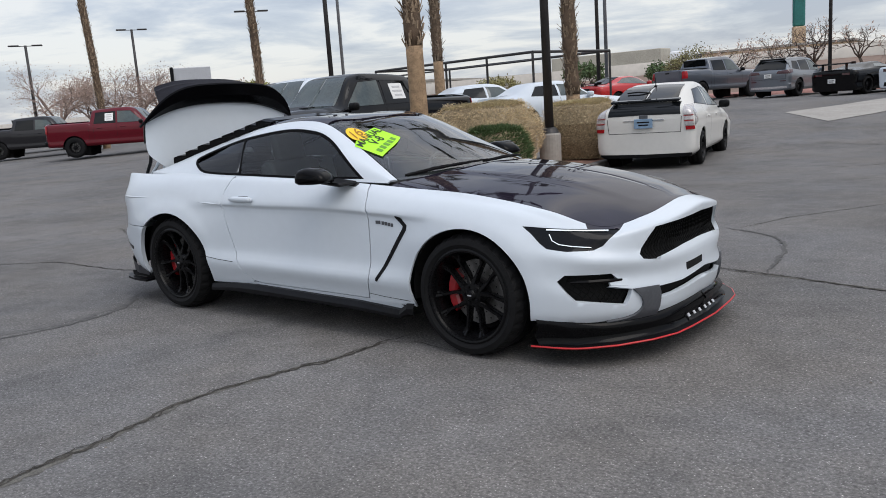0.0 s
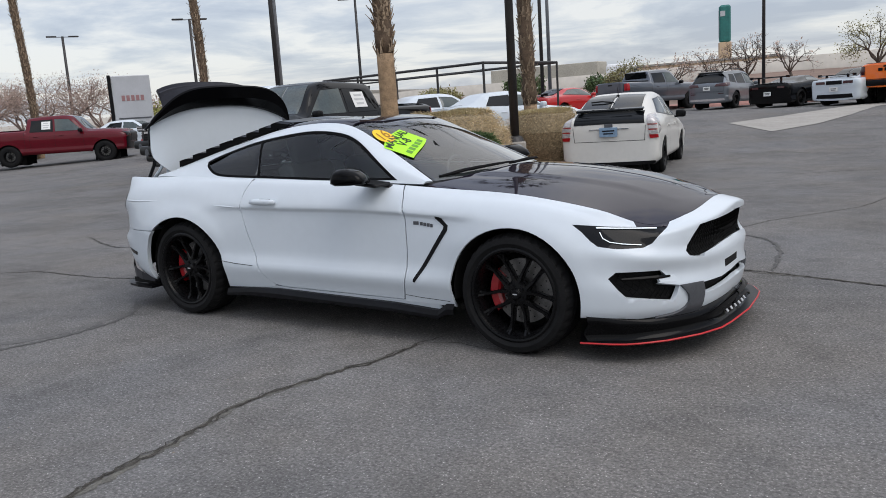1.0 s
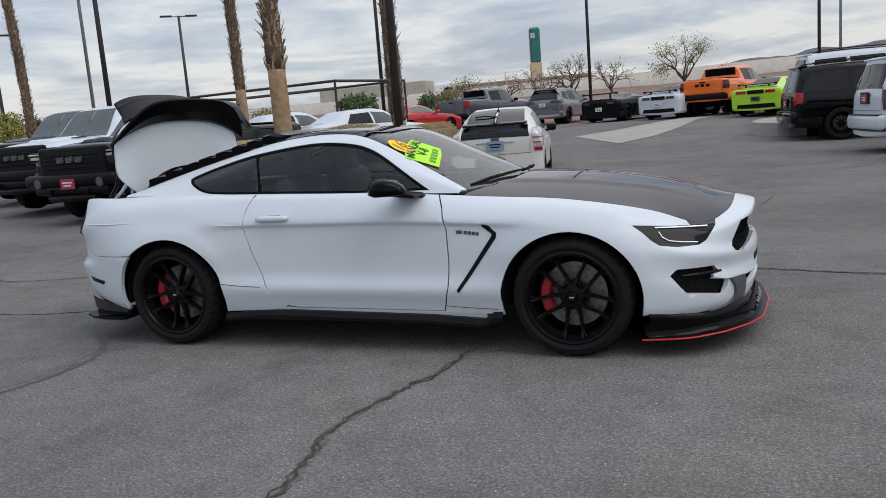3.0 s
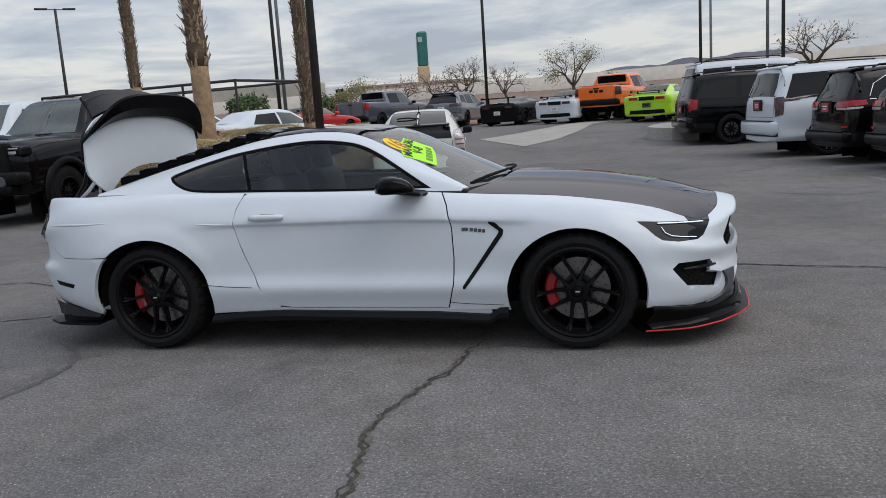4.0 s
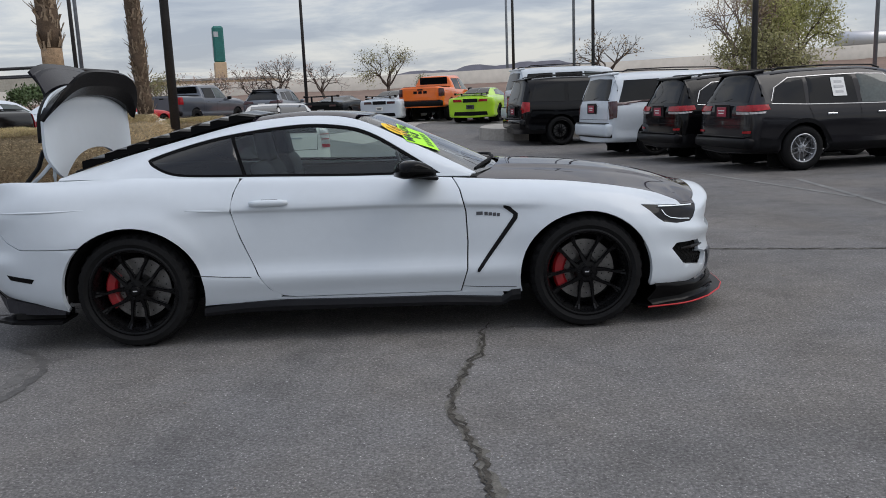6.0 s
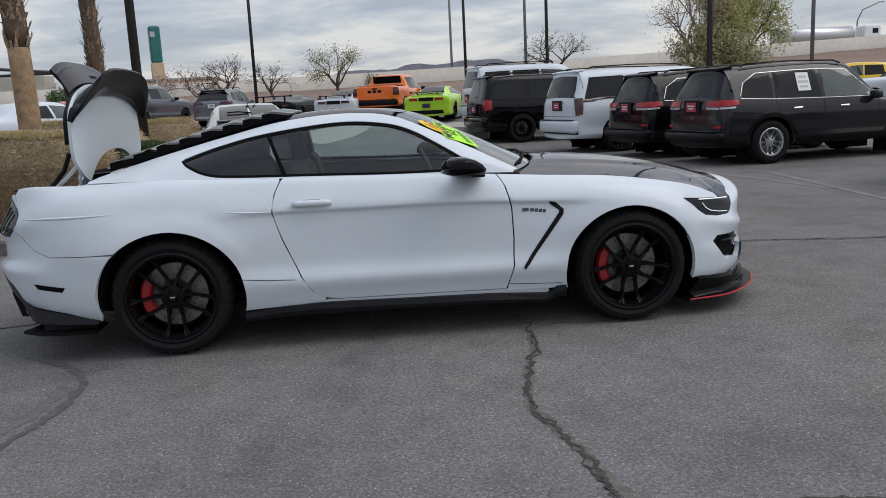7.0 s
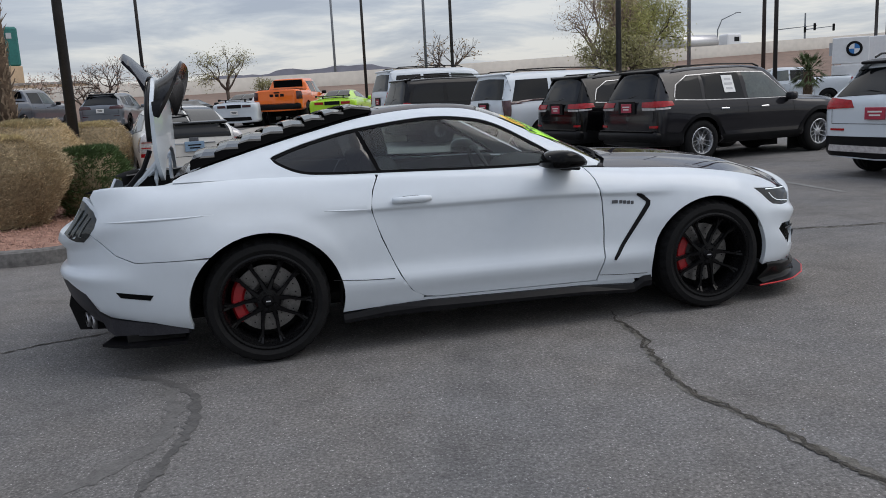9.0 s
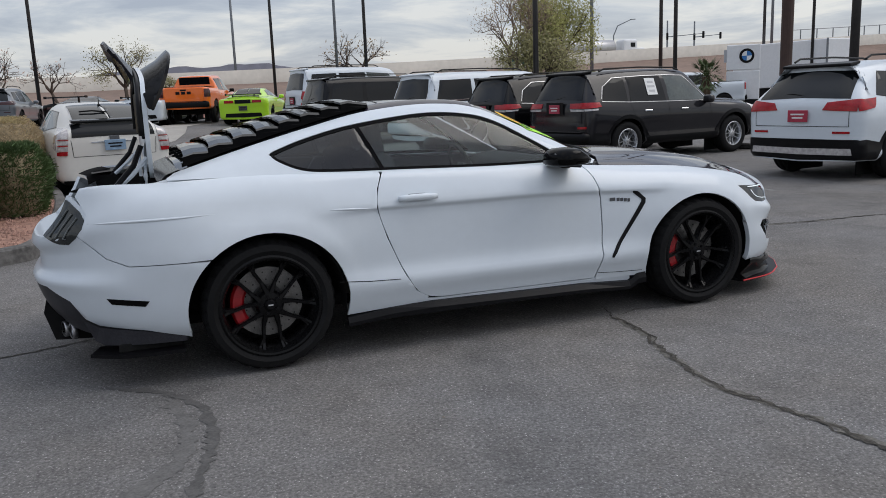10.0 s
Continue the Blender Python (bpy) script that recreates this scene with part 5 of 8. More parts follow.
    part("rear_splitter", bm, SATIN_BLACK, HERO, "thin black plate under the rear lip")
    for y in (.72, .84):
        part("splitter_stay", box_bm((.30, .012, .04), (-1.96, s * y, .205), .002), SHADOW_BLACK, HERO)
    for x, y, z in ((-2.375, .375, .228), (-2.335, .440, .228)):
        tip = part("exhaust_tip", revolve_bm([(.034, -.008), (.040, -.011), (.043, -.008), (.043, .014), (.034, .014)], 24), STEEL, HERO, "bright steel exhaust tip", True)
        part("tip_bore", revolve_bm([(0, .010), (.035, .010)], 24), SHADOW_BLACK, tip)
        tip.matrix_local = pose(x, s * y, z, 0, 0, -72 if s < 0 else -108)

# boot lid, standing open
LID_X = -1.86


def lid_sheet(x, inset, bottom=None):
    pts = [(.0, 1.60), (.30, 1.585), (.55, 1.53), (.66, 1.46), (.712, 1.385), (.728, 1.27), (.728, 1.19), (.695, 1.125), (.54, 1.015), (.46, 1.052), (.375, 1.105), (.27, 1.147), (.14, 1.172), (0, 1.18)]
    loop = round_line(pts, 3)
    full = [(-y, z) for y, z in loop] + [(y, z) for y, z in loop[::-1][1:-1]]
    return shrink(np.array(full), inset)


outer, inner_l = lid_sheet(0, 0), lid_sheet(0, .018)
vs, fs = fill(list(outer), [], .05, .05)


def lid_x(y, z):
    return LID_X + .018 * (1 - (y / .72) ** 2) - .03 * max(0, (z - 1.5) / .1) ** 2


n = len(vs)
v = [(lid_x(y, z), y, z) for y, z in vs] + [(lid_x(y, z) - .022, y * .985, z) for y, z in vs]
tri = [tuple(q) if np.cross(vs[q[1]] - vs[q[0]], vs[q[2]] - vs[q[0]]) > 0 else tuple(q[::-1]) for q in fs]
k = len(outer)
border = {}
for q in tri:
    for i in range(3):
        border[(q[i], q[(i + 1) % 3])] = 1
rim_f = [(b, a, a + n, b + n) for a, b in border if (b, a) not in border]
lid = pmesh("boot_lid", v, tri + [tuple(i + n for i in q[::-1]) for q in tri] + rim_f, WHITE, HERO, "white boot lid standing open", True)
lid.data.polygons.foreach_set("use_smooth", [i < len(tri) for i in range(len(lid.data.polygons))])


def crease_edges(ob, degrees):
    """Keeps edges sharper than the angle crisp on a smooth mesh, with all faces turned outwards."""
    b = bmesh.new()
    b.from_mesh(ob.data)
    bmesh.ops.recalc_face_normals(b, faces=b.faces)
    for e in b.edges:
        e.smooth = len(e.link_faces) == 2 and e.calc_face_angle(0) < radians(degrees)
    b.to_mesh(ob.data)
    b.free()


crease_edges(lid, 35)
# black trim inside the lid
v = [(lid_x(y, z) - d, y, z) for d in (.023, .040) for z in (1.22, 1.34, 1.46) for y in np.linspace(-.62, .62, 9)]
f = [(i + r * 9 + 27, i + 1 + r * 9 + 27, i + 10 + r * 9 + 27, i + 9 + r * 9 + 27) for r in range(2) for i in range(8)]
f += [(r * 9 + e, r * 9 + 9 + e, r * 9 + 36 + e, r * 9 + 27 + e) for r in range(2) for e in (0, 8)] + [(r + i, r + i + 1, r + i + 28, r + i + 27) for r in (0, 18) for i in range(8)]
pmesh("lid_lining", v, f, SATIN_BLACK, lid, "black felt lining")
seal = [(lid_x(y, z) - .036, y, z) for y, z in lid_sheet(0, .022) if z > 1.22]
cut = max(range(len(seal)), key=lambda i: math.dist(seal[i], seal[i - 1]))
part("lid_seal", tube_bm(seal[cut:] + seal[:cut], .016, 6), SATIN_BLACK, lid, "black rubber seal", True)
# spoiler: a crescent that leans forward over the lid
ys_ = np.linspace(-1, 1, 41)
v, f = [], []
for t in ys_:
    y = .775 * t
    a = abs(t)
    lo_z = 1.522 - .155 * a ** 2.6
    hi_z = 1.675 - .30 * a ** 4.2 - .012 * a
    out = .155 * (1 - .80 * a ** 6)
    k = 1 - .85 * a ** 5
    ring = [(LID_X + .012, lo_z), (LID_X + .012 + .038 * k, lo_z + .006 * k), (LID_X + out * .75, lo_z * .45 + hi_z * .55 - .02 * k), (LID_X + out, hi_z), (LID_X + out - .012, hi_z + .012), (LID_X + out * .55, lo_z * .40 + hi_z * .60 + .02 * k), (LID_X + .006 - .026 * k, lo_z + .05 * k)]
    v += [(x, y, z) for x, z in ring]
m = 7
for i in range(len(ys_) - 1):
    f += [(i * m + j, i * m + (j + 1) % m, (i + 1) * m + (j + 1) % m, (i + 1) * m + j) for j in range(m)]
f += [tuple(range(m - 1, -1, -1)), tuple(range(len(v) - m, len(v)))]
sp_ = pmesh("spoiler", v, f, SLAT_BLACK, lid, "gloss black boot spoiler", True)
crease_edges(sp_, 22)
# the lid's rear face, which stands out backwards when it is open
v, f = [], []
for t in np.linspace(-1, 1, 21):
    a = abs(t)
    y = .54 * t
    x0, z0 = LID_X - .045, 1.605 - .07 * a ** 3
    x1, z1 = -2.035 + .03 * a ** 2, 1.738 - .06 * a ** 3
    v += [(x0, y, z0), (x1, y * .93, z1), (x1 - .012, y * .93, z1 - .012), (x1 + .03, y * .93, z1 - .03), (x0 - .01, y, z0 - .03)]
for i in range(20):
    f += [(i * 5 + j, i * 5 + (j + 1) % 5, i * 5 + 5 + (j + 1) % 5, i * 5 + 5 + j) for j in range(5)]
f += [(0, 1, 2, 3, 4)[::-1], tuple(range(100, 105))]
LID_GREY = mat("grey_gloss_panel", (.013, .013, .018), .22, var=.2, scale=6, spec=.16)
rf = pmesh("lid_rear_face", v, f, LID_GREY, lid, "dark grey rear panel of the lid", True)
crease_edges(rf, 25)
for s in (-1, 1):
    part("gas_strut", tube_bm([(LID_X - .045, s * .665, 1.19), (LID_X - .09, s * .655, 1.09), (LID_X - .215, s * .64, .955)], .014, 8), SATIN_BLACK, lid, "black gas strut")
    part("hinge_arm", tube_bm([(LID_X - .02, s * .60, 1.125), (LID_X - .10, s * .605, 1.04), (LID_X - .19, s * .61, .965)], .013, 6), WHITE, lid)
    part("hinge_arm", tube_bm([(LID_X - .03, s * .575, 1.10), (LID_X - .035, s * .575, 1.03), (LID_X - .035, s * .58, .94)], .012, 6), WHITE, lid)
for k in range(3):
    part("rear_face_slit", box_bm((.05, .012, .004), (0, 0, 0)), SHADOW_BLACK, lid).matrix_local = pose(-1.955, .02 + .045 * k, 1.654, 0, 30, 0)
# boot well, near-black so that the open boot looks shaded, and the panel in front of it
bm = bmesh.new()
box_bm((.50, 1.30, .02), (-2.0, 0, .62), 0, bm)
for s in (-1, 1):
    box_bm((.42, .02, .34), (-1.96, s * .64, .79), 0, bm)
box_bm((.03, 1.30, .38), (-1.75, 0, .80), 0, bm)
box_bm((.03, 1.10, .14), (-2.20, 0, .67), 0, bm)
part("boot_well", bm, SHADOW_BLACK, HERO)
for s in (-1, 1):
    bm = bmesh.new()
    a = [(-1.70, s * .745, 1.003), (-1.85, s * .755, 1.001), (-2.02, s * .725, .999), (-2.19, s * .675, .994)]
    b = [(-1.70, s * .60, 1.03), (-1.85, s * .66, 1.0), (-2.02, s * .64, .985), (-2.19, s * .58, .975)]
    va, vb = [bm.verts.new(p) for p in a], [bm.verts.new(p) for p in b]
    for i in range(3):
        bm.faces.new((va[i], va[i + 1], vb[i + 1], vb[i]))
    bmesh.ops.recalc_face_normals(bm, faces=bm.faces)
    part("boot_gutter", bm, SATIN_BLACK if s > 0 else WHITE, HERO)
bm = bmesh.new()
ring = [[bm.verts.new((x, y, z)) for y in np.linspace(-.62, .62, 11)] for x, z in ((-1.73, 1.055), (-1.80, 1.03), (-1.84, .99))]
for r1, r2 in zip(ring, ring[1:]):
    for i in range(10):
        bm.faces.new((r1[i], r1[i + 1], r2[i + 1], r2[i]))
part("window_base_panel", bm, SLAT_BLACK, HERO, smooth=True)

run = [BODY.at([(u, V_BELT)])[0] for u in np.linspace(.102, .135, 6)]
v = [(x, -w, z) for x, w, z in run] + [(x + .05, -max(w - .05, 0), z - .012) for x, w, z in run] + [(x + .055, -max(w - .055, 0), z - .07) for x, w, z in run]
k = len(run)
f = [(r * k + i, r * k + i + 1, (r + 1) * k + i + 1, (r + 1) * k + i) for r in range(2) for i in range(k - 1)]
for s in (-1, 1):
    pmesh("boot_sill", [(x, -s * y, z) for x, y, z in v], f if s > 0 else [q[::-1] for q in f], SHADOW_BLACK, HERO, "black rubber boot seal", True)

# cowl and wipers
bm = bmesh.new()
rows_ = []
for dx, dz in ((-.10, -.015), (-.02, .004), (.05, -.006)):
    row = []
    for t in np.linspace(-1, 1, 21):
        w = abs(t)
        row.append(bm.verts.new((np.interp(w, [0, .4, .8, 1], [.935, .885, .77, .70]) + dx, t * .735, np.interp(w, [0, .5, 1], [.977, .965, .935]) + dz - .012)))
    rows_.append(row)
for r1, r2 in zip(rows_, rows_[1:]):
    for i in range(20):
        bm.faces.new((r1[i], r1[i + 1], r2[i + 1], r2[i]))
part("cowl", bm, MATTE_BLACK, HERO)
for pts in (((.72, -.62, .962), (.80, -.42, .985), (.865, -.15, .996), (.89, .02, .998)), ((.88, -.02, .988), (.885, .22, .996), (.84, .45, .988), (.76, .62, .972))):
    part("wiper", tube_bm([(x, y, z + .012) for x, y, z in pts], [.008, .012, .009, .005], 6), MATTE_BLACK, HERO)
# cabin inside
LEATHER = mat("seat_dark", (0.028, 0.028, 0.030), .65, var=.3, scale=10, bump=.2)
PLASTIC = mat("dash_dark", (0.034, 0.034, 0.036), .7, var=.3, scale=10)


def soft_block(prof, w, at, material, name, bevel=.03):
    """A cushion: a side outline given width, with rounded edges."""
    bm = bmesh.new()
    a = [bm.verts.new((x, -w / 2, z)) for x, z in prof]
    bm.faces.new(a)
    ret = bmesh.ops.extrude_face_region(bm, geom=bm.faces[:])
    bmesh.ops.translate(bm, verts=[e for e in ret["geom"] if isinstance(e, bmesh.types.BMVert)], vec=(0, w, 0))
    bmesh.ops.recalc_face_normals(bm, faces=bm.faces)
    bmesh.ops.bevel(bm, geom=bm.edges[:], offset=bevel, segments=2, affect="EDGES", profile=.5)
    ob = part(name, bm, material, HERO, smooth=True)
    ob.matrix_local = pose(*at)
    return ob


for s in (-1, 1):
    soft_block([(-.25, 0), (.28, .02), (.30, .12), (-.22, .10)], .48, (-.30, s * .36, .42), LEATHER, "seat_cushion")
    soft_block([(-.20, .06), (-.06, .06), (-.18, .58), (-.24, .62), (-.34, .58)], .46, (-.36, s * .36, .46), LEATHER, "seat_back")
    soft_block([(-.27, .60), (-.18, .60), (-.22, .80), (-.30, .80)], .26, (-.38, s * .36, .46), LEATHER, "headrest", .025)
    part("door_card", box_bm((1.15, .05, .62), (-.08, s * .79, .64), .02), PLASTIC, HERO)
soft_block([(-.2, 0), (.2, 0), (.1, .32), (-.32, .42)], 1.1, (-1.15, 0, .50), LEATHER, "rear_bench")
soft_block([(.42, .60), (.80, .66), (.84, .93), (.62, .955), (.46, .92), (.40, .80)], 1.38, (0, 0, 0), PLASTIC, "dashboard")
part("centre_console", box_bm((1.0, .20, .24), (.05, 0, .55), .03), PLASTIC, HERO)
part("cabin_floor", box_bm((2.3, 1.5, .04), (-.25, 0, .30)), SHADOW_BLACK, HERO)
part("parcel_shelf", box_bm((.50, 1.15, .03), (-1.50, 0, .98), .01), PLASTIC, HERO)
wh = bmesh.new()
ring = [[wh.verts.new(((.185 + .015 * math.cos(b)) * math.cos(a), .015 * math.sin(b), (.185 + .015 * math.cos(b)) * math.sin(a))) for b in np.arange(6) * math.tau / 6] for a in np.arange(28) * math.tau / 28]
for i in range(28):
    for j in range(6):
        wh.faces.new((ring[i][j], ring[i][(j + 1) % 6], ring[(i + 1) % 28][(j + 1) % 6], ring[(i + 1) % 28][j]))
for a in (0, 180, 270):
    tube_bm([(0, 0, 0), (.18 * math.cos(radians(a)), 0, .18 * math.sin(radians(a)))], .018, 6, wh)
box_bm((.13, .05, .11), (0, 0, -.01), .02, wh)
part("steering_wheel", wh, LEATHER, HERO, smooth=True).matrix_local = pose(.28, .36, .86, 0, 0, 90) @ pose(0, 0, 0, -22, 0, 0)
part("rear_mirror", box_bm((.03, .24, .07), (.22, 0, 1.245), .012), SATIN_BLACK, HERO)
skin("headlining", CABIN, loop_of(CABIN, ("uv", [(GU[3], GV[2]), (GU[5], GV[2]), (GU[5], 1), (GU[3], 1)])), mat("headlining_dark", (.03, .03, .03), .9, var=.2), HERO, side=0, offset=-.03, rim=0)

# windscreen stickers
YELLOW_S = mat("sticker_yellow", (0.90, 0.58, 0.02), .5, var=.04)
GREEN_S = mat("sticker_green", (0.42, 0.92, 0.02), .5, var=.04, emit=(0.42, 0.92, 0.02), power=0.0)
INK = mat("sticker_ink", (0.012, 0.03, 0.012), .6, var=.1)


def on_glass(u, v_, out):
    e = .004
    p = CABIN.at([(u, v_), (u + e, v_), (u - e, v_), (u, v_ + e), (u, v_ - e)])
    nrm = np.cross(p[1] - p[2], p[3] - p[4])
    nrm /= np.linalg.norm(nrm)
    if nrm[2] < 0:
        nrm = -nrm
    q = p[0] + nrm * out
    return np.array([q[0], -q[1], q[2]])


def sticker_frame(a, b, c):
    """Origin, along, up and normal of a sticker from three of its corners."""
    x = (b - a) / np.linalg.norm(b - a)
    nrm = np.cross(x, c - a)
    nrm /= np.linalg.norm(nrm)
    if nrm[2] < 0:
        nrm = -nrm
    return x, np.cross(nrm, x), nrm


# the green sheet hangs a little turned, its text reading across the car
tl, tr_, br, bl = [on_glass(u, w, .005) for u, w in ((.8301, .3145), (.7722, .6101), (.8301, .6981), (.9035, .4214))]
ctr_ = (tl + tr_ + br + bl) / 4
xa, ya, na = sticker_frame(tl, tr_, bl)
if np.dot(ya, tl - bl) < 0:
    ya = -ya
wid, hei = (np.linalg.norm(tr_ - tl) + np.linalg.norm(br - bl)) / 2, (np.linalg.norm(bl - tl) + np.linalg.norm(br - tr_)) / 2
# bend with the glass: a grid of the sheet
g = 9
v = []
for i in range(g):
    for j in range(g):
        a, b = i / (g - 1), j / (g - 1)
        top_, bot_ = np.array((.8301, .3145)) * (1 - a) + np.array((.7722, .6101)) * a, np.array((.9035, .4214)) * (1 - a) + np.array((.8301, .6981)) * a
        v.append(tuple(on_glass(*(top_ * (1 - b) + bot_ * b), .004)))
f = [(i * g + j, i * g + j + 1, (i + 1) * g + j + 1, (i + 1) * g + j) for i in range(g - 1) for j in range(g - 1)]
sheet = pmesh("sale_sheet", v, f, GREEN_S, HERO, "bright green sale sheet")


def glass_text(body, size, a, b, spread=1.0):
    """Built-in font lettering laid on the sheet at (a, b) of its width and height."""
    cu = bpy.data.curves.new("text", "FONT")
    cu.body, cu.size, cu.align_x, cu.align_y = body, size, "CENTER", "CENTER"
    cu.offset = .0014
    tmp = new("tmp", cu)
    me = bpy.data.meshes.new_from_object(tmp.evaluated_get(bpy.context.evaluated_depsgraph_get()))
    bpy.data.objects.remove(tmp)
    bpy.data.curves.remove(cu)
    for vert in me.vertices:
        p, q = a + vert.co.x * spread / wid, b - vert.co.y / hei
        top_, bot_ = np.array((.8301, .3145)) * (1 - p) + np.array((.7722, .6101)) * p, np.array((.9035, .4214)) * (1 - p) + np.array((.8301, .6981)) * p
        vert.co = on_glass(*(top_ * (1 - q) + bot_ * q), .0065)
    return link("lettering", me, INK, sheet, smooth=False)


glass_text("MANUAL", .078, .52, .20, .93)
glass_text("V-8", .082, .50, .50)
for k in range(5):
    a = .12 + .155 * k
    quad = []
    for p, q in ((a, .72), (a + .11, .72), (a + .11, .90), (a, .90)):
        top_, bot_ = np.array((.8301, .3145)) * (1 - p) + np.array((.7722, .6101)) * p, np.array((.9035, .4214)) * (1 - p) + np.array((.8301, .6981)) * p
        quad.append(tuple(on_glass(*(top_ * (1 - q) + bot_ * q), .006)))
    pmesh("lettering_bar", quad, [(0, 1, 2, 3)], mat("faint_ink", (.13, .32, .03), .6, var=.1), sheet)
cu_, cv_ = .7954, .4277
disc = [tuple(on_glass(cu_, cv_, .006))]
for k in range(28):
    a = k * math.tau / 28
    disc.append(tuple(on_glass(cu_ + .030 * math.cos(a), cv_ + .070 * math.sin(a), .006)))
year = pmesh("year_disc", disc, [(0, 1 + k, 1 + (k + 1) % 28) for k in range(28)], YELLOW_S, HERO, "round yellow year sticker")
cu = bpy.data.curves.new("text", "FONT")
cu.body, cu.size, cu.align_x, cu.align_y, cu.offset = "16", .095, "CENTER", "CENTER", .001
tmp = new("tmp", cu)
me = bpy.data.meshes.new_from_object(tmp.evaluated_get(bpy.context.evaluated_depsgraph_get()))
bpy.data.objects.remove(tmp)
for vert in me.vertices:
    vert.co = on_glass(cu_ - vert.co.y * .50 - vert.co.x * .14, cv_ + vert.co.x * 1.15, .0075)
link("lettering", me, mat("year_ink", (.35, .16, .01), .6, var=.1), year, smooth=False)

# ---- far ground: verge, embankment, freeway wall, hills ----
EARTH = mat("brown_earth", (0.195, 0.135, 0.105), 0.95, var=0.22, scale=.25, bump=.6, bscale=3)
PINK = mat("pink_rock", (0.36, 0.19, 0.16), 0.95, var=0.3, scale=1.2, bump=.6, bscale=14)
WALL = mat("freeway_concrete", (0.56, 0.52, 0.46), 0.9, var=0.10, scale=.25, bump=.2, bscale=4)


def strip(name, xs, rows, material, label, category):
    """A long sheet: rows are functions of x giving (y, z)."""
    v = [(x, *r(x)) for r in rows for x in xs]
    k = len(xs)
    f = [(j * k + i, j * k + i + 1, (j + 1) * k + i + 1, (j + 1) * k + i) for j in range(len(rows) - 1) for i in range(k - 1)]
    return tagged(pmesh(name, v, f, material, smooth=True), label, category, kind="structure")


def wall_top(x):
    t = min(max((x + 5) / 110, 0), 1)
    return 3.7 + 3.6 * t ** 1.3 + .004 * min(0, x + 5)


def foot(x):
    return 39.5 + .10 * abs(x + 4) if x < -4 else 39.5 + .06 * (x + 4)


far_x = np.linspace(-170, 190, 90)
wob = lambda x, k: .18 * noise.noise((x * .15, k, 0))
strip("verge", far_x, [lambda x: (foot(x) - 2.6, .72), lambda x: (foot(x) - 2.5, .86), lambda x: (foot(x), .95 + wob(x, 1))], PINK, "strip of pink crushed rock behind a kerb", "gravel")
strip("embankment", far_x, [lambda x: (foot(x), .95 + wob(x, 1)), lambda x: (foot(x) + 7, 1.5 + .35 * (wall_top(x) - 3.7) + wob(x, 2)), lambda x: (61.0, wall_top(x) - 1.05 + wob(x, 3))], EARTH, "brown bare earth slope below the freeway", "slope")
strip("freeway_wall", far_x, [lambda x: (61.0, wall_top(x) - 1.6), lambda x: (61.02, wall_top(x)), lambda x: (61.35, wall_top(x)), lambda x: (61.4, wall_top(x) - .9), lambda x: (90, wall_top(x) - .9), lambda x: (91, -1)], WALL, "long pale concrete freeway wall", "wall")
HILL = mat("hills_blue", (0.20, 0.20, 0.235), 1.0, var=0.15, scale=.01)
hx = np.linspace(-900, 1400, 200)
ridge = lambda x: 37 + 9 * noise.noise((x * .006, 3.1, 0)) + 7 * noise.noise((x * .02, 1.7, 0)) + 3 * noise.noise((x * .07, .7, 0)) + (19 * math.exp(-((x - 190) / 230) ** 2))
strip("hills", hx, [lambda x: (1180, -5), lambda x: (1200, ridge(x))], HILL, "low blue-grey desert hills far off", "hills")

# ---- palms ----
BARK = mat("palm_bark", (0.105, 0.072, 0.048), 0.95, var=0.4, scale=7, bump=.8, bscale=25)
TRUNK = mat("palm_trunk_shaved", (0.30, 0.205, 0.125), 0.95, var=0.42, scale=9, bump=1.0, bscale=38)
BOOT = mat("palm_boot", (0.26, 0.195, 0.135), 0.95, var=0.4, scale=14, rand=.7)
FROND = mat("palm_frond", (0.075, 0.10, 0.04), 0.7, var=0.35, scale=8, rand=.3)


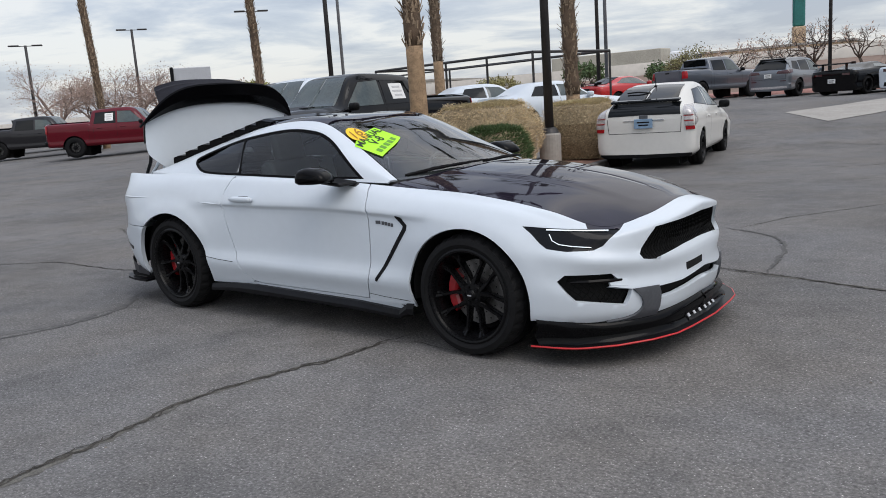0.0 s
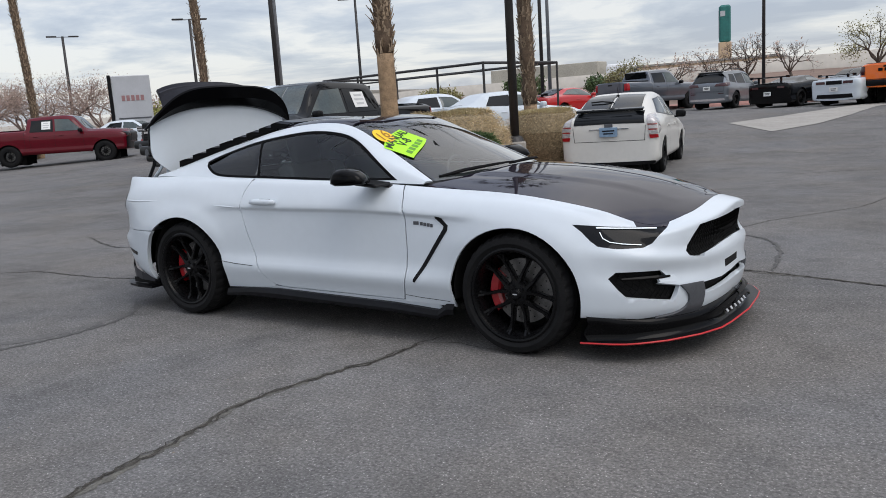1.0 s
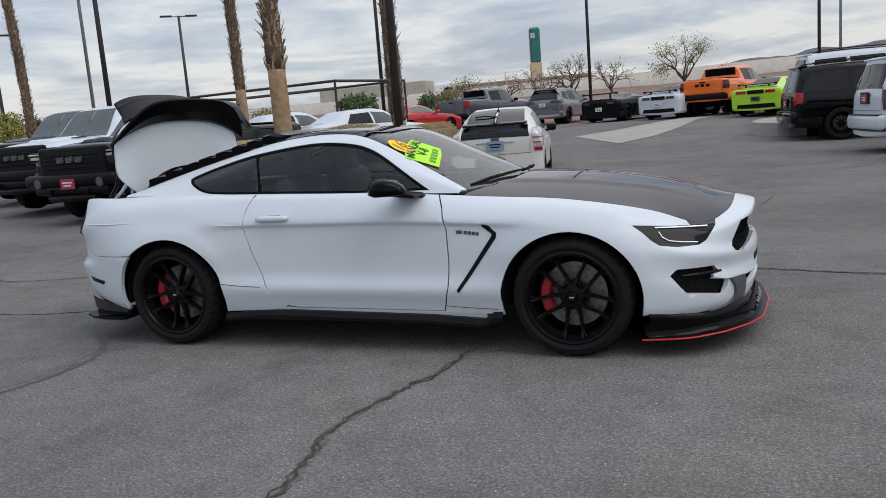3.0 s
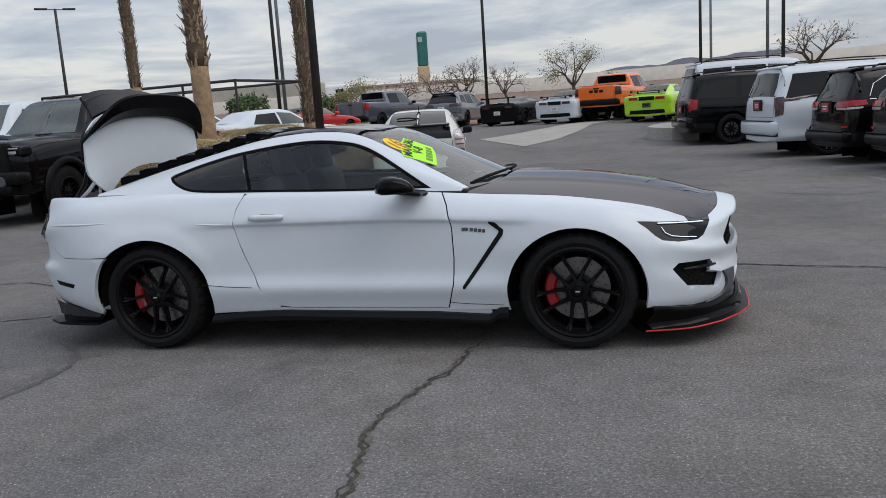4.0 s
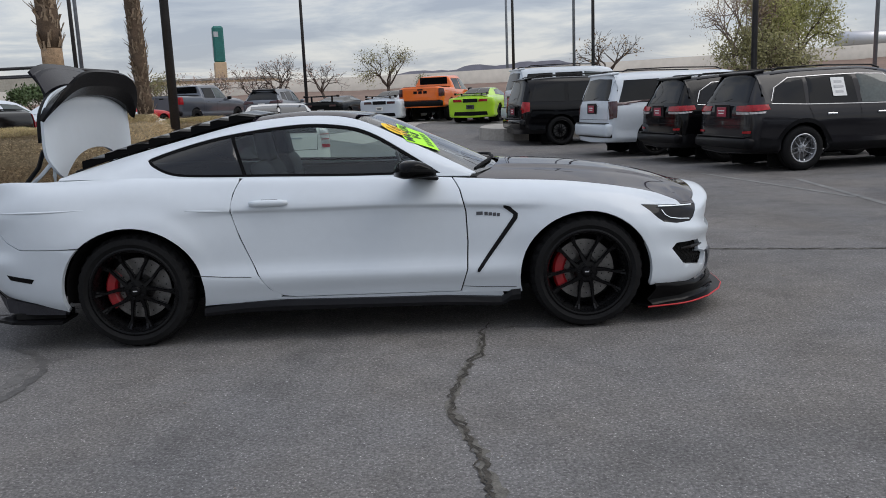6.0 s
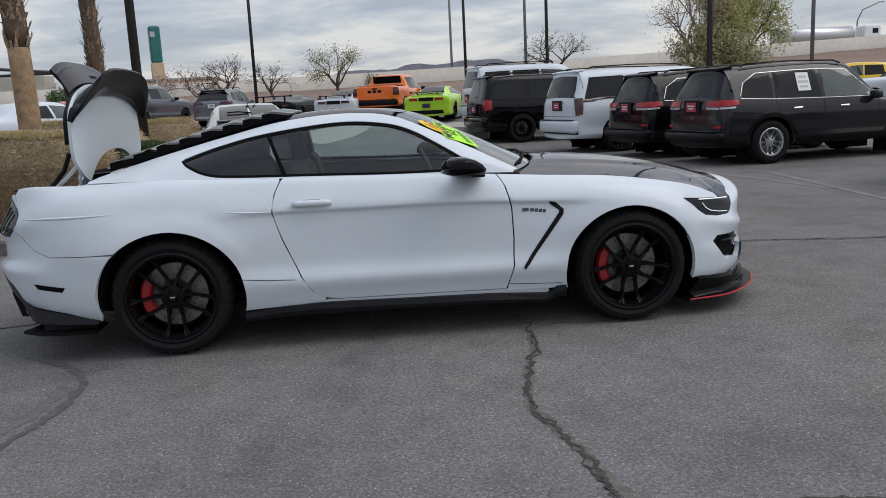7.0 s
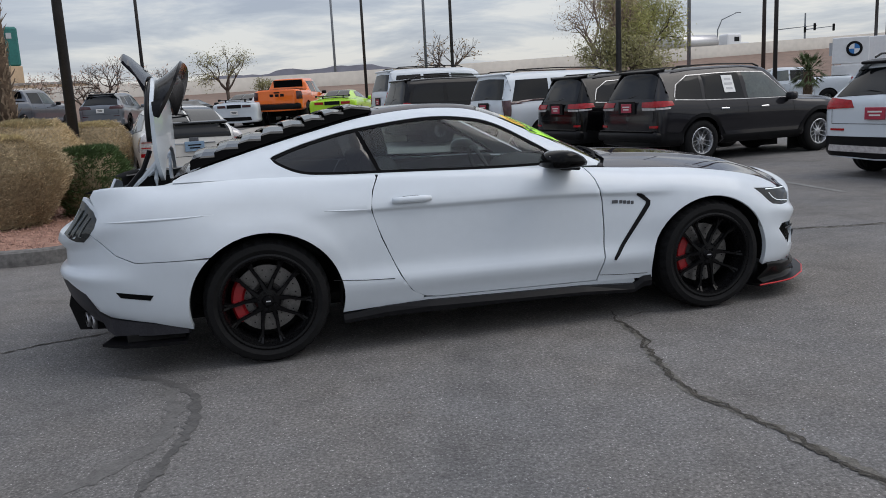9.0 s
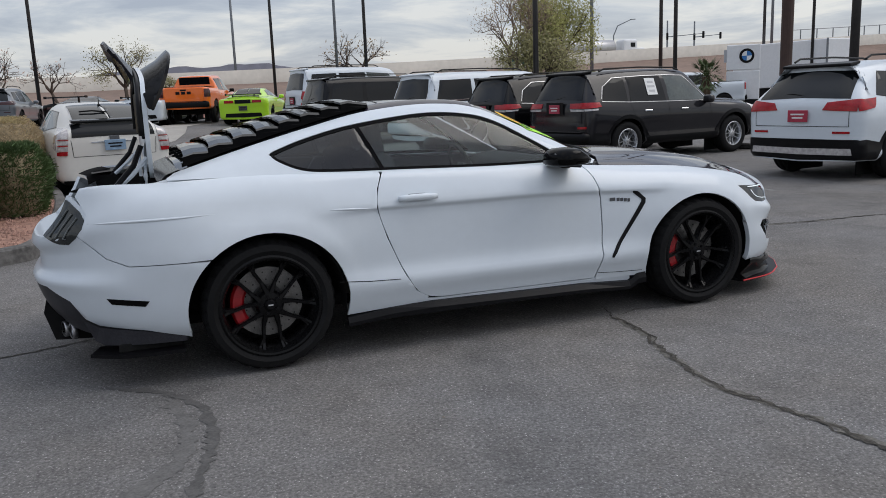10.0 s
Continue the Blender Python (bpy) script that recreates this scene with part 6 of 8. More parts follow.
def palm(x, y, base_z, bark_z, r, height, seed, lean=0.0, frond=1.0, fronds=46):
    rnd = random.Random(seed)
    root = thing("palm_tree", pose(x, y, base_z), "tall fan palm with shaved lower trunk and ragged bark", "palm", "palms of the lot")
    cx = lambda z: lean * (z / 8) ** 2 + .015 * math.sin(z * .9 + seed)
    low = [(cx(z), 0, z) for z in np.linspace(0, bark_z, 14)]
    part("lower_trunk", tube_bm(low, [r * (1.12 - .12 * i / 13 + (.12 if i == 0 else 0)) for i in range(14)], 20), TRUNK, root, "smooth tan shaved trunk", True)
    up = [(cx(z), 0, z) for z in np.linspace(bark_z, height, 26)]
    part("upper_trunk", tube_bm(up, [r * 1.0 * rnd.uniform(.95, 1.10) for _ in up], 16), BARK, root, "rough brown bark", True)
    v, f = [], []
    for k in range(int((height - bark_z) * 95)):
        z, a = rnd.uniform(bark_z - .05, height), rnd.uniform(0, math.tau)
        ln, w, out = rnd.uniform(.10, .20), rnd.uniform(.025, .05), rnd.uniform(.015, .075) if rnd.random() < .88 else rnd.uniform(.08, .15)
        c, s = math.cos(a), math.sin(a)
        b = len(v)
        bx = cx(z)
        tilt = rnd.uniform(-.35, .35)
        v += [(bx + c * r * .98 - s * w, s * r * .98 + c * w, z), (bx + c * r * .98 + s * w, s * r * .98 - c * w, z), (bx + c * (r + out) + s * (tilt * ln - w * .5), s * (r + out) - c * (tilt * ln - w * .5), z + ln), (bx + c * (r + out) + s * (tilt * ln + w * .5), s * (r + out) - c * (tilt * ln + w * .5), z + ln), (bx + c * (r + out * .6), s * (r + out * .6), z + ln * .45)]
        f += [(b, b + 1, b + 4), (b + 1, b + 2, b + 4), (b + 2, b + 3, b + 4), (b + 3, b, b + 4), (b + 1, b, b + 3, b + 2)]
    tagged(pmesh("bark_coat", v, f, BOOT, root), kind="stuff")
    v, f = [], []
    for k in range(fronds):
        a, e = rnd.uniform(0, math.tau), rnd.uniform(-.9, 1.2)
        ln = rnd.uniform(.9, 1.4) * frond
        d = Vector((math.cos(a) * math.cos(e), math.sin(a) * math.cos(e), math.sin(e)))
        o = Vector((cx(height), 0, height))
        tip = o + d * ln
        sidev = d.cross(Vector((0, 0, 1))).normalized()
        for j in range(13):
            t = (j - 6) / 6
            way = (d + sidev * t * 1.1).normalized()
            q = tip + (way * rnd.uniform(.5, .85) * (1 - .3 * abs(t)) - Vector((0, 0, .28 * abs(t)))) * frond
            b = len(v)
            wv = sidev * .03
            v += [tuple(tip - wv), tuple(tip + wv), tuple(q)]
            f.append((b, b + 1, b + 2))
        b = len(v)
        v += [tuple(o - sidev * .02), tuple(o + sidev * .02), tuple(tip + sidev * .015), tuple(tip - sidev * .015)]
        f.append((b, b + 1, b + 2, b + 3))
    tagged(pmesh("crown", v, f, FROND, root, "green fan fronds"), kind="stuff")


palm(-4.69, 6.08, .12, 2.22, .138, 7.6, 1)
palm(-5.9, 13.5, .05, 1.35, .165, 8.8, 2, -.25)
palm(-13.2, 17.6, .60, 2.2, .165, 9.5, 3, -.2)
palm(-22.2, 17.4, .20, 1.6, .155, 11.5, 4, -.35)
palm(-36.0, 18.3, .20, 1.4, .175, 10.9, 5, -.6)

# ---- light poles ----
BRONZE = mat("bronze_pole", (0.040, 0.038, 0.038), 0.45, .3, var=0.25, scale=4)
GALV = mat("galvanised_pole", (0.20, 0.215, 0.235), 0.5, .6, var=0.2, scale=4)


def light_pole(x, y, h, r, base=0.0, material=BRONZE, heads=True, turn=0, label="tall dark metal light pole"):
    z = ground_z(max(min(x, 70), -70), min(y, 40)) - .01
    root = thing("light_pole", pose(x, y, z, 0, 0, turn), label, "light pole", "light poles")
    if base:
        part("concrete_base", revolve_rot([(0, -.05), (.205, -.05), (.205, base - .03), (.19, base), (0, base)], 24), CONCRETE, root, "round concrete base")
        part("base_cover", revolve_rot([(r + .10, base), (r + .085, base + .03), (r + .05, base + .09), (r, base + .11)], 20), BRONZE, root)
    part("shaft", tube_bm([(0, 0, base), (0, 0, h * .5), (0, 0, h)], [r, r * .86, r * .72], 12), material, root, smooth=True)
    if heads:
        for s in (-1, 1):
            part("arm", box_bm((.5, .05, .05), (s * .25, 0, h - .05), .01), material, root)
            part("lamp_head", box_bm((.75, .34, .10), (s * .80, 0, h - .02), .03), material, root)
    return root


light_pole(-3.92, 8.95, 9.0, .085, .72)
light_pole(-5.18, 35.9, 11.5, .085)
light_pole(9.5, 16.45, 9.5, .085)
light_pole(7.7, 32.5, 10.5, .075, material=GALV)
light_pole(7.2, 26.05, 10.5, .07)
light_pole(5.1, 34.3, 10.5, .075)
light_pole(11.4, 94, 22, .16, material=GALV, heads=False)
light_pole(-21.7, 20.9, 11.5, .11)
light_pole(-15.5, 33.6, 12.5, .10)
light_pole(-16.0, 35.5, 14, .10, material=GALV, heads=False)
light_pole(-32.7, 40.2, 8.6, .11, turn=40)
light_pole(-57.0, 33.7, 8.4, .13, turn=60)
light_pole(-59.1, 26.0, 7.4, .13, turn=60)
light_pole(-42.6, 34.2, 8.1, .12, turn=55)
light_pole(-62.0, 62.5, 34, .19, material=GALV, heads=False)
light_pole(33.4, 42.9, 15, .14)
light_pole(24.0, 29.0, 12, .11)
light_pole(26.0, 39.9, 15, .12, material=GALV, heads=False)
light_pole(35.4, 35.3, 15, .10)
light_pole(46.0, 45.9, 18, .12, material=GALV, heads=False)
light_pole(33.8, 29.9, 15, .09)
light_pole(20.3, 15.0, 11, .155)
light_pole(24.2, 16.8, 11, .10)

# ---- trees ----
TWIG = mat("twig_brown", (0.27, 0.20, 0.17), 0.95, var=0.3, scale=9, rand=.3)
LIMB = mat("limb_bark", (0.085, 0.065, 0.052), 0.95, var=0.35, scale=6, bump=.6)
LEAF_OLIVE = mat("leaf_olive", (0.21, 0.195, 0.085), 0.75, var=0.3, scale=6, rand=.4)
LEAF_GREEN = mat("leaf_green", (0.065, 0.105, 0.035), 0.7, var=0.3, scale=6, rand=.4)
LEAF_YELLOW = mat("leaf_yellow_green", (0.27, 0.265, 0.08), 0.75, var=0.3, scale=6, rand=.4)
LEAF_DRY = mat("leaf_dry", (0.34, 0.255, 0.16), 0.9, var=0.3, scale=8, rand=.4)
BLOSSOM = mat("dry_twig_haze", (0.40, 0.30, 0.25), 0.95, var=0.25, scale=8, rand=.3)


def leafy(v, f, p, rnd, size):
    d = Vector((rnd.gauss(0, 1), rnd.gauss(0, 1), rnd.gauss(0, 1))).normalized()
    e = d.orthogonal().normalized()
    b = len(v)
    v += [tuple(p - d * size), tuple(p + e * size * .45), tuple(p + d * size), tuple(p - e * size * .45)]
    f.append((b, b + 1, b + 2, b + 3))


def tree(x, y, z, height, spread, seed, leaves, leaf_mat, leaf_size, label, trunk_h=.32, twigs=True, lean=(0, 0), limb=LIMB, slim=1.0):
    rnd = random.Random(seed)
    root = thing("tree", pose(x, y, z) @ Matrix.Diagonal((slim, slim, 1, 1)), label, "tree", "trees of the lot")
    th = height * trunk_h
    bm = bmesh.new()
    top = Vector((lean[0] * th, lean[1] * th, th))
    r0 = height * .028
    tube_bm([(0, 0, -.1), (top[0] * .4 + .04, top[1] * .4, th * .5), tuple(top)], [r0 * 1.2, r0, r0 * .85], 8, bm)
    part("trunk", bm, limb, root, smooth=True)
    ends, bm = [], bmesh.new()

    def grow(p, d, ln, r, depth):
        q = p + d * ln
        mid = p + d * ln * .5 + Vector((rnd.uniform(-1, 1), rnd.uniform(-1, 1), rnd.uniform(-.3, .6))) * ln * .10
        tube_bm([tuple(p), tuple(mid), tuple(q)], [r, r * .8, r * .6], 5 if depth < 2 else 3, bm)
        ends.append((q, d, depth))
        if depth >= (4 if twigs else 3):
            return
        for _ in range(rnd.choice((2, 3, 3))):
            nd = (d + Vector((rnd.gauss(0, .62), rnd.gauss(0, .62), rnd.gauss(.05, .42)))).normalized()
            grow(q, nd, ln * rnd.uniform(.58, .82), r * .58, depth + 1)
    for k in range(5):
        a = k * math.tau / 5 + rnd.uniform(-.4, .4)
        d = Vector((math.cos(a) * spread, math.sin(a) * spread, rnd.uniform(.7, 1.3))).normalized()
        grow(top, d, height * .22, r0 * .6, 0)
    tagged(part("branch_mass", bm, limb, root), kind="stuff")
    if leaves:
        v, f = [], []
        tips = [e for e in ends if e[2] >= 2]
        for _ in range(leaves):
            q, d, _k = rnd.choice(tips)
            s = height * .045
            leafy(v, f, q + Vector((rnd.gauss(0, s), rnd.gauss(0, s), rnd.gauss(0, s))), rnd, leaf_size * rnd.uniform(.6, 1.4))
        tagged(pmesh("crown", v, f, leaf_mat, root), kind="stuff")


tree(10.2, 18.9, .1, 5.7, .42, 11, 4200, LEAF_DRY, .04, "half-bare dry tree beside a light pole", .20, limb=TWIG, slim=.66)
tree(10.5, 18.2, .1, 4.2, .52, 41, 9000, LEAF_OLIVE, .055, "olive-green shrubby tree beside a light pole", .16, slim=.72)
tree(11.7, 19.2, .1, 5.5, .45, 12, 16000, LEAF_YELLOW, .055, "yellow-green leafy tree with an uneven crown", .22, slim=.70)
tree(-1.4, 46.0, 1.2, 4.3, .8, 13, 1500, LEAF_OLIVE, .055, "thin mesquite tree with sparse olive leaves", .30)
tree(12.4, 46.5, 1.3, 4.9, .8, 14, 160, LEAF_DRY, .10, "bare spreading tree with few dry leaves", .25)
tree(-9.0, 43.0, 1.0, 3.7, .9, 15, 420, BLOSSOM, .06, "bare reddish desert tree", .22, limb=LIMB)
tree(-12.0, 43.5, 1.0, 3.7, .9, 16, 520, BLOSSOM, .06, "bare reddish desert tree", .22)
tree(-7.8, 44.0, 1.0, 4.0, .8, 17, 160, BLOSSOM, .06, "bare desert tree with a slanted trunk", .30)
tree(-4.6, 41.0, 1.0, 2.9, .9, 18, 60, BLOSSOM, .08, "small bare tree with a bent trunk", .42, lean=(-.3, 0))
tree(1.2, 50.0, 1.6, 2.4, .8, 19, 1200, LEAF_OLIVE, .06, "small olive shrub tree on the slope", .10)
tree(-56.0, 26.0, .5, 7.4, .9, 20, 5000, BLOSSOM, .05, "bare pinkish tree beyond the trucks", .16, limb=TWIG)
tree(-55.5, 28.8, .5, 6.4, .9, 21, 4500, BLOSSOM, .05, "bare pinkish tree beyond the trucks", .16, limb=TWIG)
tree(-52.5, 30.2, .5, 7.6, .9, 22, 5000, BLOSSOM, .05, "bare pinkish tree beyond the trucks", .16, limb=TWIG)
tree(-50.5, 32.0, .5, 6.6, .9, 23, 4500, BLOSSOM, .05, "bare pinkish tree beyond the trucks", .16, limb=TWIG)
tree(-37.5, 29.0, .4, 4.6, .9, 24, 9000, LEAF_YELLOW, .085, "low yellow-green bushy tree", .1)
tree(-41.5, 30.5, .4, 4.6, .9, 29, 4000, BLOSSOM, .08, "dry brown tree beside a green one", .15, limb=TWIG)
tree(-40.0, 36.5, .6, 3.4, .9, 30, 2600, LEAF_GREEN, .10, "dark green tree by the light pole", .12)
tree(-53.0, 47.5, .8, 4.3, .8, 34, 2600, LEAF_GREEN, .12, "dark green tree beyond the lot", .14)
tree(-26, 52, 1.2, 3.4, .9, 25, 2200, LEAF_GREEN, .12, "dense dark green tree by the wall", .12)
tree(-19, 50, 1.2, 3.0, .9, 26, 1800, LEAF_GREEN, .11, "dense dark green tree by the wall", .12)
tree(-15.5, 46, 1.1, 3.4, .8, 27, 1300, LEAF_OLIVE, .07, "yellowish desert tree by the wall", .2)
tree(-30, 46, 1.1, 3.0, .9, 28, 1800, LEAF_OLIVE, .09, "olive desert bush by the wall", .12)

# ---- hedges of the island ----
# core darker than the twigs: shade inside the bush put into its colour
HEDGE_SHADE_CORE = mat("hedge_shade_core", (0.27, 0.215, 0.135), 1.0, var=0.6, scale=22, bump=1.0, bscale=60)
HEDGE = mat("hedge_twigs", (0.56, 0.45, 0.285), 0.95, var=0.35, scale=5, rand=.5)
HEDGE_TOP = mat("hedge_top", (0.50, 0.42, 0.235), 0.95, var=0.35, scale=5, rand=.45)


def hedge(cx, cy, sx, sy, h, turn, seed, count, label, outer=HEDGE, topmat=HEDGE_TOP, z0=.12, size=.026):
    """A clipped bush: a core toned darker for the shade inside, in a coat of twigs."""
    rnd = random.Random(seed)
    root = thing("hedge", pose(cx, cy, z0, 0, 0, turn), label, "bush", "island bushes")

    def surf(a, t):
        # superellipse plan, swollen at mid height
        ca, sa = math.cos(a), math.sin(a)
        k = (abs(ca) ** 3 + abs(sa) ** 3) ** (-1 / 3)
        w = (.72 + .28 * math.sin(min(1, t * 1.5) * math.pi * .5)) * (1 - .40 * max(0, (t - .50) / .5) ** 2.2)
        w *= 1 + .05 * noise.noise((ca * 2 + seed, sa * 2, t * 3))
        return Vector((ca * k * sx * w, sa * k * sy * w, h * t))
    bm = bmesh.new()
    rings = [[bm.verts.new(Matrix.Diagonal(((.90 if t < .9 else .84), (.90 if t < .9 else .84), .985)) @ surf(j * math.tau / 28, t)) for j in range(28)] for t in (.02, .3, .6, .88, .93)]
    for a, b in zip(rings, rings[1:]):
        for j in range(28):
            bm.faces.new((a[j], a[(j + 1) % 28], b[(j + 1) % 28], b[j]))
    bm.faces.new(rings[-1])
    part("core", bm, HEDGE_SHADE_CORE, root)
    for nm, n, mm, top in (("twig_coat", count, outer, False), ("clipped_top", count // 2, topmat, True)):
        v, f = [], []
        for _ in range(n):
            a = rnd.uniform(0, math.tau)
            if top:
                s = math.sqrt(rnd.random())
                p = surf(a, .95) * s
                p.z = h * (.95 + .05 * noise.noise((p.x * 2, p.y * 2, seed))) - .05 * s ** 6 * h
                d = Vector((rnd.gauss(0, .5), rnd.gauss(0, .5), 1))
            else:
                t = rnd.random() ** .8
                p = surf(a, t)
                d = Vector((p.x / sx ** 2, p.y / sy ** 2, 0)).normalized() * .8 + Vector((rnd.gauss(0, .6), rnd.gauss(0, .6), rnd.uniform(-.1, 1.0)))
                p = p * rnd.uniform(.90, 1.0) if t > .02 else p
            d.normalize()
            ln, w = size * rnd.uniform(.7, 2.2), size * rnd.uniform(.07, .20)
            e = d.cross(Vector((rnd.random(), rnd.random(), rnd.random()))).normalized() * w
            b = len(v)
            v += [tuple(p - e), tuple(p + e), tuple(p + d * ln + e * .3), tuple(p + d * ln - e * .3)]
            f.append((b, b + 1, b + 2, b + 3))
        tagged(pmesh(nm, v, f, mm, root), kind="stuff")


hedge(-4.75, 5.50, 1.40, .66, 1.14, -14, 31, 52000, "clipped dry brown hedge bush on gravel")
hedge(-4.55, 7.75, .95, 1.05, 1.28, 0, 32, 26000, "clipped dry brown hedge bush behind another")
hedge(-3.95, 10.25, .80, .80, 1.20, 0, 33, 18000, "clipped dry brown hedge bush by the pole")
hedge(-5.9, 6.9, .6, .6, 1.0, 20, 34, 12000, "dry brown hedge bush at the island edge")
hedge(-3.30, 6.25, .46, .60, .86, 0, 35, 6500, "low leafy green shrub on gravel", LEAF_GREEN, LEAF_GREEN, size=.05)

# ---- pipe frame, signs, far buildings ----
root = thing("pipe_frame", pose(0, 0, 0), "black metal pipe frame standing over the lot", "frame")
fa, fb, fc, fd = (-11.24, 20.4), (-20.2, 22.1), (-19.4, 26.3), (-10.4, 24.6)
ft = 2.95
for a, b in ((fa, fb), (fb, fc), (fc, fd), (fd, fa)):
    part("rail", tube_bm([(*a, ft), (*b, ft)], .05, 8), BRONZE, root)
part("rail", tube_bm([(*fa, ft - .28), (*fb, ft - .28)], .03, 8), BRONZE, root)
for k in range(5):
    t = k / 4
    x, y = fa[0] + (fb[0] - fa[0]) * t, fa[1] + (fb[1] - fa[1]) * t
    part("post", tube_bm([(x, y, ground_z(x, y)), (x, y, ft)], .045, 8), BRONZE, root)
for x, y in (fc, fd):
    part("post", tube_bm([(x, y, ground_z(x, y)), (x, y, ft)], .045, 8), BRONZE, root)

SIGN_GREY = mat("sign_grey", (0.42, 0.43, 0.45), 0.5, var=0.08, scale=2)
SIGN_TEAL = mat("sign_teal", (0.02, 0.14, 0.125), 0.5, var=0.2, scale=.4)
SIGN_TAN = mat("sign_tan", (0.55, 0.40, 0.26), 0.8, var=0.12, scale=.6)
SIGN_BLUE = mat("sign_blue", (0.03, 0.17, 0.45), 0.4, var=0.1)
ds = thing("pylon_sign", pose(-35.85, 23.8, .3, 0, 0, 52) @ Matrix.Diagonal((.77, 1, 1.15, 1)), "grey dealer pylon sign with dark edge", "sign")
part("panel", box_bm((2.6, .35, 3.3), (.15, 0, 1.9), .03), SIGN_GREY, ds)
part("dark_edge", box_bm((.22, .42, 3.5), (-1.28, 0, 1.85), .02), SATIN_BLACK, ds, "black edge strip")
part("band", box_bm((2.2, .02, .06), (.2, -.19, 1.55), 0), GREY_TRIM, ds)
for k in range(5):
    part("lettering_bar", box_bm((.22, .02, .26), (-.45 + .32 * k, -.19, 2.5), .005), mat("sign_faded_red", (0.30, 0.16, 0.16), 0.5, var=0.1), ds)
for k in range(3):
    part("lettering_bar", box_bm((.34, .02, .28), (-.15 + .42 * k, -.19, .62), .005), SATIN_BLACK, ds)
tw = thing("tower_sign", pose(-34.4, 143, .7, 0, 0, 20), "tall teal tower sign on a tan base", "sign")
part("base", box_bm((2.0, 2.0, 9.3), (0, 0, 4.65), .05), SIGN_TAN, tw, "tan stucco base")
part("sign_body", box_bm((1.9, 1.4, 6.3), (0, 0, 12.4), .3), SIGN_TEAL, tw, "teal sign body")
part("sign_face", box_bm((.05, .9, 4.6), (-.98, 0, 12.4), .02), SIGN_GREY, tw)
part("lettering_bar", box_bm((.8, .05, .9), (-.4, -.72, 14.1), .02), SIGN_GREY, tw)
bs = thing("monument_sign", pose(27.9, 28.6, .35, 0, 0, -38), "white dealer monument sign with round blue emblem", "sign")
WHITE_SIGN = mat("white_sign", (0.74, 0.75, 0.76), 0.5, var=0.05)
part("sign_top", box_bm((1.6, .4, 1.25), (0, 0, 2.35), .03), WHITE_SIGN, bs)
part("sign_base", box_bm((1.6, .4, 1.45), (0, 0, .95), .03), WHITE_SIGN, bs)
part("footing", box_bm((1.7, .5, .25), (0, 0, .12), .02), SATIN_BLACK, bs)
em = part("emblem", revolve_bm([(0, -.03), (.33, -.03), (.36, 0), (.36, .02)], 32), SATIN_BLACK, bs, "round black emblem")
em.matrix_local = pose(.15, -.21, 2.42)
for a in (0, 180):
    q = bmesh.new()
    c = q.verts.new((0, -.034, 0))
    ring = [q.verts.new((.24 * math.cos(radians(a + k * 10)), -.034, .24 * math.sin(radians(a + k * 10)))) for k in range(10)]
    for i in range(9):
        q.faces.new((c, ring[i], ring[i + 1]))
    part("emblem_quarter", q, SIGN_BLUE, em)
    q = bmesh.new()
    c = q.verts.new((0, -.034, 0))
    ring = [q.verts.new((.24 * math.cos(radians(a + 90 + k * 10)), -.034, .24 * math.sin(radians(a + 90 + k * 10)))) for k in range(10)]
    for i in range(9):
        q.faces.new((c, ring[i], ring[i + 1]))
    part("emblem_quarter", q, WHITE_SIGN, em)
tr = thing("box_trailer", pose(34.8, 32.4, .40, 0, 0, -86), "white box trailer parked behind the sign", "trailer")
part("box", box_bm((6.8, 2.3, 2.55), (0, 0, 1.95), .04), WHITE_SIGN, tr)
part("corner_post", box_bm((.10, .10, 2.6), (3.37, -1.14, 1.95), .02), GALV, tr)
part("chassis", box_bm((6.4, 1.6, .28), (0, 0, .55), .03), SATIN_BLACK, tr)
for x in (-2.2, -1.2, 2.4):
    part("wheel", revolve_bm([(0, -1.05), (.36, -1.05), (.42, -.95), (.42, .95), (.36, 1.05), (0, 1.05)], 20), RUBBER, tr).matrix_local = pose(x, 0, .42)
sp_pole = thing("sign_post", pose(27.3, 25.1, .2), "thick dark brown sign post", "post")
part("shaft", tube_bm([(0, 0, 0), (0, 0, 12)], .27, 14), mat("brown_post", (0.055, 0.032, 0.026), .7, var=.2, scale=3), sp_pole)
# small green street sign and no-parking plate
for x, y, h, w, hh, mm, lab in ((23.5, 45.0, 3.2, .9, .45, SIGN_TEAL, "small green street sign on a post"), (27.3, 29.0, 2.6, .45, .62, SIGN_GREY, "small grey regulatory sign on a post")):
    s = thing("road_sign", pose(x, y, .5, 0, 0, -35), lab, "sign")
    part("post", tube_bm([(0, 0, 0), (0, 0, h)], .03, 6), GALV, s)
    part("plate", box_bm((w, .02, hh), (0, -.04, h - hh / 2), .004), mm, s)
# low warehouse beyond the wall
for x, y, w, h, lab in ((-33, 118, 26, 3.6, "tan warehouse beyond the freeway"), (-58, 112, 30, 2.6, "pale low building beyond the freeway"), (-92, 100, 34, 2.8, "pale low building beyond the freeway")):
    b = thing("building", pose(x, y, .7, 0, 0, 4), lab, "building")
    h += 1.5
    part("wall", box_bm((w, 14, h), (0, 0, h / 2), .05), SIGN_TAN if "warehouse" in lab else WALL, b)
    part("roof", box_bm((w + .4, 14.4, .3), (0, 0, h + .1), .03), CONCRETE, b)
    for k in range(4):
        part("window", box_bm((1.6, .06, 1.2), (-w / 2 + w * (k + .5) / 4, -7.02, h * .55), .02), GLASS_DARK, b)
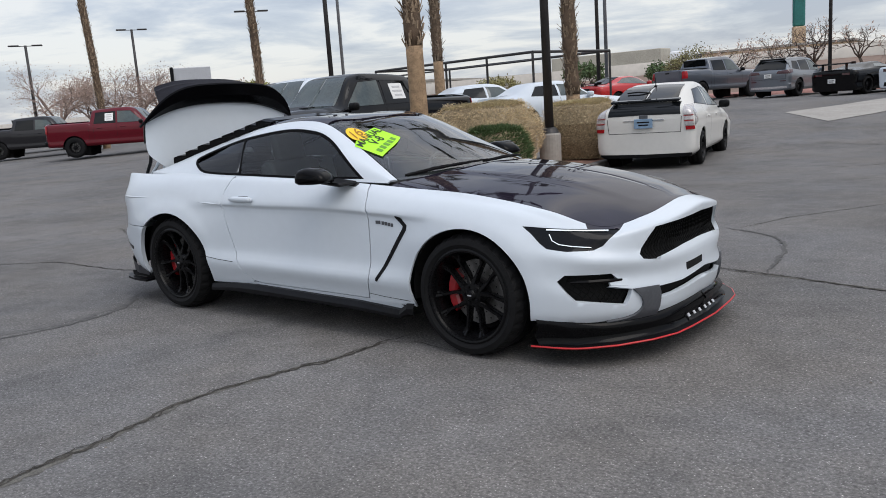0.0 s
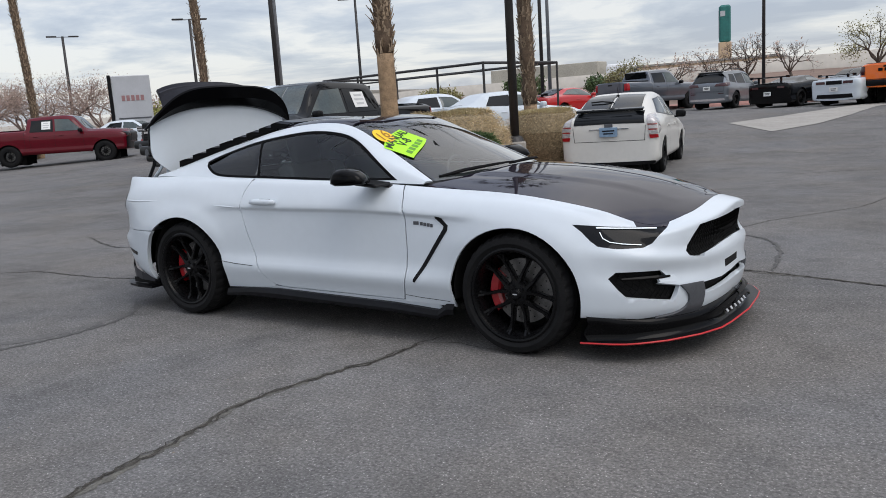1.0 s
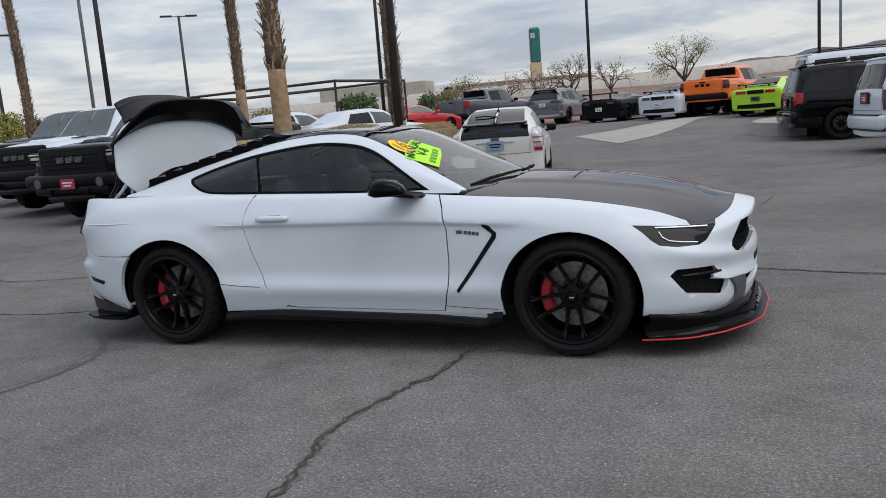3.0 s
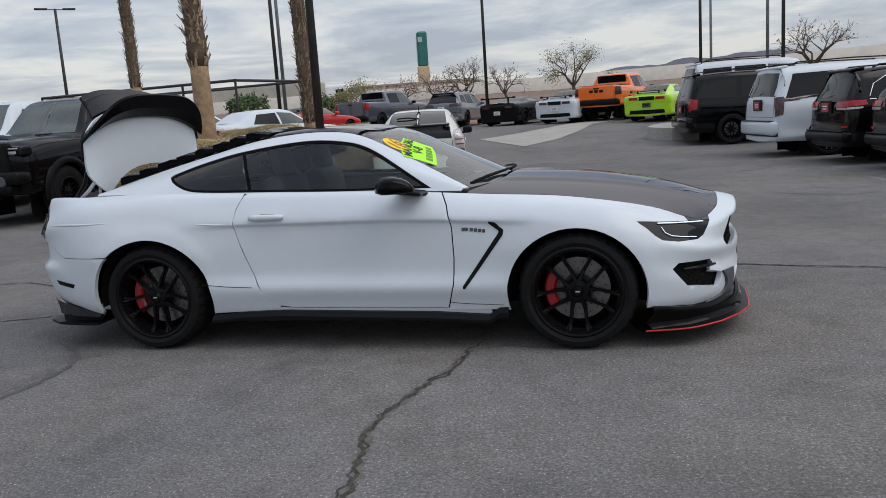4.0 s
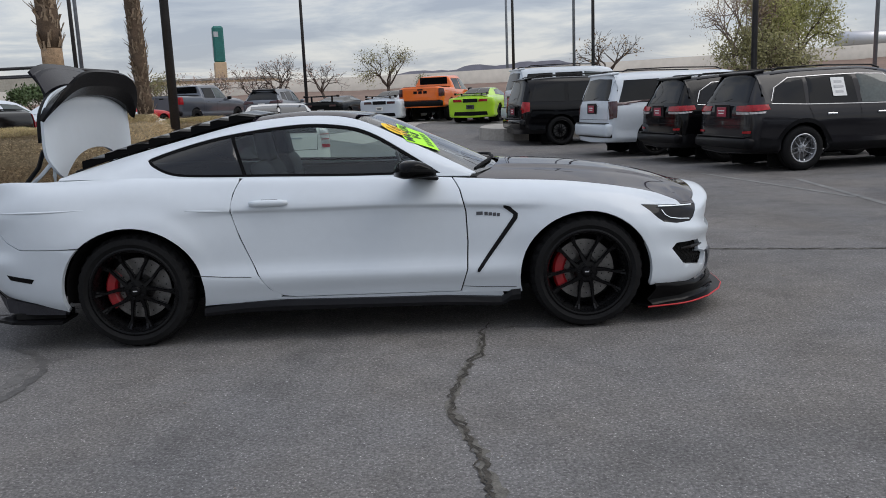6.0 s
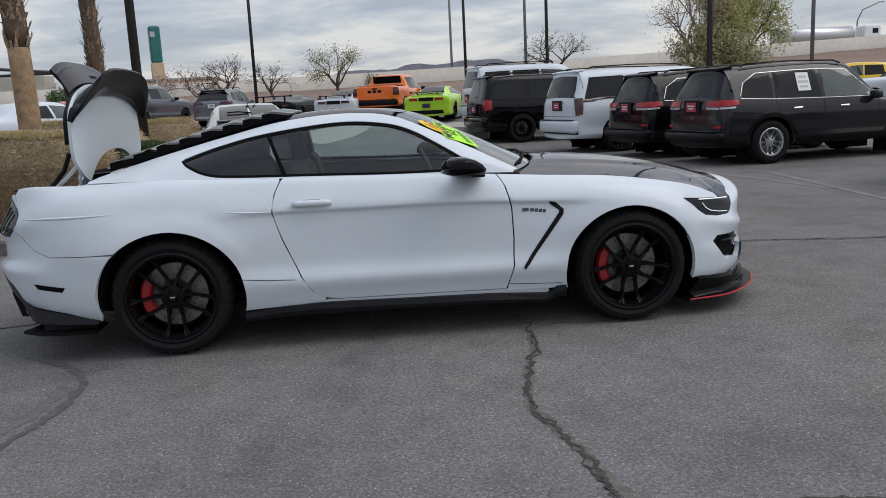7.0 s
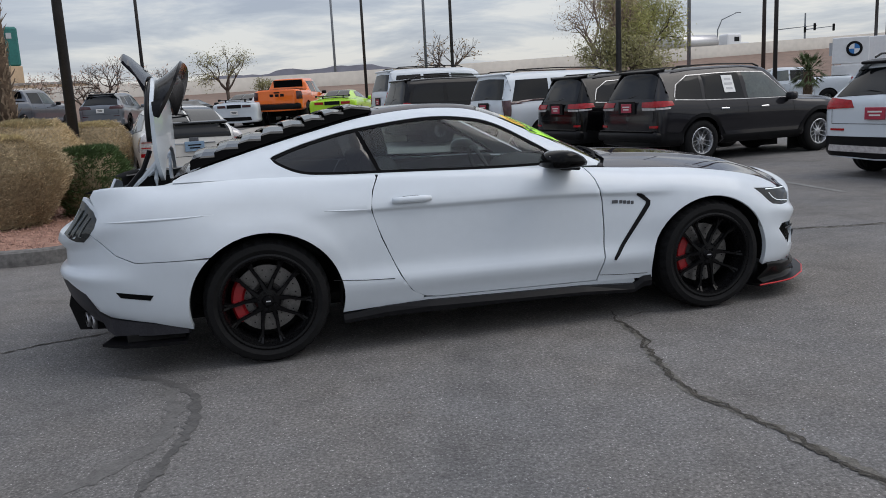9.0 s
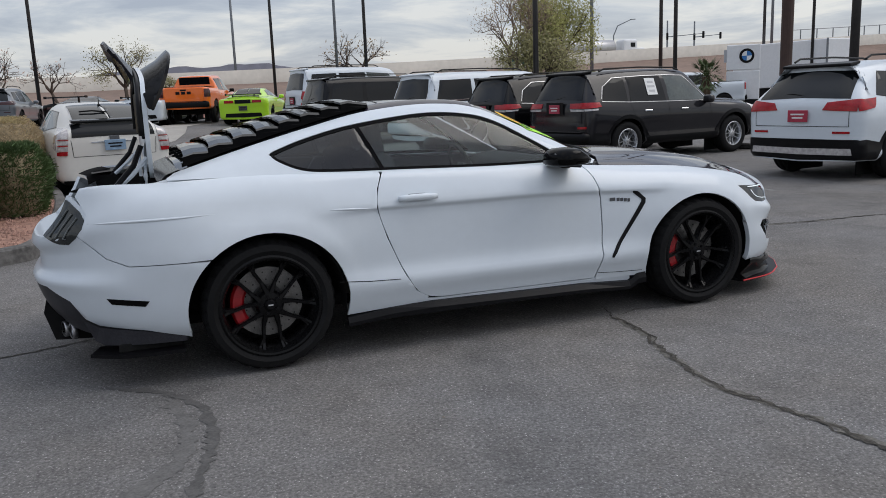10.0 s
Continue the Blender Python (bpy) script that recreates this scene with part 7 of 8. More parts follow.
# trucks on the freeway
def lorry(x, z, tank, label):
    t = thing("lorry", pose(x, 66, z, 0, 0, 0) @ Matrix.Scale(.62 if tank else .85, 4), label, "lorry", "lorries on the freeway")
    if tank:
        bm = revolve_bm([(0, -6), (1.0, -6), (1.25, -5.8), (1.25, 5.8), (1.0, 6), (0, 6)], 24)
        bmesh.ops.rotate(bm, verts=bm.verts, matrix=Matrix.Rotation(radians(90), 3, "Z"), cent=(0, 0, 0))
        part("tank", bm, STEEL, t, smooth=True).matrix_local = pose(0, 0, 2.3)
    else:
        part("trailer_box", box_bm((13, 2.5, 2.8), (0, 0, 2.6), .05), mat("dusty_trailer", (.40, .375, .32), .7, var=.2, scale=.8), t)
    part("chassis", box_bm((13, 1.8, .35), (0, 0, .95), .03), SATIN_BLACK, t)
    cab = part("cab", box_bm((2.6, 2.4, 2.5), (8.6, 0, 2.3), .25, seg=2), WHITE_SIGN, t)
    part("windscreen", box_bm((.06, 2.0, .8), (9.9, 0, 2.7), .02), GLASS_DARK, cab)
    part("side_window", box_bm((.9, 2.44, .7), (9.0, 0, 2.7), .02), GLASS_DARK, cab)
    part("bonnet", box_bm((1.6, 2.1, 1.3), (10.6, 0, 1.6), .2, seg=2), WHITE_SIGN, t)
    for x in (-5, -3.8, 7, 8.2, 10.8):
        part("wheel", revolve_bm([(0, -1.2), (.42, -1.2), (.5, -1.1), (.5, 1.1), (.42, 1.2), (0, 1.2)], 18), RUBBER, t).matrix_local = pose(x, 0, .5)


lorry(41, wall_top(41) - .9, True, "white tanker lorry driving on the freeway")
lorry(-31, wall_top(-31) - 2.1, False, "white semi lorry driving on the freeway")
# railing on the overpass
for k in range(46):
    x = 62 + k * 2.2
    r = thing("guard_rail", pose(x, 61.2, wall_top(x)), "grey railing post and rail on the overpass", "railing", "overpass railing")
    part("post", box_bm((.08, .08, 1.0), (0, 0, .5)), GALV, r)
    dz = wall_top(x + 2.2) - wall_top(x)
    part("rail", tube_bm([(0, 0, .95), (2.2, 0, .95 + dz)], .04, 5), GALV, r)

# low fan palm by the sign, and signals over the far junction
palm(23.4, 25.9, ground_z(23.4, 25.9), .4, .19, 1.75, 9, .12, .52, 90)
for x, y, base, arm in ((64.0, 83.0, 5.2, 4.6), (69.0, 84.0, 5.2, 3.4)):
    t = thing("traffic_signal", pose(x, y, base, 0, 0, -37), "grey mast-arm traffic signal beyond the overpass", "signal", "junction signals")
    part("mast", tube_bm([(0, 0, 0), (0, 0, 4.4)], [.13, .09], 8), GALV, t)
    part("arm", tube_bm([(0, 0, 2.4), (arm, 0, 2.6)], [.07, .04], 6), GALV, t)
    for k in (.0, .95):
        part("signal_head", box_bm((.28, .26, .85), (arm * k, -.05, 2.45), .04), SATIN_BLACK, t)
lamp = thing("street_lamp", pose(58.5, 86.8, 4.5, 0, 0, -37), "grey street lamp with a curved arm beyond the overpass", "street lamp")
part("mast", tube_bm([(0, 0, 0), (0, 0, 3.6), (.5, 0, 4.8), (2.2, 0, 5.5)], [.10, .08, .07, .05], 8), GALV, lamp)
part("lamp_head", box_bm((.7, .25, .10), (2.4, 0, 5.5), .03), GALV, lamp)

# ---- parked vehicles ----
PLATE_RED = mat("plate_red", (0.36, 0.03, 0.06), 0.45, var=0.15)
PLATE_DARK = mat("plate_dark", (0.05, 0.05, 0.055), 0.4, var=0.2)
PLATE_WHITE = mat("plate_white", (0.72, 0.72, 0.70), 0.45, var=0.05)
PLATE_BLUE = mat("plate_blue", (0.20, 0.30, 0.42), 0.4, var=0.2, scale=20)
LAMP_RED = mat("lamp_red", (0.33, 0.008, 0.013), 0.10, var=0.35, spec=0.5, scale=14)
LAMP_SMOKE = mat("lamp_smoke", (0.05, 0.012, 0.014), 0.12, var=0.2, coat=0.6)
LAMP_CLEAR = mat("lamp_clear", (0.48, 0.46, 0.46), 0.10, 0.2, var=0.35, scale=18, coat=0.6)
# opaque glass: its lightened teal base stands for the lit cabin behind
SHIELD = mat("glass_shield", (0.045, 0.062, 0.060), 0.03, spec=0.9, var=0.3, scale=2.5)
PAPER = mat("paper_white", (0.78, 0.78, 0.76), 0.7, var=0.04)


def vehicle_loft(sp):
    W, zl = sp["W"], sp["zl"]
    rails = [[] for _ in range(10)]
    cut = sp.get("cut", .035)

    def add(xl, xb, xt, f, top, wt, zb):
        wb = W - .05
        h = zb - zl
        rails[0].append((xl, f * (W - .12), zl))
        rails[1].append((xl, f * (W - .015), zl + .11))
        rails[2].append((xl * .8 + xb * .2, f * (W - cut * (1 if f == 1 else .3)), zl + .11 + h * .16))
        rails[3].append((xl * .5 + xb * .5, f * (W - .004), zl + h * .60))
        rails[4].append((xb, f * W, zl + h * .76))
        rails[5].append((xb, f * (W - .026), zb - .055))
        rails[6].append((xb * .95 + xt * .05, f * wb, zb))
        rails[7].append((xt, f * wt, top - .055))
        rails[8].append((xt, f * wt * .86, top - .012))
        rails[9].append((xt, 0, top))
    rows = sp["rows"]
    (a, b, c), (d, e, g) = sp["tail"], sp["nose"]
    _, t0, w0, z0 = rows[0]
    for f, k in sp.get("tail_f", ((0, 0), (.62, .012), (.90, .05), (.985, .13))):
        add(a + k, b + k, c + k, f, t0, w0, z0)
    for x, top, wt, zb in rows:
        add(x, x, x, 1, top, wt, zb)
    _, t1, w1, z1 = rows[-1]
    for f, k in ((.97, .14), (.85, .06), (.55, .015), (0, 0)):
        add(d - k, e - k, g - k, f, t1 - .02, w1, z1 - .02)
    xr, xf, r = sp["wheels"]
    return Loft(rails, 150, 110, mono=True, bulges=[(x, r + .12, r * .95, r * .95, sp.get("flare", .022)) for x in (xr, xf)])


def glyph_bars(name, parent, w, h, at, rot, material, rows=2):
    """Unreadable small print as plain bars, line by line."""
    for r in range(rows):
        ob = part(name, box_bm((w * .72 * (1 if r % 2 else .8), .003, h * .8 / rows * .45), (0, 0, 0)), material, parent)
        ob.matrix_local = pose(*at) @ rot @ pose(0, 0, (r - (rows - 1) / 2) * h * .8 / rows)


def to_middle(loop):
    """Pulls loop points that lie beside the middle line onto it."""
    for q in loop:
        q[0] = 0.0 if q[0] < .012 else 1.0 if q[0] > .988 else q[0]
        q[1] = 1.0 if q[1] > .985 else q[1]
    return loop


def vehicle(sp, m, body, label, category="car", group="", top=None, lower=SATIN_BLACK, rim_mat=RIM_BLACK, plate=PLATE_RED, tails=LAMP_RED, name=None):
    root = thing(name or sp["name"], m, label, category, group)
    L = sp.get("loft") or vehicle_loft(sp)
    sp["loft"] = L
    xr, xf, r = sp["wheels"]
    ar, zl = r + .055, sp["zl"]
    cell = .09
    runs = [("uv", [(0, 0)])]
    for x in (xr, xf):
        low = max(-70, math.degrees(math.asin(max(-1, min(1, (zl + .01 - r) / ar)))))
        runs.append(("s", arc(x, r, ar, ar, 180 - low, low, 16), dict(hi=.5)))
    body_loop = loop_of(L, *runs, ("uv", [(1, 0), (1, 1), (0, 1), (0, 0.02)]))
    skin("body", L, body_loop, body, root, side=0, cell=cell, rim=.02)
    if sp.get("clad"):
        zc = sp["clad"]
        pts = [("r", [(0, zl + .02), (0, zc), (sp["W"] * .9, zc)]), ("s", [(sp["tail"][0] + .18, zc), (xr - ar - .05, zc - .05)], dict(hi=.6))]
        pts += [("s", arc(xr, r, ar + .07, ar + .07, 150, 30, 12), dict(hi=.6)), ("s", [(xr + ar + .12, zl + .16), (xf - ar - .12, zl + .16)], dict(hi=.6)), ("s", arc(xf, r, ar + .07, ar + .07, 150, 30, 12), dict(hi=.6)), ("s", [(xf + ar + .05, zc - .05)], dict(hi=.6)), ("f", [(sp["W"] * .9, zc - .05), (0, zc - .05), (0, zl + .02)])]
        pts += [("s", [(xf + ar + .01, zl + .03)], dict(hi=.4)), ("s", arc(xf, r, ar + .004, ar + .004, 10, 170, 14), dict(hi=.6)), ("s", [(xf - ar - .03, zl + .02), (xr + ar + .03, zl + .02)], dict(hi=.4)), ("s", arc(xr, r, ar + .004, ar + .004, 10, 170, 14), dict(hi=.6)), ("s", [(xr - ar - .02, zl + .03)], dict(hi=.4))]
        skin("lower_cladding", L, loop_of(L, *pts), lower, root, side=0, cell=.08, offset=.006, rim=.01)
    for k, poly in enumerate(sp["sides"]):
        lp = loop_of(L, ("s", poly), lo=.35)
        fr = loop_of(L, ("s", shrink(np.array(poly), -.011)), lo=.35)
        for s in (-1, 1):
            skin("window_frame", L, fr, sp.get("frame", SATIN_BLACK), root, holes=[lp], side=s, cell=.08, offset=.003, rim=.006)
            skin("side_window", L, lp, SHIELD if k == len(sp["sides"]) - 1 and sp.get("clear", True) else GLASS_DARK, root, side=s, cell=.08, offset=.004, rim=0)
    if sp.get("rear"):
        skin("rear_window", L, loop_of(L, ("r", sp["rear"]), lo=.3), GLASS_DARK, root, side=0, cell=.07, offset=.005, rim=.006)
    if sp.get("upper"):
        skin("rear_window", L, to_middle(loop_of(L, ("p", sp["upper"]), lo=.55, uhi=.5)), GLASS_DARK, root, side=0, cell=.05, offset=.014, rim=.016)
    if sp.get("shield"):
        skin("windscreen", L, to_middle(loop_of(L, ("p", sp["shield"]), lo=.55)), SHIELD, root, side=0, cell=.07, offset=.005, rim=.006)
    for view, poly, mm in sp.get("lamps", ()):
        lp = loop_of(L, (view, poly))
        mm = tails if mm == "tail" else LAMP_CLEAR if mm == "head" else mm
        for s in (-1, 1):
            skin("lamp" if mm is not SATIN_BLACK else "vent", L, lp, mm, root, side=s, cell=.05, offset=.012, rim=.016)
    for view, poly, mm in sp.get("panels", ()):
        skin("panel", L, loop_of(L, (view, poly)), body if mm == "body" else mm, root, side=0, cell=.06, offset=.014, rim=.018)
    # tailgate shut line, handle and plate
    xt = sp["tail"][1]
    z = sp.get("plate_z", .95)
    if z:
        ob = part("number_plate", box_bm((.012, .32, .165), (0, 0, 0), .004), plate, root, "small licence plate")
        ob.matrix_local = pose(sp["tail"][1] - .030, 0, z)
        glyph_bars("plate_print", ob, .30, .12, (-.0085, 0, 0), pose(0, 0, 0, 0, 0, 90), PLATE_WHITE if plate is PLATE_RED else SATIN_BLACK)
    zb = sp["rows"][len(sp["rows"]) // 2][3]
    for s in (-1, 1):
        mx = sp.get("mirror", .75)
        bm = box_bm((.16, .20, .15), (mx, s * (sp["W"] + .06), zb + .07), .045, seg=2)
        box_bm((.07, .12, .04), (mx + .02, s * (sp["W"] - .05), zb + .01), .012, bm)
        part("door_mirror", bm, sp.get("mirror_mat", body), root, smooth=True)
        for hx in sp.get("handles", ()):
            p = L.at([L.find("s", hx, zb - .10, lo=.15)])[0]
            part("door_handle", box_bm((.19, .028, .035), (hx, s * (p[1] + .012), zb - .10), .01), body if not sp.get("chrome") else CHROME, root)
        if sp.get("rails"):
            x0, x1, zz, w = sp["rails"]
            part("roof_rail", tube_bm([(x0, s * w, zz - .05), (x0 + .12, s * w, zz), ((x0 + x1) / 2, s * w, zz + .02), (x1 - .15, s * w, zz), (x1, s * w, zz - .05)], .016, 6), SATIN_BLACK, root)
            if sp.get("chrome"):
                # bright line along the top of the windows
                bl = loop_of(L, ("s", [(-2.05, 1.20), (-1.95, 1.42), (-1.66, 1.585), (-1.0, 1.61), (-.35, 1.62), (.20, 1.60), (.76, 1.11), (.742, 1.108), (.194, 1.589), (-.35, 1.608), (-1.0, 1.598), (-1.652, 1.574), (-1.935, 1.42), (-2.038, 1.20)]), lo=.35)
                low = loop_of(L, ("s", [(-2.05, 1.162), (-1.4, 1.130), (-.4, 1.112), (.74, 1.100), (.74, 1.088), (-.4, 1.100), (-1.4, 1.118), (-2.05, 1.150)]), lo=.25)
                skin("bright_trim", L, low, STEEL, root, side=s, cell=.08, offset=.006, rim=.004)
                skin("bright_trim", L, bl, STEEL, root, side=s, cell=.08, offset=.006, rim=.004)
        for x in (xr, xf):
            w = wheel_thing("wheel", r, r * sp.get("rimk", .70), .25, sp.get("spokes", 6), pose(x, s * (sp["W"] - .135), r), root, rim_mat, twin=sp.get("twin", True), fine=False)
            if s > 0:
                w.matrix_local = pose(x, s * (sp["W"] - .135), r) @ Matrix.Diagonal((1, -1, 1, 1))
    part("underbody", box_bm((sp["nose"][0] - sp["tail"][0] - .5, sp["W"] * 1.25, .25), ((sp["nose"][0] + sp["tail"][0]) / 2, 0, zl + .16), .03), SHADOW_BLACK, root)
    for x in (xr, xf):
        part("wheel_box", box_bm((ar * 2 + .02, sp["W"] * 1.62, .02), (x, 0, r + ar * .98)), SHADOW_BLACK, root)
        for s in (-1, 1):
            part("wheel_box", box_bm((ar * 2 + .02, .02, ar * 1.7), (x, s * sp["W"] * .60, r + ar * .1)), SHADOW_BLACK, root)
    if sp.get("bumper"):
        zb0, bh, mm = sp["bumper"]
        part("rear_bumper", box_bm((.26, sp["W"] * 1.90, bh), (sp["tail"][0] + .07, 0, zb0), .07, seg=2), body if mm == "body" else mm, root, smooth=True)
        part("step_pad", box_bm((.20, sp["W"] * 1.70, .02), (sp["tail"][0] + .05, 0, zb0 + bh / 2 + .004), .006), SATIN_BLACK, root)
        if not sp.get("bed"):
            part("plate_recess", box_bm((.012, .52, .24), (sp["tail"][1] - .016, 0, sp["plate_z"] + .01), .006), SATIN_BLACK, root)
    for x0, z0, x1, z1 in sp.get("shut", ()):
        lp = loop_of(L, ("s", [(x0, z0), (x1, z1), (x1 + .007, z1), (x0 + .007, z0)]), lo=.05, hi=.75)
        for s in (-1, 1):
            skin("shut_line", L, lp, SHADOW_BLACK, root, side=s, cell=.08, offset=.002, rim=0)
    if sp.get("gate"):
        z0, w0, z1, w1 = sp["gate"]
        lp = loop_of(L, ("r", [(0, z0), (w0, z0), (w1, z1), (w1 + .008, z1), (w0 + .008, z0 - .008), (0, z0 - .008)]))
        skin("gate_line", L, lp, SHADOW_BLACK, root, side=0, cell=.06, offset=.003, rim=0)
    if sp.get("bed"):
        # bed is closed: a near-black sheet at rail height stands for its shaded inside
        part("bed_shade_sheet", box_bm((1.62, 1.66, .012), (-2.04, 0, 1.466), .004), SHADOW_BLACK, root, "dark sheet standing for the shaded load bed")
        ob = part("rear_window", box_bm((.012, 1.26, .36), (0, 0, 0), .004), GLASS_DARK, root)
        ob.matrix_local = pose(-1.155, 0, 1.70, 0, -11, 0)
        xt = sp["tail"][1] - .006
        gate = part("tailgate", box_bm((.03, 1.50, .62), (xt, 0, 1.10), .012), body, root)
        part("tailgate_handle", box_bm((.02, .24, .06), (xt - .018, 0, 1.33), .008), SATIN_BLACK, gate)
        if sp["bed"] == "badge":
            for k in range(3):
                part("lettering_bar", box_bm((.008, .16, .11), (xt - .018, -.22 + .22 * k, 1.22), .003), SATIN_BLACK, gate)
    if sp.get("axle"):
        bm = box_bm((.30, 1.5, .24), (xr, 0, r), .06)
        box_bm((.9, 1.2, .22), (xr - .55, 0, r + .22), .05, bm)
        part("rear_axle", bm, SHADOW_BLACK, root)
    if sp.get("wing"):
        x, z, w, dz = sp["wing"]
        bm = box_bm((.26, w * 2, .03), (x, 0, z + dz), .012, rot=pose(0, 0, 0, 0, 6, 0))
        for s in (-1, 1):
            box_bm((.14, .03, dz + .04), (x + .03, s * w * .62, z + dz / 2), .008, bm)
            box_bm((.27, .02, .09), (x, s * w, z + dz + .01), .006, bm)
        part("rear_wing", bm, GLOSS_BLACK, root)
    if sp.get("spoiler"):
        x, z, w, d = sp["spoiler"]
        part("roof_spoiler", box_bm((d, w * 2, .045), (x, 0, z), .018, rot=pose(0, 0, 0, 0, -8, 0), seg=2), sp.get("spoiler_mat", body), root)
    if sp.get("antenna"):
        x, z = sp["antenna"]
        foot = part("antenna", tube_bm([(x, 0, z), (x - .05, 0, z + .16)], [.010, .004], 6), SATIN_BLACK, root)
        part("antenna_base", box_bm((.09, .05, .03), (x, 0, z + .004), .01), SATIN_BLACK, foot)
    if sp.get("emblem"):
        part("emblem", box_bm((.012, .15, .085), (sp["tail"][1] - .012, 0, sp["emblem"] - .03), .005), GREY_TRIM, root, "small oval maker's mark")
    if sp.get("wiper"):
        x, z, w = sp["wiper"]
        part("rear_wiper", tube_bm([(x, -.02, z), (x + .02, -w * .5, z + .03), (x + .03, -w, z + .02)], .014, 5), SATIN_BLACK, root)
    return root


def paper_on(root, L_sp, x, z, w, h, side=-1):
    """A white sheet behind a side window."""
    L = L_sp["loft"]
    p = L.at([L.find("s", x, z, lo=.35)])[0]
    q = L.at([L.find("s", x, z + .1, lo=.35)])[0]
    tilt = math.degrees(math.atan2(p[1] - q[1], q[2] - p[2]))
    ob = part("price_sheet", box_bm((w, .004, h), (0, 0, 0)), PAPER, root, "white paper price sheet")
    ob.matrix_local = pose(x, side * (p[1] + .012), z, side * tilt, 0, 0)
    glyph_bars("sheet_print", ob, w, h, (0, side * .004, 0), pose(0, 0, 0), mat("faint_print", (.52, .52, .52), .7, var=.1), 3)


def truck_front(root, body, plated=False):
    """Deep grille, stacked bumper, lamps, hood scoop and wide arches of a heavy pickup."""
    shell = box_bm((.16, 1.50, .50), (2.79, 0, 1.03), .05, seg=2)
    g = part("grille_surround", shell, SATIN_BLACK, root, "black grille surround")
    part("grille_opening", box_bm((.02, 1.22, .30), (2.872, 0, 1.05), .008), SHADOW_BLACK, g)
    for k in range(4):
        part("grille_bar", box_bm((.02, 1.20, .018), (2.882, 0, .94 + .07 * k), .005), SATIN_BLACK, g)
    for k in range(3):
        part("lettering_bar", box_bm((.012, .155, .10), (2.897, -.21 + .21 * k, 1.075), .02), GREY_TRIM, g)
    for s in (-1, 1):
        lamp = part("headlamp", box_bm((.22, .34, .15), (2.70, s * .86, 1.14), .04, seg=2, rot=pose(0, 0, 0, 0, 0, -s * 14)), GLASS_DARK, root, "dark headlamp")
        part("lamp_strip", box_bm((.012, .25, .022), (2.835, s * .85, 1.18), .006, rot=pose(0, 0, 0, 0, 0, -s * 14)), LAMP_CLEAR, lamp)
        part("lamp_lens", box_bm((.012, .20, .045), (2.838, s * .83, 1.12), .012, rot=pose(0, 0, 0, 0, 0, -s * 14)), LAMP_CLEAR, lamp)
        fog = part("fog_lamp", revolve_rot([(0, .0), (.07, .0), (.085, -.02), (.085, -.05)], 18), GREY_TRIM, root)
        fog.matrix_local = pose(3.005, s * .70, .70, 0, 90, 0)
        part("tow_hook", box_bm((.10, .05, .09), (3.0, s * .42, .56), .02), SATIN_BLACK, root)
        for x in (-1.845, 1.845):
            v, f = [], []
            for i in range(19):
                a = radians(-8 + 196 * i / 18)
                for rr, yy in ((.475, 1.00), (.475, 1.055), (.545, 1.055), (.60, 1.01)):
                    v.append((x + rr * math.cos(a), s * yy, .43 + rr * math.sin(a)))
                if i:
                    f += [(i * 4 + j - 4, i * 4 + j - 3, i * 4 + j + 1, i * 4 + j) for j in range(3)]
            pmesh("arch_flare", v, f if s > 0 else [q[::-1] for q in f], SATIN_BLACK, root, smooth=True)
    bm = box_bm((.34, 2.02, .20), (2.83, 0, .74), .06, seg=2)
    box_bm((.26, 1.66, .16), (2.84, 0, .58), .05, bm, seg=2)
    box_bm((.20, 1.05, .10), (2.90, 0, .46), .03, bm, rot=pose(0, 0, 0, 0, 20, 0))
    part("front_bumper", bm, SATIN_BLACK, root, "black steel front bumper", True)
    if plated:
        plate = part("number_plate", box_bm((.012, .32, .165), (3.006, 0, .68), .004), PLATE_RED, root, "small licence plate")
        glyph_bars("plate_print", plate, .30, .12, (3.015, 0, .68), pose(0, 0, 0, 0, 0, 90), PLATE_WHITE)
    scoop = bmesh.new()
    prof = [(1.45, .0), (1.60, .045), (2.20, .05), (2.30, .02), (2.32, -.02)]
    rows = [[scoop.verts.new((x, y, np.interp(x, [1.3, 2.0, 2.58], [1.37, 1.35, 1.28]) + z * (1 if abs(y) < .3 else 0) + .004)) for y in (-.40, -.29, 0, .29, .40)] for x, z in prof]
    for a, b in zip(rows, rows[1:]):
        for i in range(4):
            scoop.faces.new((a[i], b[i], b[i + 1], a[i + 1]))
    part("hood_scoop", scoop, body, root)
    for s in (-1, 1):
        part("hood_vent", box_bm((.34, .12, .02), (1.75, s * .55, 1.372), .008, rot=pose(0, 0, 0, 0, 2, s * 8)), SATIN_BLACK, root)


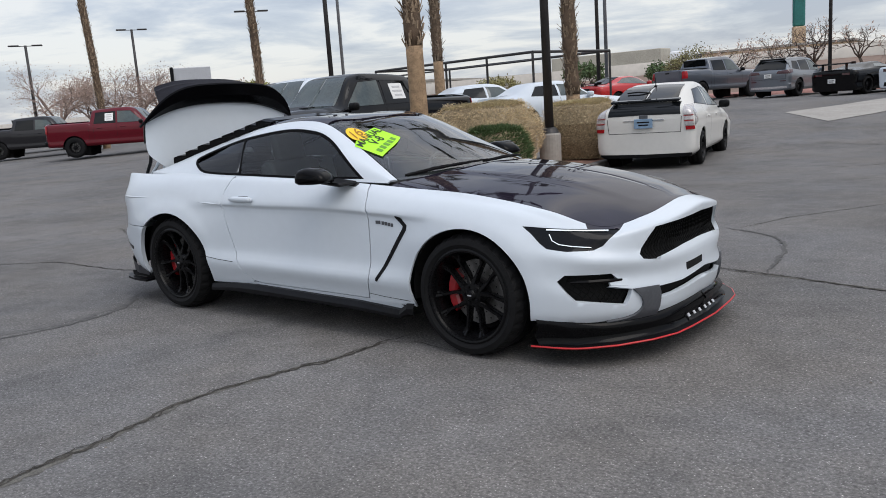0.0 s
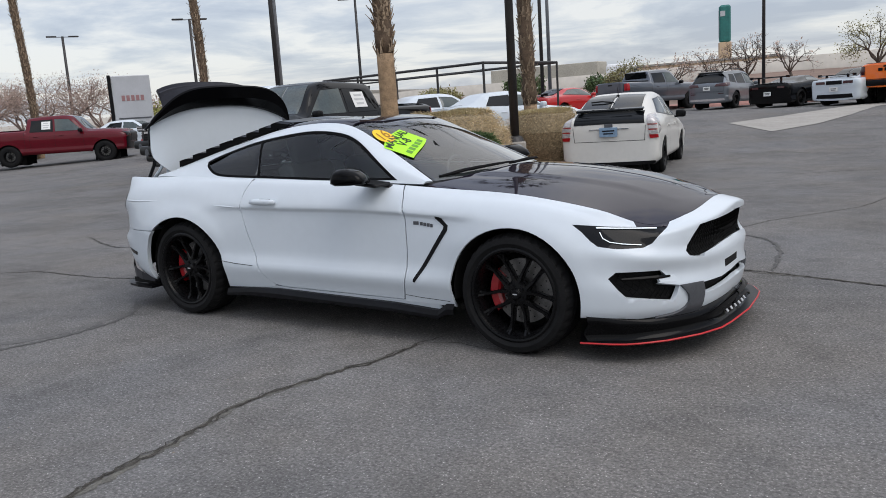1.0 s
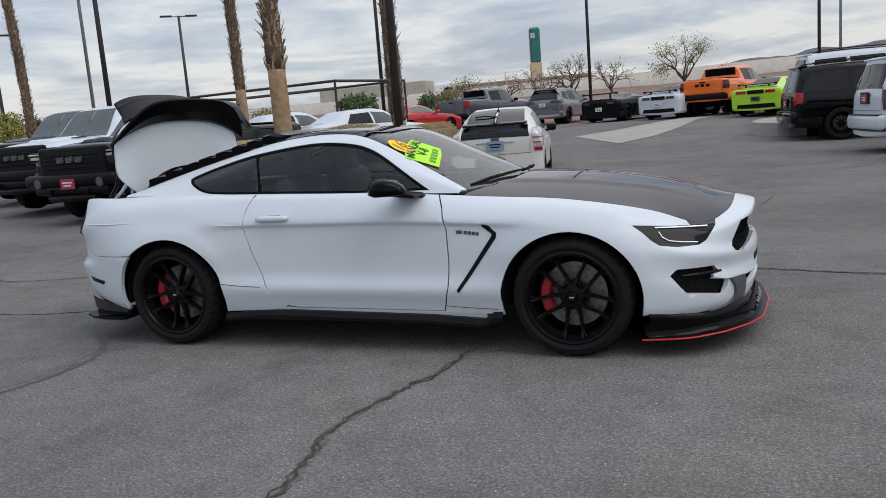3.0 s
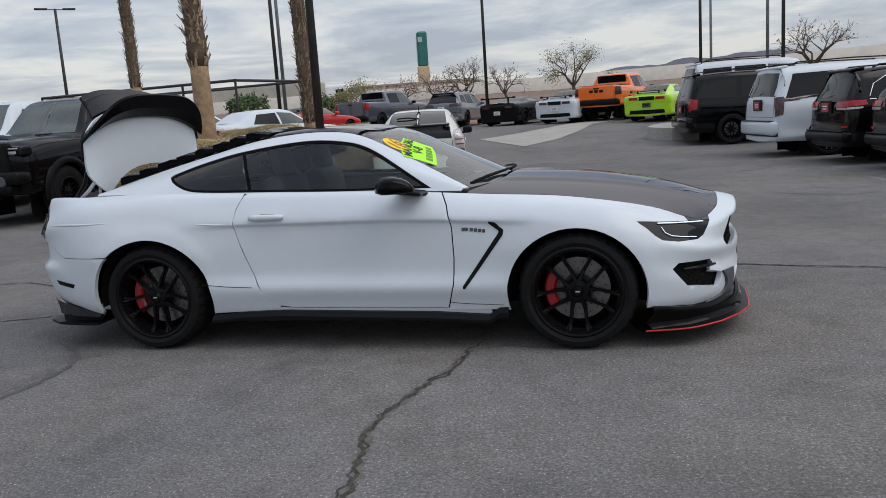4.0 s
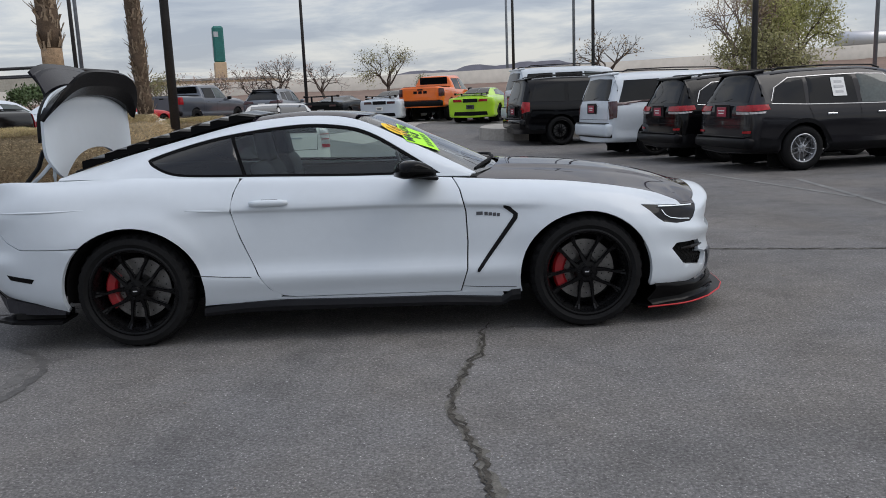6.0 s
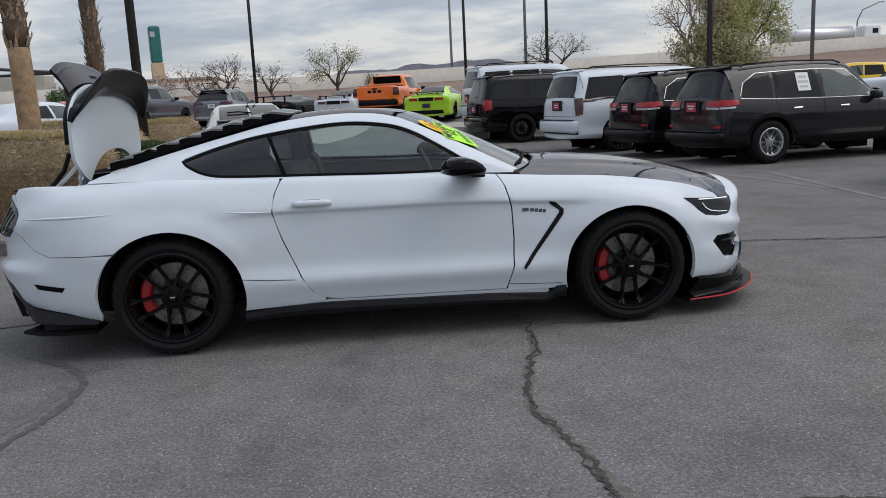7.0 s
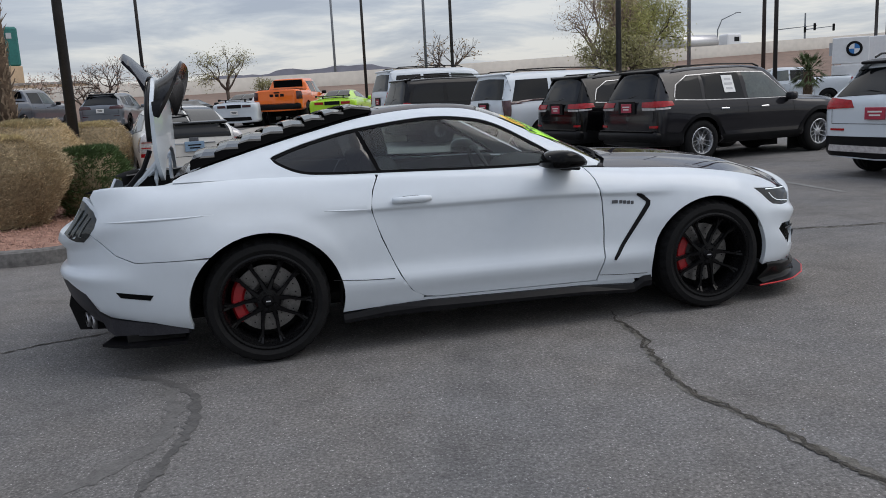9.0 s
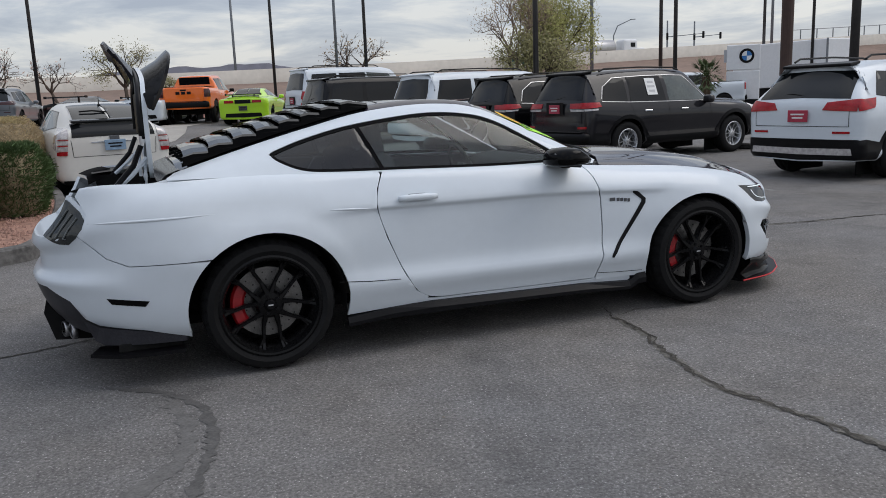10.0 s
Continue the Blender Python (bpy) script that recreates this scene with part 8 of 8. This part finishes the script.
MIDSUV = dict(name="suv", flare=.03, bumper=(.50, .20, SATIN_BLACK), rimk=.63, shut=((-.39, .48, -.39, 1.10), (.76, .52, .76, 1.08), (-1.30, .86, -1.37, 1.10)), gate=(.80, .74, 1.18, .72), W=.965, zl=.30, wheels=(-1.4575, 1.4575, .385), tail=(-2.46, -2.44, -2.20), nose=(2.36, 2.37, 2.26),
              rows=[(-2.2, 1.69, .58, 1.10), (-1.4, 1.74, .63, 1.08), (-.3, 1.755, .64, 1.06), (.25, 1.71, .62, 1.05), (1.05, 1.14, .74, 1.03), (1.6, 1.11, .76, 1.0), (2.1, 1.03, .70, .92)],
              sides=[[(-2.02, 1.17), (-1.42, 1.14), (-1.40, 1.55), (-1.62, 1.57), (-1.90, 1.42)], [(-1.34, 1.14), (-.42, 1.12), (-.46, 1.60), (-1.32, 1.57)], [(-.34, 1.12), (.72, 1.11), (.20, 1.58), (-.36, 1.60)]],
              rear=[(0, 1.21), (.70, 1.19), (.56, 1.60), (0, 1.63)], shield=[(.30, 0), (.28, .50), (.92, .66), (1.02, 0)],
              lamps=[("r", [(.44, 1.045), (.80, 1.035), (.82, 1.135), (.42, 1.13)], "tail"), ("r", [(.46, .985), (.80, .985), (.80, 1.022), (.44, 1.030)], "head"), ("s", [(-2.40, 1.035), (-2.10, 1.06), (-2.12, 1.14), (-2.39, 1.14)], "tail"), ("s", [(-2.40, .99), (-2.20, 1.0), (-2.18, 1.03), (-2.40, 1.025)], "head"), ("r", [(.66, .665), (.86, .665), (.86, .71), (.66, .70)], "tail"), ("s", [(2.0, .86), (2.22, .84), (2.24, .97), (1.92, .98)], "head")],
              clad=.60, plate_z=1.03, mirror=.62, handles=(-.95, .02), chrome=True, rails=(-1.9, .15, 1.755, .62), spoiler=(-2.12, 1.695, .56, .24), spoiler_mat=SATIN_BLACK, wiper=(-2.38, 1.22, .35), frame=SATIN_BLACK, spokes=5)
FULLSUV = dict(name="suv", bumper=(.62, .30, "body"), shut=((-.24, .50, -.24, 1.20), (1.02, .55, 1.02, 1.19), (-1.22, .92, -1.32, 1.20)), gate=(.86, .82, 1.26, .82), W=1.02, zl=.32, wheels=(-1.535, 1.535, .41), tail=(-2.68, -2.66, -2.48), nose=(2.62, 2.63, 2.55), rimk=.74,
               rows=[(-2.42, 1.88, .70, 1.19), (-1.5, 1.93, .72, 1.17), (.2, 1.93, .72, 1.15), (.75, 1.86, .70, 1.14), (1.35, 1.27, .82, 1.15), (2.0, 1.24, .84, 1.12), (2.4, 1.16, .80, 1.04)],
               sides=[[(-2.42, 1.25), (-1.40, 1.23), (-1.36, 1.74), (-2.22, 1.72)], [(-1.28, 1.23), (-.28, 1.22), (-.30, 1.75), (-1.25, 1.74)], [(-.20, 1.22), (1.0, 1.21), (.60, 1.70), (-.22, 1.75)]],
               rear=[(0, 1.30), (.80, 1.28), (.66, 1.76), (0, 1.79)], shield=[(.82, 0), (.80, .60), (1.28, .76), (1.33, 0)],
               lamps=[("r", [(.74, 1.03), (.92, 1.03), (.92, 1.24), (.80, 1.25)], "tail"), ("r", [(.82, .93), (.93, .93), (.93, 1.03), (.82, 1.03)], "tail"), ("s", [(-2.60, .95), (-2.46, .98), (-2.44, 1.22), (-2.58, 1.24)], "tail"), ("s", [(2.3, .95), (2.5, .93), (2.5, 1.08), (2.25, 1.08)], "head")],
               plate_z=.98, mirror=1.0, handles=(-.85, .30), rails=(-2.2, .3, 1.97, .66), spoiler=(-2.38, 1.885, .66, .22), wiper=(-2.62, 1.33, .4))
TALLSUV = dict(FULLSUV, loft=None, lamps=[("r", [(.885, .86), (.985, .88), (.965, 1.28), (.905, 1.26)], "tail"), ("s", [(-2.62, .90), (-2.50, .90), (-2.46, 1.27), (-2.60, 1.26)], "tail"), ("r", [(.77, 1.30), (.80, 1.30), (.715, 1.80), (.69, 1.80)], CHROME), ("s", [(2.3, .95), (2.5, .93), (2.5, 1.08), (2.25, 1.08)], "head")],
               panels=[("r", [(0, .44), (.96, .45), (.96, .53), (0, .52)], SATIN_BLACK), ("r", [(0, 1.17), (.34, 1.17), (.34, 1.185), (0, 1.185)], CHROME)], plate_z=1.10)
PICKUP = dict(name="pickup_truck", bumper=(.64, .22, SATIN_BLACK), shut=((-.04, .62, -.04, 1.32), (1.06, .66, 1.06, 1.30), (-1.00, .62, -1.0, 1.32), (-1.20, .60, -1.20, 1.36)), W=1.02, zl=.45, wheels=(-1.845, 1.845, .43), tail=(-3.03, -3.04, -3.02), nose=(2.80, 2.84, 2.74), rimk=.56,
              rows=[(-2.88, 1.46, .93, 1.38), (-1.30, 1.46, .93, 1.38), (-1.16, 1.48, .88, 1.34), (-1.08, 1.92, .66, 1.30), (.3, 1.99, .68, 1.27), (.6, 1.94, .67, 1.26), (1.30, 1.37, .82, 1.26), (2.0, 1.35, .86, 1.22), (2.58, 1.28, .82, 1.14)],
              sides=[[(-.98, 1.36), (-.08, 1.35), (-.10, 1.82), (-.92, 1.80)], [(.0, 1.35), (1.02, 1.34), (.52, 1.80), (-.02, 1.83)]],
              shield=[(.66, 0), (.64, .56), (1.22, .74), (1.28, 0)],
              lamps=[("r", [(.80, 1.05), (.96, 1.05), (.95, 1.36), (.80, 1.36)], "tail"), ("s", [(-3.0, 1.05), (-2.88, 1.05), (-2.88, 1.37), (-3.0, 1.37)], "tail"), ("f", [(.52, 1.02), (.93, 1.0), (.95, 1.16), (.52, 1.17)], GLASS_DARK)],
              panels=[("f", [(0, .78), (.48, .80), (.50, 1.16), (0, 1.20)], SATIN_BLACK), ("f", [(0, .48), (.92, .50), (.95, .98), (.52, 1.0), (.50, .76), (0, .74)], SATIN_BLACK), ("r", [(0, .52), (.93, .54), (.93, .74), (0, .72)], SATIN_BLACK)],
              plate_z=.66, mirror=1.0, handles=(-.75, .22), mirror_mat=SATIN_BLACK, spokes=6, bed="plain")
LIFTED = dict(PICKUP, axle=True, zl=.58, bumper=(.76, .24, SATIN_BLACK), wheels=(-1.845, 1.845, .47), bed="badge", rimk=.52, panels=[("f", [(0, .78), (.48, .80), (.50, 1.16), (0, 1.20)], SATIN_BLACK), ("r", [(0, .66), (.95, .66), (.95, .86), (0, .84)], SATIN_BLACK)], plate_z=.76)
KAMMBACK = dict(name="hatchback", shut=((-.51, .36, -.51, 1.0), (.82, .38, .82, .93), (-1.02, .72, -1.18, 1.04)), gate=(.64, .62, .90, .64), tail_f=((0, 0), (.78, .010), (.955, .035), (.99, .09)), W=.873, zl=.20, wheels=(-1.35, 1.35, .31), tail=(-2.17, -2.20, -2.08), nose=(2.26, 2.28, 2.16), rimk=.66,
                rows=[(-2.0, 1.19, .56, .98), (-1.3, 1.40, .58, .99), (-.4, 1.49, .57, .96), (.1, 1.47, .57, .94), (.55, 1.32, .60, .92), (1.3, 1.0, .68, .88), (2.0, .82, .62, .72)],
                sides=[[(-1.55, 1.10), (-.55, 1.04), (-.55, 1.36), (-1.10, 1.33)], [(-.47, 1.03), (.85, .99), (.22, 1.34), (-.47, 1.37)]],
                rear=[(0, .945), (.63, .935), (.60, 1.145), (0, 1.16)], upper=[(-2.00, 0), (-1.97, .540), (-1.05, .50), (-1.0, 0)], panels=[("r", [(0, .845), (.36, .845), (.34, .862), (0, .862)], CHROME), ("r", [(0, .20), (.78, .21), (.80, .27), (0, .26)], SATIN_BLACK)], cut=.02, flare=.015, shield=[(.18, 0), (.16, .48), (1.1, .62), (1.28, 0)],
                lamps=[("r", [(.705, .735), (.845, .735), (.84, .80), (.695, .80)], "head"), ("r", [(.695, .81), (.84, .81), (.838, .825), (.692, .825)], "tail"), ("r", [(.69, .835), (.836, .835), (.83, .89), (.68, .89)], "head"), ("r", [(.68, .90), (.83, .90), (.828, .912), (.678, .912)], "tail"), ("r", [(.677, .922), (.826, .922), (.815, .98), (.74, 1.085), (.665, 1.075), (.668, .98)], "head"), ("r", [(.715, .665), (.85, .668), (.846, .728), (.706, .728)], "tail"), ("s", [(-2.12, .74), (-1.96, .80), (-1.90, 1.02), (-2.06, 1.0)], "head"), ("s", [(1.85, .66), (2.15, .60), (2.12, .70), (1.75, .80)], "head")],
                plate_z=.80, mirror=.70, handles=(-.75, .15), spokes=7, twin=False, mirror_mat=SATIN_BLACK, spoiler=(-2.03, 1.186, .60, .16), spoiler_mat=GLASS_DARK, wiper=(-1.70, 1.315, -.40), antenna=(-1.16, 1.43), emblem=.935)
CROSSOVER = dict(MIDSUV, bumper=None, shut=((-.27, .44, -.27, 1.06), (.80, .46, .80, 1.02)), gate=(.76, .74, 1.12, .74), W=.93, wheels=(-1.36, 1.36, .365), tail=(-2.32, -2.33, -1.95), nose=(2.30, 2.31, 2.2), zl=.26, loft=None, frame=SATIN_BLACK, chrome=False,
                 rows=[(-1.98, 1.58, .56, 1.08), (-1.2, 1.65, .60, 1.05), (-.3, 1.66, .61, 1.02), (.3, 1.60, .60, 1.0), (1.05, 1.08, .70, .98), (1.6, 1.04, .72, .95), (2.05, .96, .66, .87)],
                 sides=[[(-1.85, 1.17), (-1.25, 1.10), (-1.22, 1.47), (-1.60, 1.48)], [(-1.15, 1.10), (-.30, 1.08), (-.33, 1.52), (-1.13, 1.49)], [(-.22, 1.08), (.78, 1.06), (.24, 1.48), (-.25, 1.52)]],
                 rear=[(0, 1.15), (.72, 1.13), (.60, 1.50), (0, 1.52)], shield=[(.36, 0), (.34, .48), (.92, .62), (1.0, 0)],
                 lamps=[("r", [(.36, .98), (.84, .96), (.84, 1.12), (.42, 1.08)], "tail"), ("s", [(-2.26, .96), (-2.0, 1.0), (-1.90, 1.13), (-2.24, 1.11)], "tail"), ("r", [(.52, .66), (.76, .66), (.76, .69), (.52, .69)], "tail"), ("s", [(1.95, .8), (2.18, .78), (2.18, .9), (1.9, .92)], "head")],
                 panels=[("r", [(0, .36), (.80, .37), (.78, .46), (0, .45)], LAMP_CLEAR)], clad=.58, plate_z=.90, rails=(-1.7, .15, 1.71, .56), spoiler=(-1.90, 1.60, .54, .24), wiper=(-2.24, 1.17, -.35))
LOWSPORT = dict(name="sports_car", W=.965, zl=.15, wheels=(-1.36, 1.36, .345), tail=(-2.22, -2.25, -2.20), nose=(2.36, 2.38, 2.25), rimk=.76,
                rows=[(-2.1, .98, .80, .93), (-1.3, 1.02, .70, .96), (-.5, 1.20, .52, .98), (.0, 1.235, .50, .96), (.35, 1.15, .54, .92), (.95, .88, .70, .84), (1.6, .80, .78, .76), (2.1, .66, .70, .60)],
                sides=[[(-.75, 1.03), (.70, .96), (.25, 1.10), (-.35, 1.15)]], rear=[(0, .99), (.1, .99), (.1, 1.0), (0, 1.0)], shield=[(.10, 0), (.08, .42), (.85, .62), (.95, 0)],
                lamps=[("r", [(.42, .76), (.72, .76), (.72, .84), (.42, .84)], "tail")], plate_z=.55, mirror=.55, handles=(), wing=(-2.12, .98, .80, .22))
SEDAN = dict(name="sedan", shut=((-.31, .36, -.31, .98), (.80, .40, .80, .94)), W=.91, zl=.20, wheels=(-1.40, 1.40, .33), tail=(-2.35, -2.38, -2.32), nose=(2.36, 2.38, 2.28), rimk=.66,
             rows=[(-2.2, 1.06, .72, .98), (-1.75, 1.10, .68, .98), (-1.0, 1.42, .55, .96), (-.2, 1.46, .56, .94), (.2, 1.41, .56, .93), (1.0, 1.0, .70, .90), (2.1, .86, .66, .76)],
             sides=[[(-1.25, 1.05), (-.35, 1.02), (-.36, 1.33), (-1.0, 1.30)], [(-.27, 1.02), (.75, 1.0), (.22, 1.30), (-.28, 1.34)]],
             rear=[(0, 1.1), (.2, 1.1), (.2, 1.11), (0, 1.11)], shield=[(.28, 0), (.26, .46), (.9, .62), (.98, 0)],
             lamps=[("r", [(.45, .80), (.80, .80), (.80, .94), (.45, .92)], "tail"), ("f", [(.45, .62), (.80, .64), (.82, .74), (.48, .74)], "head")], plate_z=.6, mirror=.65, handles=(-.7, .2))

COUPE = dict(name="sports_coupe", W=.955, zl=.18, wheels=(-1.36, 1.36, .345), tail=(-2.36, -2.40, -2.30), nose=(2.30, 2.33, 2.22), rimk=.76,
             rows=[(-2.2, 1.03, .66, .95), (-1.75, 1.06, .62, .99), (-.75, 1.35, .50, .99), (-.25, 1.37, .52, .97), (.1, 1.32, .54, .95), (.85, .98, .68, .91), (1.5, .92, .70, .86), (2.1, .80, .66, .72)],
             sides=[[(-1.25, 1.08), (.50, .98), (.05, 1.25), (-.35, 1.29), (-.78, 1.25)]], upper=[(-1.80, 0), (-1.72, .52), (-.85, .42), (-.80, 0)], shield=[(.18, 0), (.16, .46), (.75, .60), (.86, 0)],
             lamps=[("r", [(.34, .80), (.70, .80), (.70, .90), (.36, .90)], "tail")], panels=[("r", [(0, .78), (.30, .78), (.30, .92), (0, .92)], SATIN_BLACK), ("r", [(0, .26), (.70, .28), (.66, .42), (0, .42)], SATIN_BLACK)], plate_z=.60, mirror=.40, handles=(-.5,), wing=(-2.18, 1.02, .66, .09))


def at_ground(x, y, heading):
    return pose(x, y, ground_z(x, y), 0, 0, heading)


GREY_PAINT = paint("graphite_paint", (0.018, 0.0175, 0.020), .10, .0, coat=0.0, spec=.42)
SILVER_GREY = paint("steel_grey_paint", (0.09, 0.10, 0.12), .32, .4)
IONIC_GREY = paint("pale_grey_paint", (0.15, 0.165, 0.185), .32, .4)
ORANGE = paint("orange_paint", (0.80, 0.16, 0.02), .3)
LIME = paint("lime_paint", (0.42, 0.72, 0.03), .3)
RED_DARK = paint("maroon_paint", (0.105, 0.004, 0.011), .10, 0, coat=0.0, spec=.4)
RED = paint("red_paint", (0.45, 0.02, 0.02), .3)
YELLOW = paint("yellow_paint", (0.78, 0.50, 0.03), .3)

jeep = vehicle(MIDSUV, at_ground(8.24, 9.20, 8.7), GREY_PAINT, "dark grey SUV with silver wheels, nose-in on asphalt", rim_mat=RIM_SILVER, group="parked SUVs")
paper_on(jeep, MIDSUV, -.75, 1.40, .26, .34)
vehicle(MIDSUV, at_ground(7.76, 11.52, 9), BLACK_PAINT, "black SUV with red tail lamps, parked between SUVs", group="parked SUVs")
vehicle(TALLSUV, at_ground(7.12, 14.16, 11), WHITE, "large white SUV with tall slim tail lamps", group="parked SUVs", tails=LAMP_SMOKE)
vehicle(FULLSUV, at_ground(5.80, 18.74, 9), BLACK_PAINT, "large black SUV with two-tone black wheels", group="parked SUVs", rim_mat=RIM_BLACK)
vehicle(FULLSUV, at_ground(6.2, 23.2, 9) @ Matrix.Diagonal((1, 1, 1.14, 1)), WHITE, "large white SUV with dark windows behind a black one", group="parked SUVs")
vehicle(CROSSOVER, at_ground(9.3, 4.3, 9), WHITE, "white crossover with black cladding and red plate", group="parked SUVs")
vehicle(KAMMBACK, at_ground(-2.5, 11.2, 101), paint("pearl_white_paint", (0.66, 0.65, 0.615), 0.34, dirt=0.03, coat=0.5), "white hatchback with a black rear glass band", plate=PLATE_BLUE)
vehicle(LIFTED, at_ground(1.5, 31.95, 71), ORANGE, "orange lifted pickup truck with black bumper", "truck", tails=LAMP_SMOKE)
vehicle(LOWSPORT, at_ground(-3.1, 32.6, 70), BLACK_PAINT, "low black sports car with a tall rear wing", plate=PLATE_WHITE, tails=LAMP_SMOKE)
vehicle(CROSSOVER, at_ground(-6.3, 34.2, 80), IONIC_GREY, "pale grey crossover hatchback with dark rear glass", lower=IONIC_GREY, plate=PLATE_WHITE, tails=LAMP_SMOKE)
vehicle(PICKUP, at_ground(-10.3, 35.0, 72), SILVER_GREY, "steel grey pickup truck with red tail lamps", "truck")
ram = vehicle(PICKUP, at_ground(-8.75, 8.70, 268) @ Matrix.Diagonal((1.02, 1.04, 1.07, 1)), BLACK_PAINT, "black pickup truck with a paper sheet in its window", "truck")
paper_on(ram, PICKUP, -.52, 1.60, .40, .34, 1)
truck_front(ram, BLACK_PAINT, True)
ram_white = vehicle(PICKUP, at_ground(-11.4, 10.0, 266) @ Matrix.Diagonal((1.02, 1.04, 1.07, 1)), WHITE, "white pickup truck with black grille", "truck")
truck_front(ram_white, WHITE)
ram_dark = vehicle(PICKUP, at_ground(-14.4, 12.0, 268) @ Matrix.Diagonal((1.02, 1.04, 1.07, 1)), GREY_PAINT, "dark grey pickup truck with black grille", "truck")
truck_front(ram_dark, GREY_PAINT)
maroon = vehicle(PICKUP, at_ground(-28.5, 15.0, 42), RED_DARK, "maroon crew-cab pickup truck with black wheels", "truck")
paper_on(maroon, PICKUP, -.35, 1.60, .34, .34)
vehicle(PICKUP, at_ground(-37.0, 15.6, 42), GREY_PAINT, "dark grey pickup truck with red tail lamps", "truck")

vehicle(COUPE, at_ground(-.42, 31.4, 70), WHITE, "white sports coupe with a black rear spoiler", plate=PLATE_WHITE, tails=LAMP_SMOKE)
vehicle(COUPE, at_ground(3.27, 28.95, 70), LIME, "lime green sports coupe with a black rear spoiler", plate=PLATE_DARK, tails=LAMP_RED)
vehicle(SEDAN, at_ground(-8.6, 17.2, 62), WHITE, "white sedan parked behind the dry hedge")
vehicle(SEDAN, at_ground(-11.4, 17.6, 62), WHITE, "white sedan parked behind the dry hedge")
vehicle(COUPE, at_ground(-12.0, 29.3, 70), RED, "bright red coupe beyond the hedge")
vehicle(PICKUP, at_ground(24.6, 33.2, 160), YELLOW, "yellow pickup truck across the lot", "truck")
vehicle(PICKUP, at_ground(25.2, 30.0, 160), WHITE, "white pickup truck beside the yellow one", "truck")
vehicle(PICKUP, at_ground(-43.5, 18.6, 42), BLACK_PAINT, "black pickup truck at the end of the row", "truck")
vehicle(SEDAN, at_ground(-40.0, 22.5, 30), WHITE, "white sedan behind the parked trucks")
vehicle(SEDAN, at_ground(-34.0, 22.5, 30), WHITE, "white sedan behind the parked trucks")
vehicle(COUPE, at_ground(-22.6, 17.2, 276), RED, "bright red coupe at the end of the truck row")
